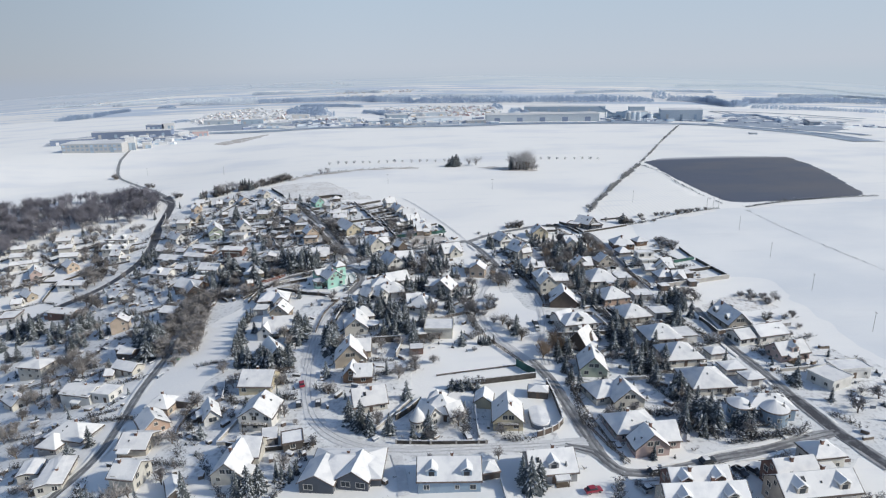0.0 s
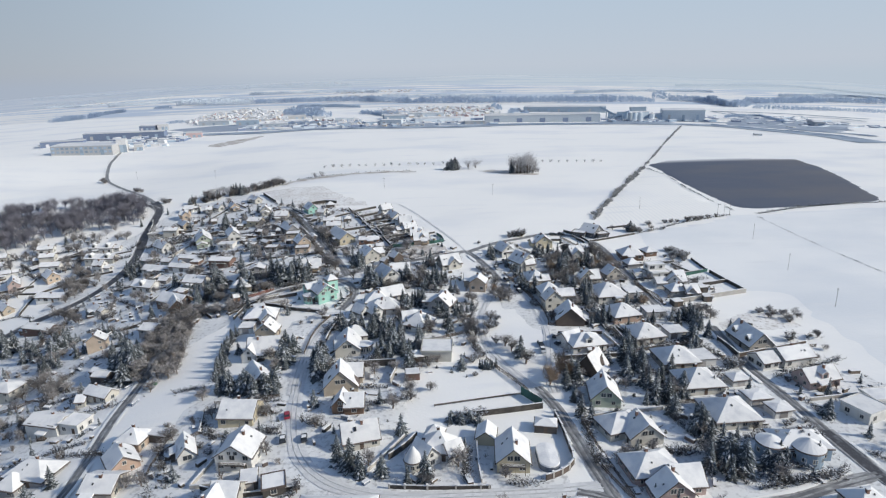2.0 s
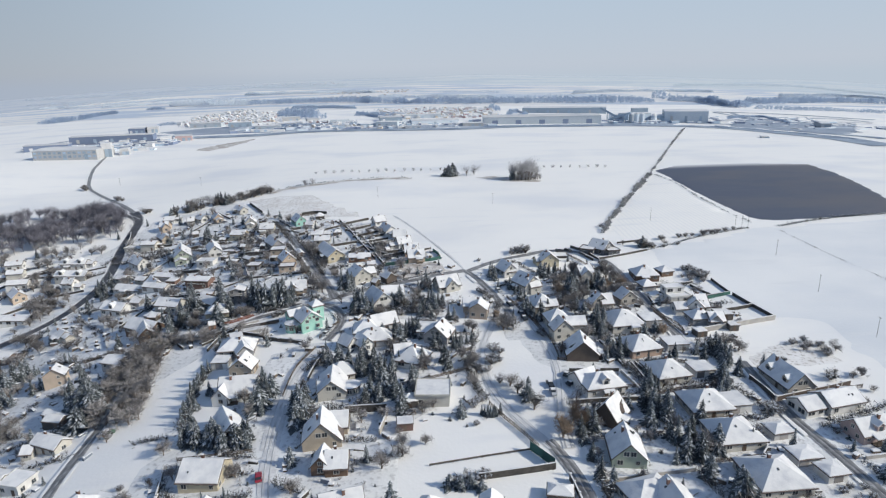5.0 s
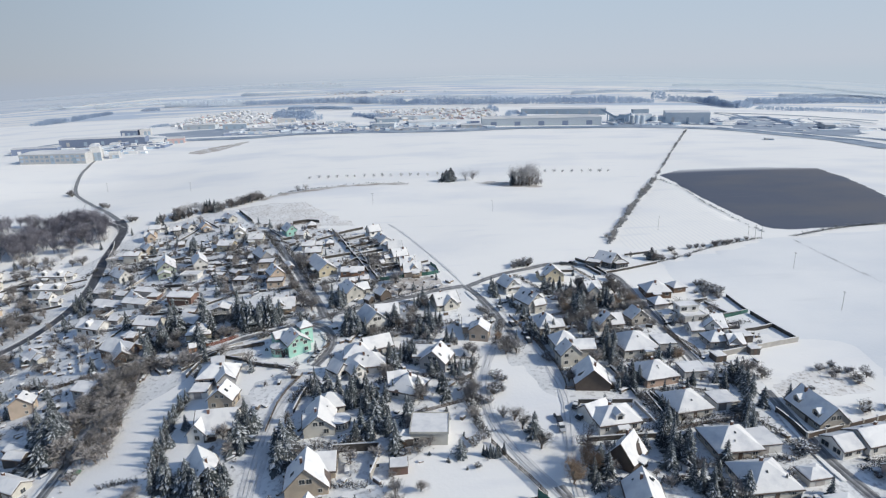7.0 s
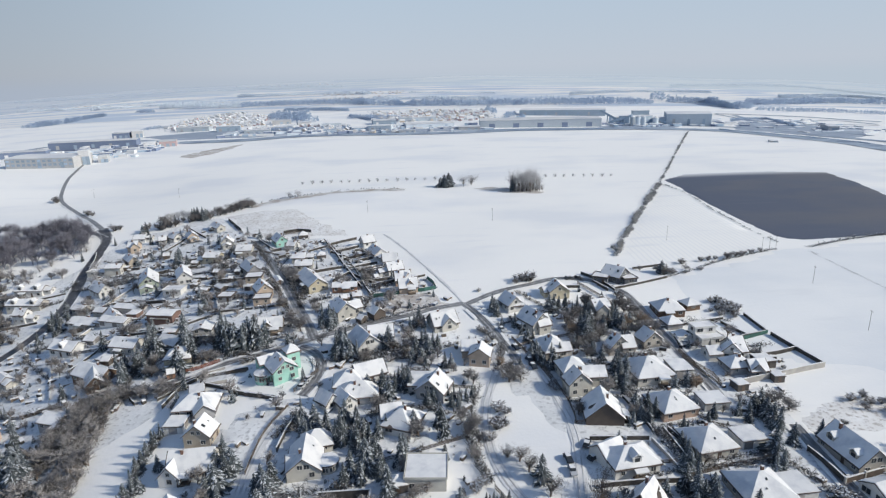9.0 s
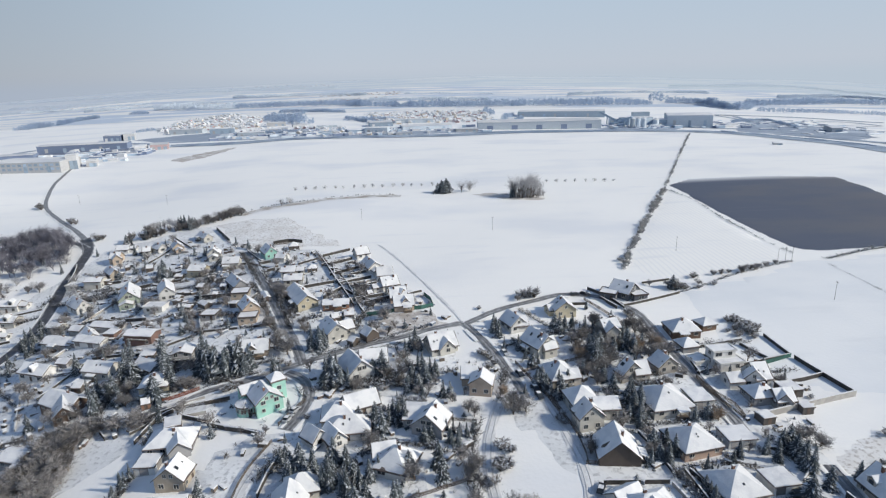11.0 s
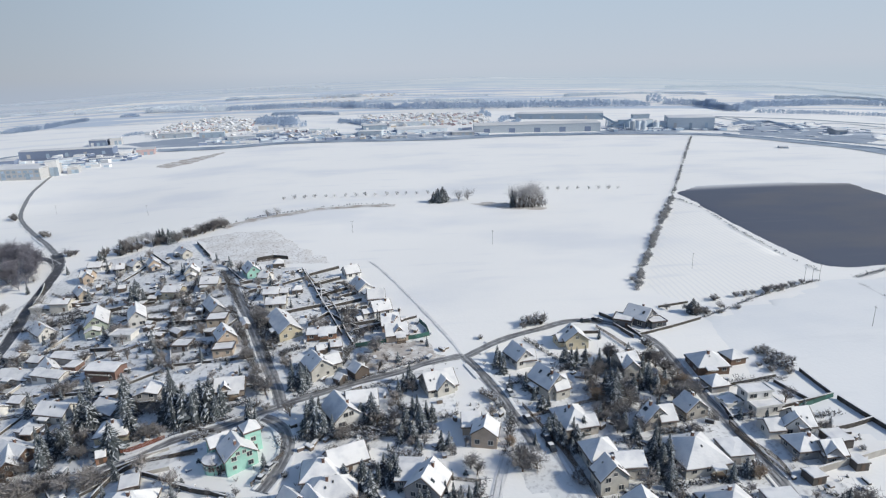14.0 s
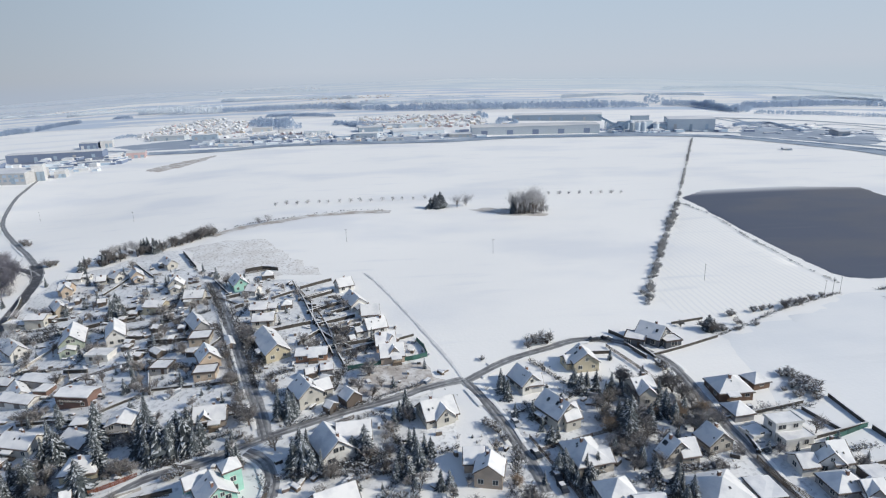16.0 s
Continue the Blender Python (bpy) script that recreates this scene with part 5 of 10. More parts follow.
barrier("wall", 1.6, [(-75.9, 400.1), (-72.3, 401.7)])
barrier("hedge", 2.4, [(-78.3, 400.9), (-69.4, 380.3), (-61.2, 360.2)])
barrier("hedge", 2, [(-79.3, 385.2), (-70, 362.7), (-61, 340.6), (-54.5, 324.1)])
barrier("hedge", 2.2, [(-66.6, 381.2), (-57.8, 359.3), (-50.6, 342.5)])
barrier("hedge", 1.8, [(-103.5, 373.1), (-94.8, 373)])
barrier("hedge", 1.5, [(-119.8, 385.7), (-110.3, 384.5)])
barrier("hedge", 1.5, [(-111.9, 368.4), (-101.5, 367.7)])
barrier("hedge", 2, [(-175, 405.5), (-162.1, 404.7), (-157.6, 406.6)])
barrier("hedge", 2, [(-164.6, 394.1), (-161.2, 384), (-160.8, 380.1)])
barrier("wall", 1.8, [(-147.4, 405.7), (-139.4, 406.3)])
barrier("wall", 1.5, [(-132.9, 417.4), (-124.5, 417.9)])
barrier("hedge", 2, [(-159.6, 435), (-148.4, 433.5)])
barrier("hedge", 2, [(-168, 460.4), (-148.5, 452), (-135.8, 451.4)])
barrier("hedge", 2, [(-97.1, 356), (-85.7, 352.9), (-77.6, 346.8)])
barrier("wall", 1.6, [(-134.5, 365.8), (-122.9, 361.6)])
barrier("hedge", 1.6, [(-84.1, 338.7), (-76.2, 342.1)])
barrier("hedge", 2, [(-129.9, 490.8), (-117.2, 467.2), (-110, 454.2)])
barrier("wall", 2, [(-194.9, 428.5), (-197.9, 442.1), (-201.7, 452)])
barrier("hedge", 1.5, [(-115.6, 358.6), (-113.2, 361.3)])
barrier("hedge", 2, [(-198.8, 406.2), (-195.7, 414.9)])
barrier("hedge", 1.8, [(-72.4, 335.3), (-64.1, 335.9), (-59.9, 337.8)])
barrier("wall", 1.5, [(-32.7, 375.8), (-28.8, 363.4), (-24.4, 347.3), (-20.6, 336.7)])
barrier("hedge", 1.6, [(-47, 335.3), (-39, 338.3)])
barrier("hedge", 1.8, [(-40.4, 322.4), (-35.8, 324.9)])
barrier("hedge", 1.6, [(-25.3, 330.8), (-17.3, 336.1)])
barrier("wall", 1.5, [(-177.3, 423.1), (-161.4, 420.2)])
barrier("fence", 1.4, [(-127.2, 403.5), (-117.2, 402.4)])
barrier("fence", 1.4, [(-98.5, 366.1), (-85.7, 363.5)])
barrier("wall", 1.4, [(-105.8, 417.4), (-91.1, 415.7)])
barrier("hedge", 1.6, [(-175.7, 453), (-163.4, 440)])
barrier("hedge", 2, [(-260, 428.5), (-247.2, 432.8), (-237.2, 413.4)])
barrier("wall", 1.4, [(-245.4, 404.4), (-229.8, 407.8)])
barrier("hedge", 2.2, [(-261, 399.9), (-255.2, 403.3)])
barrier("hedge", 2, [(-231.9, 404.5), (-221.7, 385.1), (-212.7, 374.7)])
barrier("wall", 1.5, [(-258.7, 364.5), (-241, 369.1)])
barrier("wall", 1.2, [(-212.1, 372.3), (-194.1, 372.9)])
barrier("hedge", 2.4, [(-221.8, 364.5), (-215.5, 366.8), (-201.8, 357.4)])
barrier("hedge", 2.2, [(-81, 251.9), (-81.7, 237.7), (-79, 223.4), (-78.1, 214.1)])
barrier("hedge", 2, [(-43.5, 242.2), (-41, 247.7), (-38.4, 253.6)])
barrier("wall", 1.6, [(-41.3, 236.1), (-40.4, 244.6), (-38.5, 252)])
barrier("hedge", 2, [(-33.5, 246.6), (-27.3, 241.2), (-20.7, 237.4)])
barrier("hedge", 2, [(69.3, 234.7), (70.9, 227.4), (72.1, 218)])
barrier("wall", 1.6, [(72.1, 233.9), (73.2, 222.6), (73.2, 216.7)])
barrier("hedge", 1.6, [(79.5, 220), (89.2, 221.4), (98.2, 222.6)])
barrier("hedge", 2, [(69.5, 257.3), (69.6, 248.7), (70, 239.1)])
barrier("hedge", 1.8, [(16.4, 230.6), (17.3, 222.5), (19.8, 216.1)])
barrier("hedge", 1.8, [(-253, 424.8), (-234.3, 427.6), (-216.9, 433.7)])
barrier("hedge", 1.6, [(-238.4, 401.1), (-222.2, 400.9)])
barrier("hedge", 1.8, [(-211.8, 388.5), (-192.9, 394.3)])
barrier("hedge", 2, [(46.3, 183.8), (43.8, 152.6)])
barrier("hedge", 2, [(83.2, 146.4), (89.9, 143.8), (103.6, 145.2)])
barrier("hedge", 1.6, [(54.1, 128.5), (61.7, 129.3)])
barrier("hedge", 1.4, [(-40.1, 182.6), (-31.7, 177.7)])
barrier("hedge", 1.6, [(-74.1, 189.6), (-65.2, 176.7)])
barrier("hedge", 1.6, [(-82.4, 177.5), (-71.7, 156.6)])
barrier("hedge", 1.5, [(-166.8, 213.4), (-152.8, 213.2)])
barrier("hedge", 1.5, [(-90.8, 210.7), (-80.2, 211.7)])
barrier("hedge", 1.5, [(-152.2, 232.1), (-139, 230.4)])
barrier("hedge", 0.3, [(201.7, 369.9), (203.8, 330.7), (211.5, 293.9), (217.1, 274.5), (221.4, 255.1)])
barrier("hedge", 1.8, [(-125.1, 208), (-119, 209.4), (-112.2, 209.7)])
barrier("hedge", 1.6, [(-148.6, 254.8), (-149.5, 242.9), (-151, 231)])
barrier("hedge", 1.2, [(-144.5, 221.9), (-129.7, 226.9), (-113.9, 231.3)])
barrier("hedge", 1.1, [(-110.3, 187.8), (-125, 184.3), (-140.6, 181.3)])
barrier("hedge", 1.3, [(-120.7, 162.7), (-129.1, 162.3), (-137.7, 161.7)])
barrier("hedge", 1.2, [(-100.2, 146.9), (-98.9, 140.8), (-97.1, 135.3)])
barrier("hedge", 1.1, [(-80.2, 163.7), (-77.7, 158.4), (-74.5, 152)])
barrier("fence", 1.3, [(-80.5, 172.9), (-80.7, 167.9), (-80.1, 163.9)])
barrier("hedge", 1.6, [(-88, 140.4), (-91.1, 136.9), (-94.8, 134.5)])
barrier("hedge", 1, [(-49.3, 122), (-59.2, 137.2), (-69.1, 152.1)])
barrier("fence", 1.3, [(-80.4, 173), (-76.6, 177.7), (-72.2, 181.7)])
barrier("fence", 1.3, [(-151.5, 230.3), (-169.1, 225.9), (-187.8, 222.8)])
barrier("hedge", 1.9, [(-143.3, 205.4), (-144.2, 213.7), (-145, 221.3)])
barrier("hedge", 1.7, [(-145, 221.8), (-147.9, 225.3), (-150.7, 230)])
barrier("hedge", 1.1, [(-71.8, 182.1), (-66.8, 179.9), (-61.3, 176.5)])
barrier("wall", 1.4, [(-75, 195.1), (-73.3, 188.9), (-71.9, 182.5)])
barrier("wallcap", 1.1, [(-60.8, 175.5), (-62.3, 166.2), (-64.9, 155.9)])
barrier("wallcap", 1.1, [(-64.9, 155.5), (-59.4, 155.4), (-52.9, 155.7)])
barrier("hedge", 1.5, [(-46.8, 180.1), (-53.2, 177.7), (-60.2, 176.3)])
barrier("hedge", 1.3, [(-35.1, 154.1), (-39.5, 138.5), (-43.3, 122.1)])
barrier("hedge", 1.6, [(-20.1, 188.6), (-13.7, 190.2), (-7.4, 191.5)])
barrier("fence", 1.3, [(-72.6, 198.4), (-61.1, 198), (-50.6, 198.5)])
barrier("wallcap", 1.1, [(-8, 170.6), (-13.3, 162.1), (-18.3, 154.6)])
barrier("hedge", 1.5, [(-12.3, 124.7), (-13.1, 118.7), (-15.1, 113)])
barrier("hedge", 1.8, [(9.9, 163.9), (8.9, 156.4), (8.9, 148.9)])
barrier("wallcap", 1.1, [(16.3, 129.9), (16.9, 119.9), (17.4, 110)])
barrier("wallcap", 1.1, [(70.6, 178.5), (57.1, 177.1), (44.7, 175.4)])
barrier("hedge", 1.9, [(74.8, 157.9), (66.7, 156.5), (57.9, 156.2)])
barrier("hedge", 1.4, [(70.8, 178.2), (73, 168.2), (74.7, 158.5)])
barrier("hedge", 1.8, [(69.8, 193.9), (71.3, 187.8), (71.8, 182)])
barrier("fence", 1.3, [(72.4, 181.4), (81.2, 181.6), (90.3, 182.7)])
barrier("hedge", 1.6, [(72.2, 198.5), (87.7, 200), (102.2, 200.4)])
barrier("wall", 1.4, [(90.8, 182.9), (93.4, 178.7), (95.5, 174.1)])
barrier("wall", 1.5, [(95.4, 188.1), (93, 184.9), (90.9, 182.8)])
barrier("hedge", 1.2, [(95.7, 173.4), (95.5, 169.7), (95.7, 165.4)])
barrier("hedge", 1.4, [(75.8, 157), (77.7, 149.9), (78.8, 143.3)])
barrier("hedge", 1.2, [(95.8, 164.8), (85.5, 161.3), (76.3, 157)])
barrier("hedge", 1.2, [(108.2, 160.2), (102.5, 162.8), (96, 164.7)])
barrier("hedge", 1.8, [(99.2, 220.7), (100.8, 215.6), (103.4, 209.4)])
barrier("hedge", 1.3, [(103.3, 208.9), (103.4, 205.1), (102.7, 200.9)])
barrier("fence", 1.3, [(141.1, 215.1), (127.3, 213.2), (114.4, 211.1)])
barrier("hedge", 1.6, [(143.6, 205.4), (128.8, 199.4), (114.6, 194.6)])
barrier("hedge", 1.3, [(116.3, 179.6), (116.4, 174.1), (115.7, 168.7)])
barrier("hedge", 1.6, [(117.2, 154), (119.3, 151.1), (121.3, 147)])
barrier("wallcap", 1.1, [(148.7, 184.7), (132.9, 182), (117, 180)])
barrier("hedge", 1.7, [(46, 127.3), (45.4, 125), (44.1, 121.6)])
barrier("hedge", 1.4, [(44.4, 122.5), (40.6, 115.2), (37, 108.3)])
barrier("hedge", 1.4, [(74.2, 131), (75, 123.8), (75.6, 117.1)])
barrier("hedge", 1.3, [(95.8, 123.4), (92.4, 128.4), (89.8, 133.8)])
barrier("wall", 1.3, [(75.3, 116.2), (76.9, 105.8), (77.4, 95.3)])
barrier("hedge", 1.6, [(111.2, 110.9), (103.7, 117.4), (95.7, 123.6)])
barrier("hedge", 1.5, [(-146.1, 257.5), (-130.6, 254.2), (-114.9, 250.3)])
barrier("hedge", 1.3, [(-190.8, 329), (-187.1, 308.9), (-182.8, 289.8)])
barrier("hedge", 1, [(-178.3, 336.5), (-163.2, 320.4), (-147.2, 305.4)])
barrier("hedge", 1.3, [(-145.3, 281.4), (-136.2, 282), (-127.3, 282)])
barrier("wall", 1, [(-134.5, 332.7), (-138.2, 321.2), (-143, 309.2)])
barrier("hedge", 1.6, [(-142.4, 308.6), (-135.9, 307.4), (-129.5, 307.1)])
barrier("wall", 1.5, [(-102.5, 276.3), (-100.2, 273.7), (-98.6, 271.8)])
barrier("hedge", 1.8, [(-108.3, 298.4), (-107.8, 292.2), (-108.2, 285.4)])
barrier("wall", 1, [(-81.9, 280.3), (-86, 276), (-90.9, 272.3)])
barrier("hedge", 1.4, [(-11.2, 261), (-17, 263), (-21.7, 264.1)])
barrier("hedge", 1.7, [(-10.1, 255), (-15.1, 247.9), (-20.2, 240.1)])
barrier("hedge", 1.9, [(-42, 215.7), (-29.7, 217.1), (-17.2, 218.4)])
barrier("hedge", 1.7, [(-56.6, 233.7), (-54.8, 231.3), (-52.5, 228.1)])
barrier("hedge", 1.2, [(-20.2, 240.2), (-30.8, 242.7), (-41.4, 246.2)])
barrier("hedge", 1.8, [(-14, 226.6), (-17.3, 233.1), (-20.2, 240.3)])
barrier("fence", 1.3, [(14.9, 236), (0.9, 231.1), (-13.6, 226.6)])
barrier("hedge", 1.5, [(-14, 226.6), (-14.8, 223.1), (-16.2, 218.9)])
barrier("hedge", 1.6, [(-1, 282.1), (-5.5, 271.4), (-11, 261.4)])
barrier("hedge", 1.4, [(-9.2, 255.3), (2.5, 251.3), (14.1, 246.1)])
barrier("hedge", 1.8, [(-30.6, 283.9), (-15.5, 283.1), (-0.7, 282.4)])
barrier("hedge", 1.3, [(1.5, 284.5), (-2.5, 296.4), (-7.2, 309.1)])
barrier("hedge", 1.2, [(56.4, 311), (50.6, 321.2), (44.4, 331.8)])
barrier("hedge", 1.3, [(27.2, 291.7), (25.9, 287.2), (25.6, 282.8)])
barrier("wallcap", 1.1, [(70.5, 305.2), (63.5, 308), (56.7, 310.9)])
barrier("hedge", 1.3, [(56, 310.9), (44, 306.8), (33.1, 303.7)])
barrier("fence", 1.3, [(70.1, 294.8), (53.9, 290.8), (37.3, 286)])
barrier("hedge", 1.3, [(64.6, 273.3), (56.2, 271.6), (46.9, 270.1)])
barrier("fence", 1.3, [(74.8, 290), (73.8, 286.8), (71.7, 284.8)])
barrier("hedge", 1.5, [(64.9, 273), (66, 263.9), (67.4, 255.1)])
barrier("hedge", 1.2, [(84.3, 255), (75.7, 255.1), (68.3, 254.6)])
barrier("fence", 1.3, [(70.9, 214.1), (84.5, 217.7), (99.2, 220.4)])
barrier("hedge", 1, [(99.4, 220.9), (99.7, 224.9), (101, 228.8)])
barrier("hedge", 1.3, [(85.9, 236.7), (77.2, 236), (69.1, 234.1)])
barrier("hedge", 1.3, [(65.3, 252), (57.9, 251.9), (49.4, 250.7)])
barrier("wall", 1, [(69, 234.1), (67.8, 242.9), (65.8, 251.8)])
barrier("wallcap", 1.1, [(70.1, 214.3), (68.9, 222.3), (67.1, 230)])
barrier("wall", 1.4, [(66.6, 230.6), (58.1, 231.1), (49.6, 231.6)])
barrier("hedge", 1.3, [(45, 195.2), (57.9, 194.3), (69.9, 194)])
barrier("wall", 1.4, [(71.5, 198.3), (70.2, 205.5), (69.6, 212.1)])
barrier("wall", 1.5, [(69.2, 212.6), (58.1, 212.7), (47.2, 212.2)])
barrier("wallcap", 1.1, [(100.9, 228.5), (104, 231.3), (107.4, 234.8)])
barrier("hedge", 1.6, [(91.5, 260.3), (87.6, 258), (84.3, 254.9)])
barrier("hedge", 1.7, [(84.5, 254.6), (85.1, 245.6), (86.1, 236.6)])
barrier("fence", 1.3, [(85.9, 236.9), (90.3, 234.7), (94.7, 232.1)])
barrier("hedge", 1.4, [(125.7, 299.6), (114.3, 298.3), (103.9, 297)])
barrier("hedge", 1.3, [(105.1, 250.8), (109, 245.6), (113.6, 240.9)])
barrier("hedge", 1.3, [(129.6, 280.4), (124.2, 279.3), (118, 277.2)])
barrier("fence", 1.3, [(73.3, 338.8), (77.2, 329.6), (81.2, 319.4)])
barrier("hedge", 1.9, [(-175.7, 427.1), (-184, 434.3), (-191.4, 441)])
barrier("hedge", 1.5, [(-161.2, 410.8), (-173.3, 407.5), (-186, 403.3)])
barrier("wallcap", 1.1, [(-146.8, 402.8), (-153.8, 388.7), (-160.4, 374.9)])
barrier("hedge", 1, [(-131.8, 378.4), (-132.2, 373.5), (-133.3, 368.5)])
barrier("hedge", 1.6, [(-173.3, 451), (-166.5, 448.3), (-160.7, 444.9)])
barrier("wall", 1, [(-149, 459.9), (-151.5, 451.3), (-155.1, 442.9)])
barrier("fence", 1.3, [(-133.2, 368.1), (-146.3, 371.5), (-159.4, 374.4)])
barrier("fence", 1.3, [(-127.6, 357.7), (-131, 362.7), (-133.4, 368.2)])
barrier("hedge", 1, [(-152, 486.7), (-148.8, 478.9), (-145.2, 470)])
barrier("hedge", 1.1, [(-145, 470), (-131.8, 460.3), (-119.6, 450.5)])
barrier("hedge", 1.6, [(-142.2, 403.2), (-135.6, 398.7), (-129.7, 394.8)])
barrier("hedge", 1.4, [(-129.6, 394.6), (-118.3, 393.7), (-107.8, 391.8)])
barrier("hedge", 1.6, [(-105.9, 394.1), (-108.2, 415), (-110.5, 434.9)])
barrier("hedge", 1.2, [(-106.4, 385.1), (-105.1, 377.7), (-102.7, 369.5)])
barrier("hedge", 1.3, [(-86.7, 400.8), (-96.4, 398), (-105.5, 394.2)])
barrier("hedge", 1.3, [(-77.7, 379.8), (-84.4, 376.4), (-91.5, 373.8)])
barrier("hedge", 1.4, [(-107.4, 436.3), (-103.2, 432), (-97.8, 427.6)])
barrier("hedge", 1.2, [(-70.1, 402.6), (-70.4, 396), (-71.8, 388.7)])
barrier("wall", 1.5, [(-38.1, 375.2), (-48.7, 372.5), (-58.2, 369.3)])
barrier("wall", 1.5, [(-33.5, 366.2), (-36.9, 361.7), (-40.5, 356.5)])
barrier("wall", 1.5, [(-41.8, 400.1), (-39.3, 387.3), (-37.5, 375.5)])
barrier("wall", 1.5, [(-33.4, 366), (-26, 356.5), (-17.9, 347.7)])
barrier("wallcap", 1.1, [(-17.8, 374.5), (-25.3, 372.4), (-33.4, 370.9)])
barrier("hedge", 1.4, [(-17.7, 347.1), (-20.9, 334.7), (-23, 322.6)])
barrier("wall", 1, [(3.8, 357.1), (-0.6, 355.1), (-4.4, 353.4)])
barrier("hedge", 1.7, [(-178.3, 339), (-167.5, 340.9), (-156.5, 342.5)])
barrier("hedge", 1.7, [(-160.5, 374.9), (-164.6, 373.5), (-169.1, 372.3)])
barrier("hedge", 1.4, [(-156.6, 342.5), (-151.7, 339.8), (-145.5, 338)])
barrier("wallcap", 1.1, [(-153, 351.2), (-154.6, 347.4), (-156.3, 342.9)])
barrier("wall", 1.2, [(-133.5, 333), (-121.2, 330.1), (-109.4, 326.2)])
barrier("fence", 1.3, [(-103.4, 361.1), (-114.9, 359), (-125.8, 355.9)])
barrier("hedge", 1.2, [(-128.8, 350), (-131.6, 342), (-134.3, 333.9)])
barrier("fence", 1.3, [(-126, 355.4), (-127.1, 352.4), (-129.1, 349.2)])
barrier("wallcap", 1.1, [(-112.9, 304.9), (-110.8, 301.7), (-108.7, 299.4)])
barrier("hedge", 1.6, [(-109.4, 323), (-111, 314.4), (-113.1, 305.4)])
barrier("hedge", 1.6, [(-107.7, 299.2), (-91.7, 306), (-76.8, 313.5)])
barrier("wall", 1, [(-91.9, 334.8), (-100, 330.9), (-108.8, 326)])
barrier("hedge", 1.7, [(-275.2, 412.6), (-289.2, 401.4), (-302.7, 389.3)])
barrier("hedge", 1.7, [(-278, 389.2), (-283.6, 382.3), (-288.4, 375.7)])
barrier("hedge", 1.7, [(-280.9, 432.6), (-278.4, 422.3), (-275.2, 412.4)])
barrier("hedge", 1.2, [(-274.9, 412.1), (-272.8, 409.9), (-270.1, 407)])
barrier("hedge", 1.7, [(-268.4, 401.5), (-262.6, 396.6), (-255.9, 391.5)])
barrier("hedge", 1.1, [(-237.3, 418.8), (-253.3, 413), (-269.2, 407)])
barrier("wall", 1.2, [(-234.8, 412.1), (-245.6, 401.8), (-255.5, 391.8)])
barrier("wall", 1.5, [(-234.6, 411.6), (-230.4, 405.7), (-227.2, 399.7)])
barrier("fence", 1.3, [(-227, 399.3), (-227.1, 395), (-226.5, 390.3)])
barrier("wall", 0.9, [(-196, 403.7), (-211.8, 401.3), (-226.7, 399.4)])
barrier("hedge", 1.2, [(-255.5, 388.7), (-267.1, 378), (-278.9, 366.9)])
barrier("hedge", 1.6, [(-246, 380.1), (-251, 384.3), (-255.7, 388.8)])
barrier("hedge", 1.2, [(-227.1, 390.3), (-236.3, 385.6), (-245.4, 380.1)])
barrier("hedge", 1.8, [(-212.1, 370.2), (-218.8, 380.7), (-226.5, 390.6)])
barrier("wall", 0.9, [(-245.8, 380.1), (-245.1, 370), (-244.9, 361.1)])
barrier("wall", 1.2, [(-212.4, 369.4), (-222.3, 364.2), (-231.2, 357.9)])
barrier("hedge", 1.9, [(-244.7, 360.6), (-254.8, 356.4), (-265.7, 351.2)])
barrier("wall", 1.1, [(-232.1, 357.8), (-238.2, 359.1), (-244.8, 360.5)])
barrier("wall", 1.5, [(-226.3, 331.3), (-229.5, 344.1), (-231.5, 357.8)])
barrier("hedge", 1, [(-214.8, 324.8), (-220.8, 327.7), (-226.4, 330.7)])
barrier("hedge", 1, [(-226.8, 330.4), (-242, 325.6), (-257.5, 321.3)])
barrier("wall", 1.2, [(-73.4, 369.7), (-75.2, 365.1), (-78, 360.9)])
barrier("hedge", 1.3, [(-79.3, 357.2), (-72.4, 355.9), (-66.5, 355.1)])
barrier("wall", 1.1, [(-58.9, 369.2), (-61.7, 371.2), (-64.9, 372.8)])
barrier("wall", 1.3, [(-60.3, 361.9), (-59.6, 365.3), (-58.8, 368.7)])
barrier("hedge", 1.1, [(-168.9, 419.9), (-165.4, 415.8), (-161.1, 410.7)])
barrier("wall", 1.4, [(-161.5, 410.8), (-156.9, 410.4), (-152.5, 410.6)])
barrier("hedge", 1.5, [(-155.2, 442.7), (-159.2, 445), (-164.4, 446.5)])
barrier("hedge", 1.3, [(-143.2, 430.6), (-149.6, 436.4), (-155.2, 442.7)])

tagged(strip("grass_bank", smooth_line([(-122, 521), (-110, 534), (-96, 542), (-82, 549), (-67, 559), (-51, 563), (-31, 567), (-10, 565)]), 4.2, BANK, 0.3, wobble=2.4),
       "brown dry-grass bank between the snowy fields", "bank", kind="structure")

barrier("wall", 1.6, [(-149.6, 405.4), (-139.4, 406.8)])
barrier("hedge", 1.6, [(-174.5, 403.7), (-165.1, 402.4), (-156.9, 401.6)])
barrier("wall", 1.8, [(-105.2, 376.1), (-95.6, 374.0), (-85.7, 372.4)])
barrier("wall", 1.3, [(-123.0, 386.1), (-108.0, 382.9)])
barrier("wall", 1.2, [(-112.4, 371.2), (-102.6, 369.6)])
barrier("wall", 1.0, [(-88.5, 337.3), (-73.6, 335.5)])
barrier("wall", 1.2, [(-66.5, 334.7), (-58.0, 335.5)])
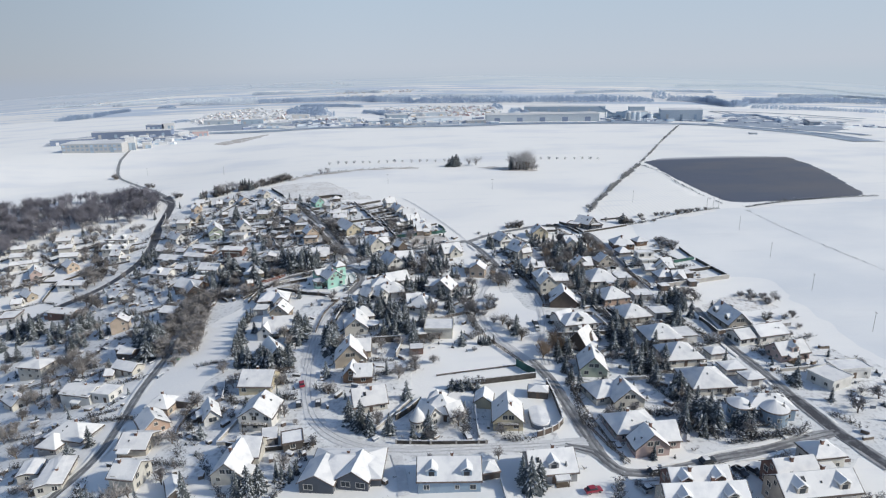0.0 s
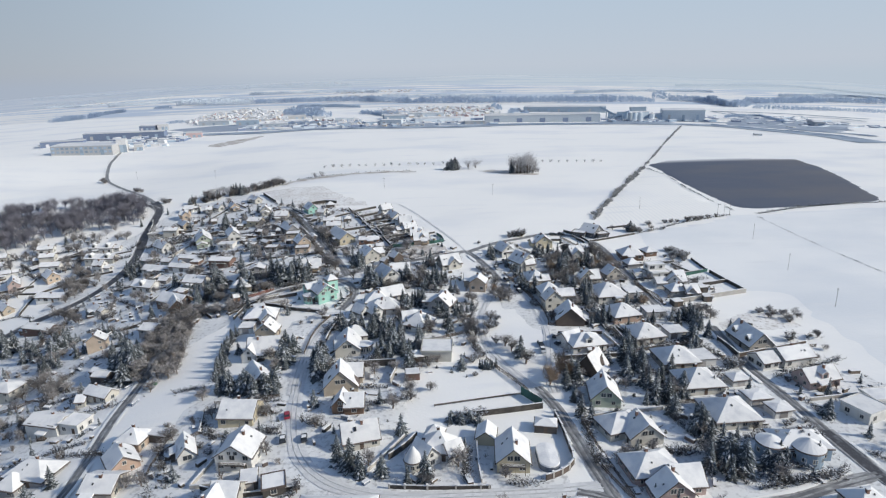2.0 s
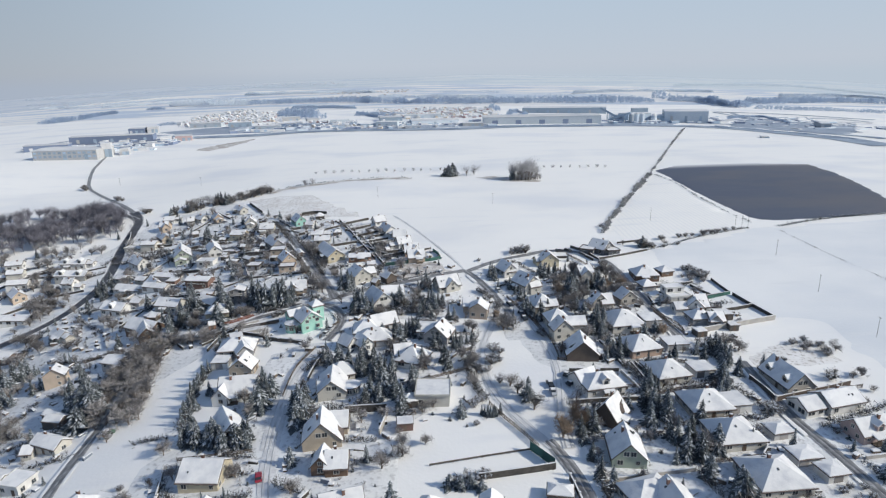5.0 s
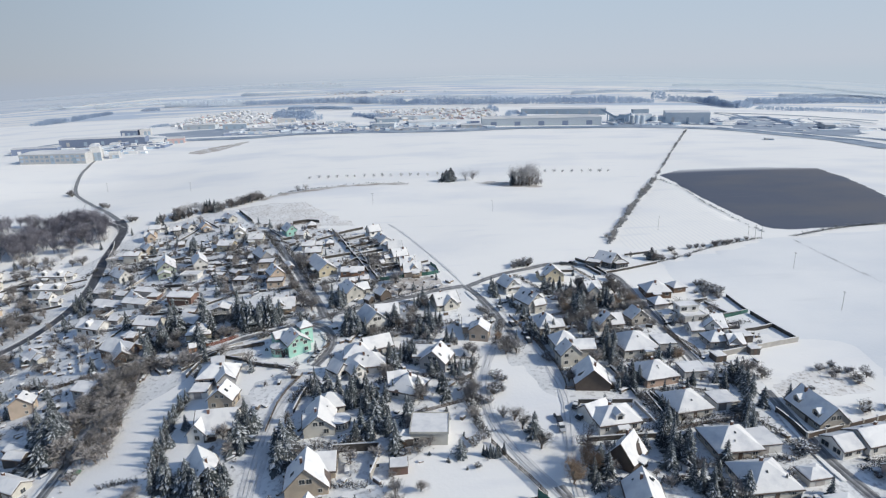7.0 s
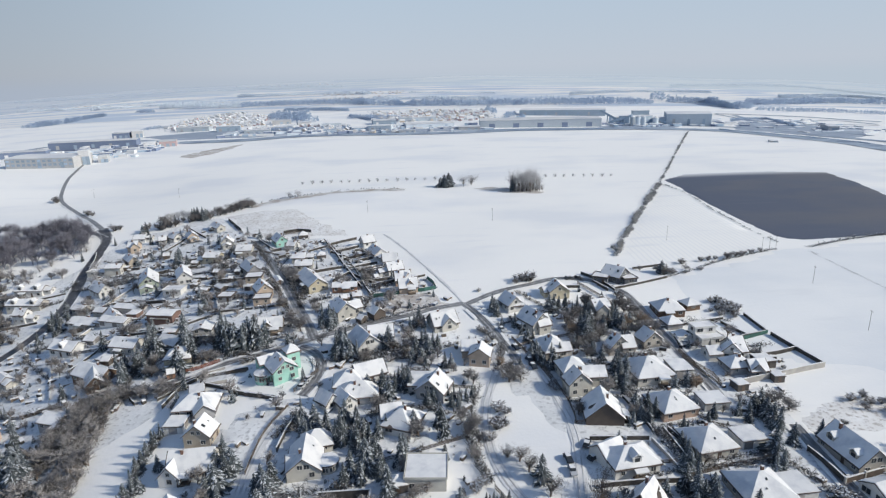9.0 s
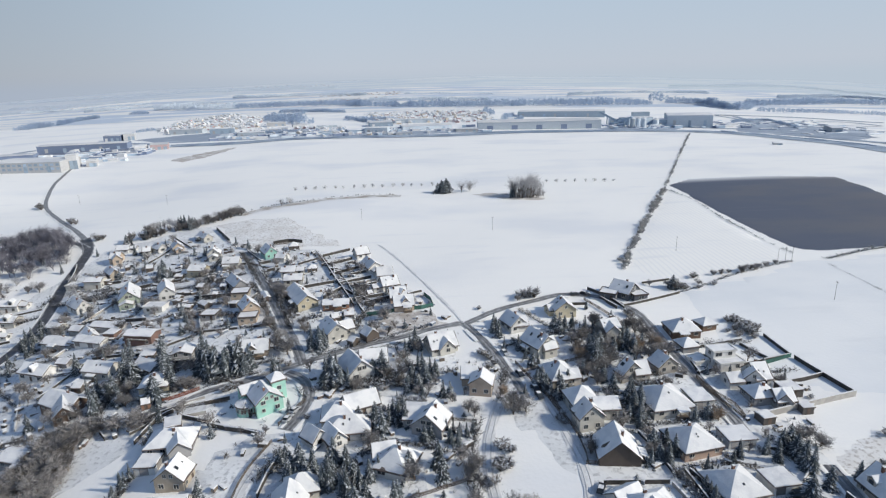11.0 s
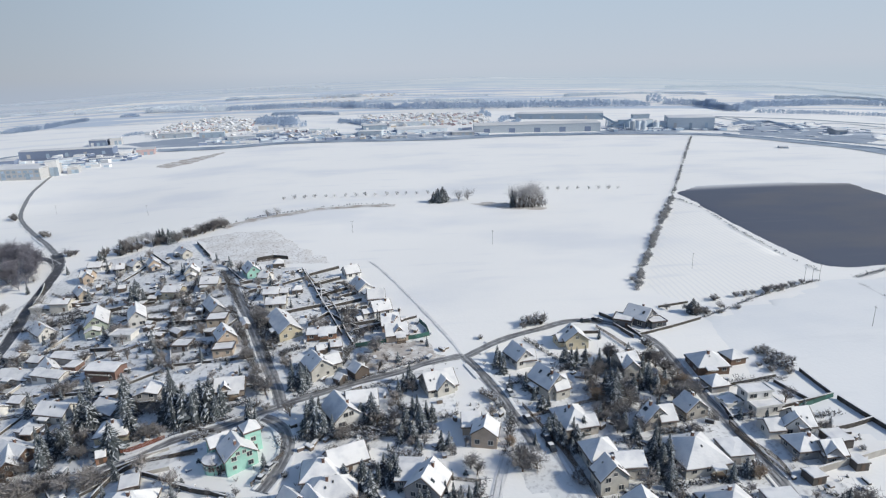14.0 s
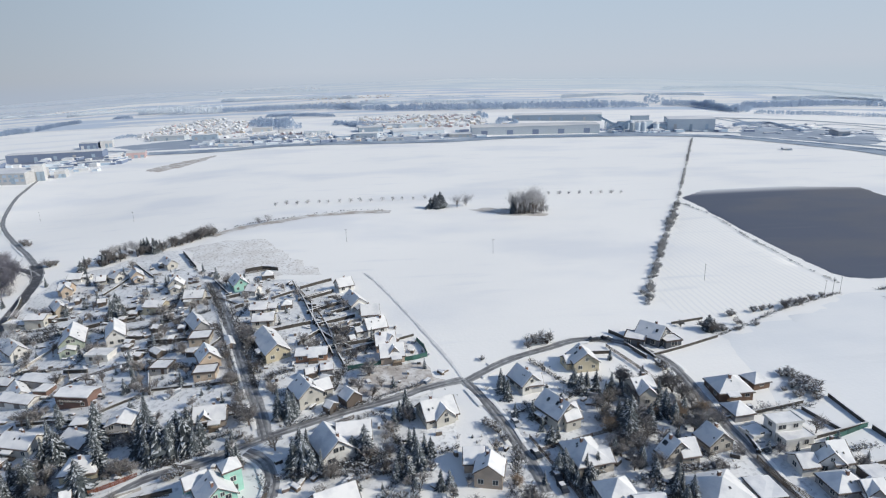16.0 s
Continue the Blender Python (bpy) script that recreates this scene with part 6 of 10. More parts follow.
barrier("hedge", 1.8, [(-99.3, 436.7), (-91.1, 418.8), (-83.5, 401.7), (-75.4, 382.2)])
barrier("hedge", 2.0, [(-64.2, 367.9), (-57.2, 348.5), (-50.1, 328.7)])
barrier("hedge", 1.6, [(-23.6, 344.9), (-17.5, 346.7), (-11.4, 349.1)])
barrier("wall", 1.6, [(-53.1, 421.8), (-45.1, 400.3), (-38.7, 381.3), (-32.8, 365.3), (-25.7, 345.2)])
barrier("wall", 1.4, [(-98.4, 360.7), (-88.3, 334.9)])
barrier("wall", 1.2, [(-132.2, 406.5), (-122.9, 406.0)])
barrier("wall", 1.4, [(-152.4, 368.1), (-133.9, 363.4)])
barrier("hedge", 1.4, [(-168.7, 458.3), (-153.7, 451.6), (-140.2, 451.1)])
barrier("wall", 1.2, [(-61.0, 406.4), (-51.8, 412.8)])
barrier("hedge", 1.5, [(-34.2, 284.1), (-23.7, 285.1), (-11.7, 288.6), (-2.3, 290.8)])

snow_banks()

# ---- fields ----
patch("ploughed_field", [(208, 578), (236, 602), (299, 602), (357, 590), (352, 545), (330, 480), (304, 402), (252, 392), (208, 389), (199, 400), (200, 460)], PLOUGH,
      "dark ploughed field bare of snow", "field", 6.0, 0.2, 0.8)
patch("thin_snow_field", [(112, 300), (118, 345), (150, 357), (186, 373), (250, 384), (420, 395), (560, 300), (460, 110), (160, 100), (154, 190), (156, 264), (125, 270)], DULL_SNOW,
      "duller blue-grey snow on the open field beside the village", "field", 8.0, 0.1, 3.0)
patch("drilled_field", [(104, 374), (133, 429), (176, 512), (199, 556), (199, 514), (194, 468), (192, 410), (191, 388), (186, 379), (150, 364), (118, 352)], STUBBLE,
      "snow-covered corner field with faint drill rows", "field", 8.0, 0.1)


patch("scrub_field", [(-135, 500), (-111, 509), (-87, 508), (-59, 463), (-39, 434), (-67, 438), (-100, 446)], SCRUB, "snowy fallow strip with dry weeds poking through", "field", 5.0, 0.15, 2.2)
patch("scrub_plot", [(-17, 339), (6, 337), (14, 324), (-6, 315), (-16, 317)], WEEDS, "unbuilt plot with brown weeds through the snow", "field", 4.0, 0.15, 1.6)
patch("dry_grass", [(46, 561), (58, 566), (72, 563), (100, 543), (96, 536), (74, 537), (60, 549)], WEEDS, "snowy scrub with dry grass beside the copse", "field", 4.0, 0.15, 3.0)
patch("spoil_strip", [(-302, 846), (-291, 886), (-246, 985), (-257, 875), (-277, 831)], BANK, "brown strip of bare earth beside the trading hall", "field", 12.0, 0.2, 3.0)
patch("scrub_bank", [(112, 228), (116, 240), (130, 247), (145, 246), (147, 232), (136, 229)], SCRUB, "weedy bank behind the gardens", "field", 4.0, 0.15, 1.8)

for outline in ([(-215, 300), (-185, 225), (-122, 215), (-84, 272), (-60, 285), (8, 272), (16, 300), (6, 345), (-40, 425), (-100, 445), (-140, 505), (-195, 470), (-225, 385)],
                [(-62, 262), (-66, 225), (-85, 195), (-88, 140), (60, 135), (38, 150), (22, 172), (-6, 170), (-8, 205), (8, 210), (6, 250), (-6, 268)],
                [(42, 185), (62, 140), (150, 122), (160, 180), (112, 225), (114, 250), (95, 315), (24, 308), (30, 262), (43, 225)],
                [(-180, 205), (-140, 140), (-112, 140), (-112, 165), (-118, 205)]):
    patch("garden_ground", outline, GARDEN, "trampled snow of the gardens with grass showing through", "ground", 8.0, 0.06, 2.0)

# ---- buildings ----
build("house", "cream", "cream two-storey house with a snowy hipped roof", (-172.4, 240.6, 11.5, 9, -12, 5.2, 1.6, "h"))
build("house", "white", "long white house with large windows under a snowy low roof", (-130.2, 201.6, 12.6, 8, -14, 4.4, 1.6, "g"), (-120, 199.4, 7.2, 7, -14, 2.9, 0, "f"))
build("house", "cream", "small cream cottage with a snow-laden roof", (-121.2, 218.1, 10.4, 6, -22, 2.7, 1.8, "g"), (-127.5, 216.8, 3.3, 5.2, 4, 2.3, 1.4, "g"))
build("shed", "wood", "grey wooden garden shed with a snowy roof", (-130.3, 236.9, 10.3, 4.3, -23, 2.2, 0.9, "g"))
build("house", "grey", "broad grey bungalow under a deep white hipped roof", (-117.6, 173.6, 13.6, 9.5, -14, 2.7, 3.0, "h"), (-121.4, 169.6, 7, 7.5, -14, 2.6, 2.6, "h"))
build("house", "cream", "low extended house with a flat-pitched snowy roof", (-109.8, 150.7, 12.9, 6.9, -78, 2.7, 0.7, "g"), (-120.6, 155.8, 6.8, 5.2, -77, 2.5, 0.7, "g"))
build("house", "beige", "beige bungalow with a single broad snowy roof slope", (-89.9, 160.3, 8.8, 9.2, -4, 2.7, 2.2, "g"))
build("house", "cream", "cream two-storey house with a snowy gabled roof", (-84, 142.8, 7.2, 8.2, -10, 4.5, 2.6, "g"))
build("house", "salmon", "salmon gabled house with a smooth snowy roof", (-90.2, 170.4, 9, 8, -52, 2.7, 3.1, "g"))
build("house", "peach", "snow-covered house with a chimney beside the track", (-91.2, 181, 8, 7.4, -12, 3.3, 2.6, "h"))
build("house", "white", "narrow white outbuilding with a steep snowy roof", (-72, 171.8, 8.6, 5, -66, 2.2, 2.8, "g"))
build("house", "cream", "cream gabled house with a wide snowy roof and cross wing", (-55.1, 142.2, 11.6, 8.6, 85, 2.7, 3.7, "g"), (-52.4, 148.7, 6.9, 8.6, -4, 2.7, 3.2, "g"))
build("shed", "wood", "small garden cabin with a snowy roof", (-69, 135.4, 7.6, 4.3, -62, 2, 1.3, "g"))
build("shed", "wood", "dark wooden lean-to shed beside the yard", (-84.6, 182.5, 7.9, 4, -16, 2.2, 0, "f"))
build("house", "cream", "pale cottage half hidden by trees with a snowy roof", (-164.3, 213.2, 9.5, 6, -37, 2.7, 2.2, "g"))
build("house", "yellow", "cream house with a broad white roof and roof windows", (-60.6, 188.3, 11, 10.3, -5, 3.1, 3.3, "g"))
build("house", "white", "white gabled house with timber balconies under a snowy roof", (-54.1, 165.9, 10.1, 10.3, 84, 4.5, 3.5, "g"))
build("garage", "wood", "low garage with a flat snowy roof", (-48.7, 154.8, 4.4, 6, 13, 2.3, 0, "f"))
build("house", "wood", "low garden room with a flat snowy roof", (-41.4, 151.7, 5.6, 6, 15, 2.3, 0, "f"))
build("house", "slate", "large modern house with a fanned white roof and dark walls", (-23.4, 137.2, 18.8, 12.5, -3, 2.7, 2.2, "h"), (-30, 134, 9, 9, 80, 2.8, 2.4, "g"), (-20.5, 134, 9, 8, 78, 2.9, 2.6, "g"))
build("house", "cream", "cream house under a smooth steep snowy roof", (-21.1, 170.7, 10.3, 9.5, 14, 2.7, 3.5, "g"))
build("house", "tan", "tall timber-gabled house with a steep snowy roof and side wing", (-30.5, 201.5, 9.5, 11.2, -84, 2.7, 5.7, "g"), (-27, 207.2, 7, 7.7, 0, 2.7, 3, "g"))
build("house", "brown", "snow-buried cottage with a small gable", (-24.4, 188.1, 6, 7.7, 1, 2.7, 2.8, "g"), (-28.5, 188.3, 6.2, 5.2, 87, 2.7, 3, "g"))
build("house", "white", "white house with a broad snowy roof and brown garage door", (-63.8, 232.4, 12.5, 9.5, 4, 3.0, 3.8, "g"), (-68.4, 229.4, 6.5, 6, 84, 2.8, 3.2, "g"))
build("house", "white", "white house with a steep snowy roof and roof windows", (-60.6, 208.6, 11.8, 8.6, -61, 2.7, 4.4, "g"))
gabled = build("house", "white", "irregular white house with a round turret under snow", (1.9, 162.4, 8.2, 7.6, -14, 2.9, 3.8, "h"), (-2.2, 158.6, 6.5, 6, -52, 2.7, 3.4, "g"), (5.4, 160.2, 5, 5, 30, 2.6, 2.4, "g"), (0.6, 168.2, 5, 5, -14, 2.6, 2.4, "p"))
turret(gabled, -5.2, 156.2, 2.3, 2.8, 3.8, "white")
build("house", "bluegrey", "long grey-blue house with a dormer in its snowy roof", (3.2, 131.2, 15.6, 9.5, -2, 3.6, 3.2, "g"))
build("house", "yellow", "yellow chalet with timber balcony and a snowy gabled roof", (21.5, 157.1, 10.4, 8.6, 85, 3.1, 3.9, "g"))
build("garage", "yellow", "small yellow garage with a snowy gabled roof", (15.4, 167.4, 6, 5.2, 80, 2.3, 2.0, "g"))
build("pavilion", "wood", "open garden pavilion with a thick snowy roof", (33.2, 171.2, 6.4, 4.6, -12, 2.2, 1.0, "h"))
build("house", "grey", "pale grey house with a wide dormer in its snowy roof", (29.2, 132.7, 11.9, 9.5, 5, 3.1, 3.5, "g"))
build("shed", "wood", "little hut with a snowy pyramid roof", (13.6, 132.9, 4.5, 4.5, 12, 2, 1.6, "p"))
build("house", "green", "pale green gabled house with roof windows in the snow", (54.5, 186.2, 10.9, 9, 82, 2.7, 4.4, "g"))
build("house", "cream", "cream gabled house with a hipped snowy wing", (59.2, 165.2, 8.2, 9.5, -85, 2.7, 3.9, "g"), (54.4, 169.2, 11.8, 9, 16, 2.7, 2.8, "h"))
build("house", "pink", "pink gabled house with a white-framed gable window and wings", (57.8, 140.4, 5.9, 9.5, -85, 2.7, 4, "g"), (62.8, 144.9, 7.7, 8.6, 3, 2.7, 3.2, "g"), (56.4, 150.2, 13.1, 10, 8, 2.7, 3, "h"))
build("house", "cream", "cream bungalow with a broad hipped roof under snow", (88, 173.4, 13.7, 12.9, 3, 2.7, 3.6, "h"))
build("house", "cream", "cream bungalow with a white hipped roof", (86.7, 191.6, 12.9, 12, 4, 2.7, 3.6, "h"))
build("house", "beige", "beige bungalow with a white hipped roof", (85.7, 207.2, 12.8, 11.6, 4, 2.7, 3.6, "h"))
build("garage", "white", "white garage with a low hipped snowy roof", (100.3, 192.4, 6, 5, 8, 2.3, 1.0, "h"))
build("garage", "white", "white garage with a thick snowy roof", (100.5, 181, 6.6, 5.4, 6, 2.4, 0.6, "h"))
build("garage", "white", "white garage with dark doors and a snowy roof", (103.6, 174.2, 5.6, 5.2, 8, 2.4, 0.5, "h"))
villa = build("house", "bluegrey", "pale blue villa with corner turrets and a snow-dusted roof", (98.5, 156.2, 13.5, 8.5, -4, 4, 2.4, "h"), (94, 155, 6, 6, -4, 3.6, 1.2, "h"))
turret(villa, 90.4, 155.2, 3.5, 4.2, 1.7, "bluegrey")
turret(villa, 98.6, 151.9, 3.9, 4.5, 2.3, "bluegrey")
for k in range(9):
    vine = new("creeper", BUSHES[k % 3][1])
    vine.parent = villa
    u, v = -5 + 1.35 * k, (1.6, -0.6, 2.6)[k % 3]
    vine.matrix_basis = pose(u, v, 4.4 + 2.2 * (1 - abs(v) / 4.25) * (1 - max(0.0, abs(u) - 2.5) / 4.5), 0, 0, 70 * k) @ Matrix.Diagonal((1.5, 1.5, 0.8, 1))
    tagged(vine, "dark bare creeper sprawling over the roof")
build("house", "beige", "beige gabled house with a long dark dormer and snowy roof", (118.3, 219.1, 14.5, 9.2, -84, 2.7, 4.4, "g"))
build("house", "white", "long low white house with a snowy roof", (125.8, 205.5, 12.3, 8.6, 12, 3.1, 2.5, "g"), (115.2, 203.6, 6.6, 7.7, 13, 2.7, 2.1, "g"))
build("house", "pink", "salmon cottage with dormers in a snowy roof", (125.5, 190.9, 11.7, 7.7, 12, 2.7, 3, "g"))
build("house", "white", "unfinished white flat-roofed house with square columns", (128.3, 172, 8.7, 9, -68, 3.1, 0, "f"), (138.2, 177.4, 11, 6.5, 4, 3.0, 0, "f"))
build("house", "brick", "terraced house with dormers in its snowy roof", (62.7, 121.9, 14.4, 7.7, 2, 5, 3, "g"))
build("house", "beige", "beige terraced house with gabled dormers and snowy roof", (61.5, 115.8, 19.2, 7.7, 1, 5, 3.2, "g"))
build("house", "cream", "cream terraced house with a hipped snowy roof", (100.2, 132.6, 8.4, 6.8, 6, 4.2, 2.2, "h"))
build("house", "brick", "brick-red terraced house under a snowy roof", (87.3, 124.3, 10.6, 7.7, 6, 5, 3, "g"))
build("house", "beige", "beige terraced house with gabled dormers under snow", (88.9, 118.5, 18.9, 8.2, 5, 5, 3.2, "g"))
build("house", "peach", "peach two-storey house with a snowy gabled roof", (-148.4, 267.3, 5.4, 7.7, -77, 5, 2.8, "g"))
build("house", "brick", "long brick house under a low snowy roof", (-197.7, 304.9, 15.8, 7.2, -15, 3.2, 1.3, "g"), (-207.3, 307.5, 4.2, 4.5, -15, 2.2, 1, "g"))
build("house", "grey", "grey low-pitched bungalow with a snowy roof", (-122.9, 269.1, 11.7, 7.7, -18, 2.7, 1.4, "g"))
build("house", "cream", "small cream cottage with a snowy roof", (-173.9, 314.7, 10, 6.4, -37, 2.4, 2.5, "g"), (-168.3, 310.6, 4.2, 4, -37, 2.2, 1, "g"))
build("house", "white", "white house with a wide dormer in its snowy roof", (-154.0, 330, 12.9, 8, -19, 3.2, 2.6, "g"))
build("house", "brown", "brown timber-gabled house with a conservatory", (-125, 297.9, 15.8, 9.5, -28, 2.7, 3.2, "g"), (-122.7, 292.6, 10.9, 6.9, -61, 2.7, 3, "g"))
build("house", "cream", "cream house with a patchy snowy roof", (-121.3, 317.3, 11.5, 8, -14, 3.3, 2.5, "g"))
build("house", "yellow", "yellow hip-roofed house between snowy spruces", (-91.4, 296.4, 9.6, 8.2, 7, 4, 2.8, "h"))
build("shed", "orange", "little orange-walled shed with a snowy roof", (-91.6, 287.1, 2.9, 4.3, 23, 2.2, 1.1, "g"))
build("garage", "wood", "dark open carport with a flat snowy roof", (-76.7, 272.3, 4.9, 6, 19, 2.2, 0, "f"))
build("house", "grey", "grey house with a hipped snowy roof and front gable", (-73.4, 263.5, 13.5, 9.5, 4, 2.7, 3.2, "h"), (-70.4, 260.2, 8.5, 6, -66, 2.7, 2.6, "g"))
build("house", "tan", "tan two-storey gabled house with a snowy roof", (-66.4, 246.3, 7.1, 8.2, 85, 3.6, 3.5, "g"))
build("garage", "white", "white garage with a flat snowy roof", (-77.1, 254.4, 6, 6.5, -1, 2.3, 0, "f"))
mint = build("house", "mint", "mint-green house with a tower and snowy roofs", (-48.2, 277.4, 8.4, 8.8, -58, 4.4, 3.4, "g"), (-45.6, 283.0, 4.6, 4.6, -58, 7.2, 2, "p"), (-54.8, 282.3, 6, 5.6, 32, 4.4, 1.6, "g"))
turret(mint, -54.2, 276.2, 3.3, 3.0, 0.9, "mint", "m")
build("house", "white", "white villa with a wide hipped snowy roof", (-23.1, 267.4, 10.5, 9, 4, 2.8, 3.4, "h"), (-16.9, 272.0, 10.5, 7.6, 24, 2.8, 3.2, "g"))
build("house", "white", "white house with a cross gable and snowy roof", (-19.6, 260.6, 13, 8.6, 4, 2.7, 3.2, "h"), (-23.6, 256.4, 7, 5.6, -56, 2.6, 2.9, "g"), (-29.4, 257.6, 6, 5.4, -44, 2.5, 2.7, "g"))
build("house", "white", "white house with an arched dormer in a snowy roof", (-4.4, 243.4, 10.5, 9.6, 66, 2.7, 4.1, "h"), (-8.2, 247.2, 6.5, 6, 10, 2.7, 2.9, "g"))
piled = build("house", "cream", "snow-piled house with many small gables", (-31.4, 228.6, 12, 9.2, -85, 2.8, 3.8, "g"), (-29.6, 237, 8.5, 7.5, 14, 2.7, 3.0, "h"), (-33.6, 227.2, 5, 5, 5, 2.7, 2.4, "g"))
turret(piled, -25.1, 227.1, 3.0, 2.5, 0.45, "cream", "m")
build("house", "cream", "cream flat-roofed house with a low pale parapet", (2.4, 219.7, 10.7, 10, -4, 3.6, 0, "f"))
build("shed", "wood", "small hexagonal summer house with a snowy roof", (-5.5, 216.9, 5, 5, 12, 2.3, 1.4, "p"))
build("shed", "brick", "open wood store with a snowy roof", (-6.4, 204.8, 4.8, 4, 3, 2.2, 0, "f"))
build("house", "grey", "grey gabled house with a low snow-covered wing", (5.5, 259.7, 8.8, 9.5, 68, 3.1, 3.9, "g"), (0.9, 264.9, 7, 9.5, -6, 2.7, 1.4, "g"))
build("house", "peach", "peach gabled house with a lower snowy wing", (22.6, 277.4, 6.6, 7.3, 76, 4, 2.6, "g"), (19.1, 283.6, 5.3, 6.9, -4, 2.7, 2.5, "g"))
build("house", "cream", "cream house with a front gable and large snowy roof", (10.2, 305.1, 10.2, 8.8, 20, 2.4, 3.7, "g"), (11.9, 302.7, 4.7, 6, -69, 2.4, 3, "g"))
build("house", "white", "white house with big snowy roof slopes and a front gable", (-20.2, 292.8, 11.5, 9.2, -62, 3.0, 3.9, "g"), (-14.2, 297.2, 9.5, 8, 6, 2.9, 3.2, "g"))
build("house", "yellow", "pale yellow gabled house at the edge of the field", (61.4, 327.3, 7.9, 8.6, -86, 3.2, 3.2, "g"), (57.1, 328.1, 4.6, 5.2, 12, 2.3, 1.6, "g"))
build("house", "white", "white house with crossing snowy roofs beside the road", (39.4, 317.5, 8.8, 6.9, -68, 2.9, 3.2, "g"), (41.6, 316.1, 5.4, 5.2, 6, 2.7, 2.5, "g"))
build("house", "cream", "cream house with a cross gable and snowy roof", (46, 300.2, 10.5, 8.8, -62, 3.6, 3.7, "g"), (48.4, 297, 5, 6, 20, 3.6, 3, "g"))
build("house", "beige", "house with a pointed snowy roof and flat wing", (49.1, 281.8, 11.7, 9, -79, 2.7, 3.2, "h"), (52.9, 280.2, 4.8, 6.9, 5, 2.7, 1.4, "g"))
build("house", "cream", "cream house with red trim under a snowy roof", (74.3, 308.6, 6.9, 6.9, 13, 4, 2.5, "g"), (74.5, 305.4, 5.4, 5.2, -88, 4, 2.3, "g"))
build("house", "beige", "gabled house with crossing snowy roofs", (72.8, 279.9, 4.3, 8.2, -74, 2.7, 3.9, "g"), (76.2, 280.6, 4.8, 6.9, 6, 2.7, 3, "g"))
build("house", "beige", "low gabled house with a snowy roof among trees", (86, 284.2, 6.3, 7.7, -76, 2.7, 3, "g"))
build("house", "cream", "cream two-storey gabled house with back wings under snow", (52.2, 256.4, 5.7, 7.7, -80, 4.5, 3.5, "g"), (52.6, 266.1, 8.7, 9, 8, 3.6, 3.4, "h"), (58.8, 261.7, 7.5, 6.9, 1, 3.6, 2.1, "g"))
build("house", "cream", "cream bungalow with a high hipped snowy roof", (78.1, 264.7, 13.1, 14, 8, 2.7, 3.8, "h"))
build("garage", "white", "white garage with a flat snowy roof", (89.6, 265.2, 6.8, 8, 3, 2.4, 0, "f"))
build("house", "salmon", "salmon-walled bungalow with a white hipped roof", (78.5, 245, 11.8, 11.5, 12, 2.7, 3.4, "h"))
build("house", "cream", "cream bungalow with a white hipped roof", (81.4, 226.6, 11.7, 11.5, 10, 2.7, 3.4, "h"))
build("house", "darkwood", "dark timber house with a steep snowy gabled roof", (56.6, 243.2, 10.4, 11.2, 84, 2.3, 4.9, "g"))
build("house", "white", "white house with a flat dormer band in a snowy roof", (57.2, 220.2, 12.8, 9.5, 9, 3.1, 3, "h"), (52.6, 223.8, 7.8, 6.9, 27, 2.7, 2.6, "g"))
build("house", "darkwood", "brown steep-roofed house half hidden by trees", (55.4, 203.2, 8.4, 7.7, 49, 2.7, 4.9, "g"))
build("garage", "white", "white garage with a flat snowy roof", (92.1, 246.2, 8, 7, 3, 2.3, 0, "f"))
build("garage", "white", "garage with a low snowy roof", (93.8, 228, 7.4, 7, 6, 2.3, 0, "f"))
build("garage", "white", "garage with a low hipped snowy roof", (95, 207.3, 6.8, 8, 5, 2.5, 0, "f"))

build("house", "brown", "brown bungalow with a hipped snowy roof", (102.5, 307.9, 10.8, 9.5, 1, 2.7, 3.2, "h"))
build("house", "brown", "small outbuilding with a snowy pyramid roof", (113.3, 311.5, 6, 6, 12, 2.2, 1.8, "p"))
build("garage", "grey", "grey garage with a snowy hipped roof", (99.6, 296.7, 6.2, 6.5, 8, 2.2, 2, "h"))
build("house", "white", "white modern villa with stacked flat-roofed storeys", (107.3, 287.1, 8.2, 5, 6, 5, 0, "f"), (108.4, 283.5, 8.8, 5, 8, 2.6, 0, "f"), (99.8, 287.6, 5.8, 5, 15, 1.1, 0, "f"))
build("house", "white", "white gabled house with a garage wing", (113.6, 275, 5.2, 8.6, 5, 3.1, 3.7, "g"), (111.1, 272.6, 3.3, 6.9, 78, 3.1, 3.3, "g"), (105, 273.8, 4.6, 6, 3, 2.5, 1.8, "g"))
build("house", "grey", "grey house with glazed front gable and snowy hipped roofs", (109.8, 265.6, 8.6, 7.4, 5, 2.7, 2.6, "h"), (114.6, 262.6, 6, 6.4, 4, 2.7, 2.6, "g"), (114.4, 261.4, 4.5, 4.8, 78, 2.7, 2.5, "g"))
build("shed", "wood", "flat-roofed garden shed in the walled plot", (120.6, 268.1, 5.9, 6, 5, 2.2, 0, "f"))
build("shed", "wood", "little shed beside the concrete wall", (105.3, 254.5, 4.1, 4, 10, 2, 0, "f"))
build("shed", "wood", "grey tool shed with snow on its roof", (119.9, 258.5, 3.5, 4, 2, 2, 0, "f"))
build("house", "slate", "dark timber farmhouse with a blue-grey snowy roof", (91.9, 342.9, 9.3, 9.5, -47, 2.7, 3.5, "g"), (84.8, 341, 6.9, 7, -29, 2.5, 0, "f"), (96.6, 338.3, 6.1, 5, 10, 2.3, 0, "f"))
build("house", "peach", "peach gabled house with small windows", (-178.2, 452.9, 6, 6.4, -2, 3.2, 2.8, "g"), (-177.7, 451.5, 7.2, 4.8, -60, 3.2, 2.5, "g"))
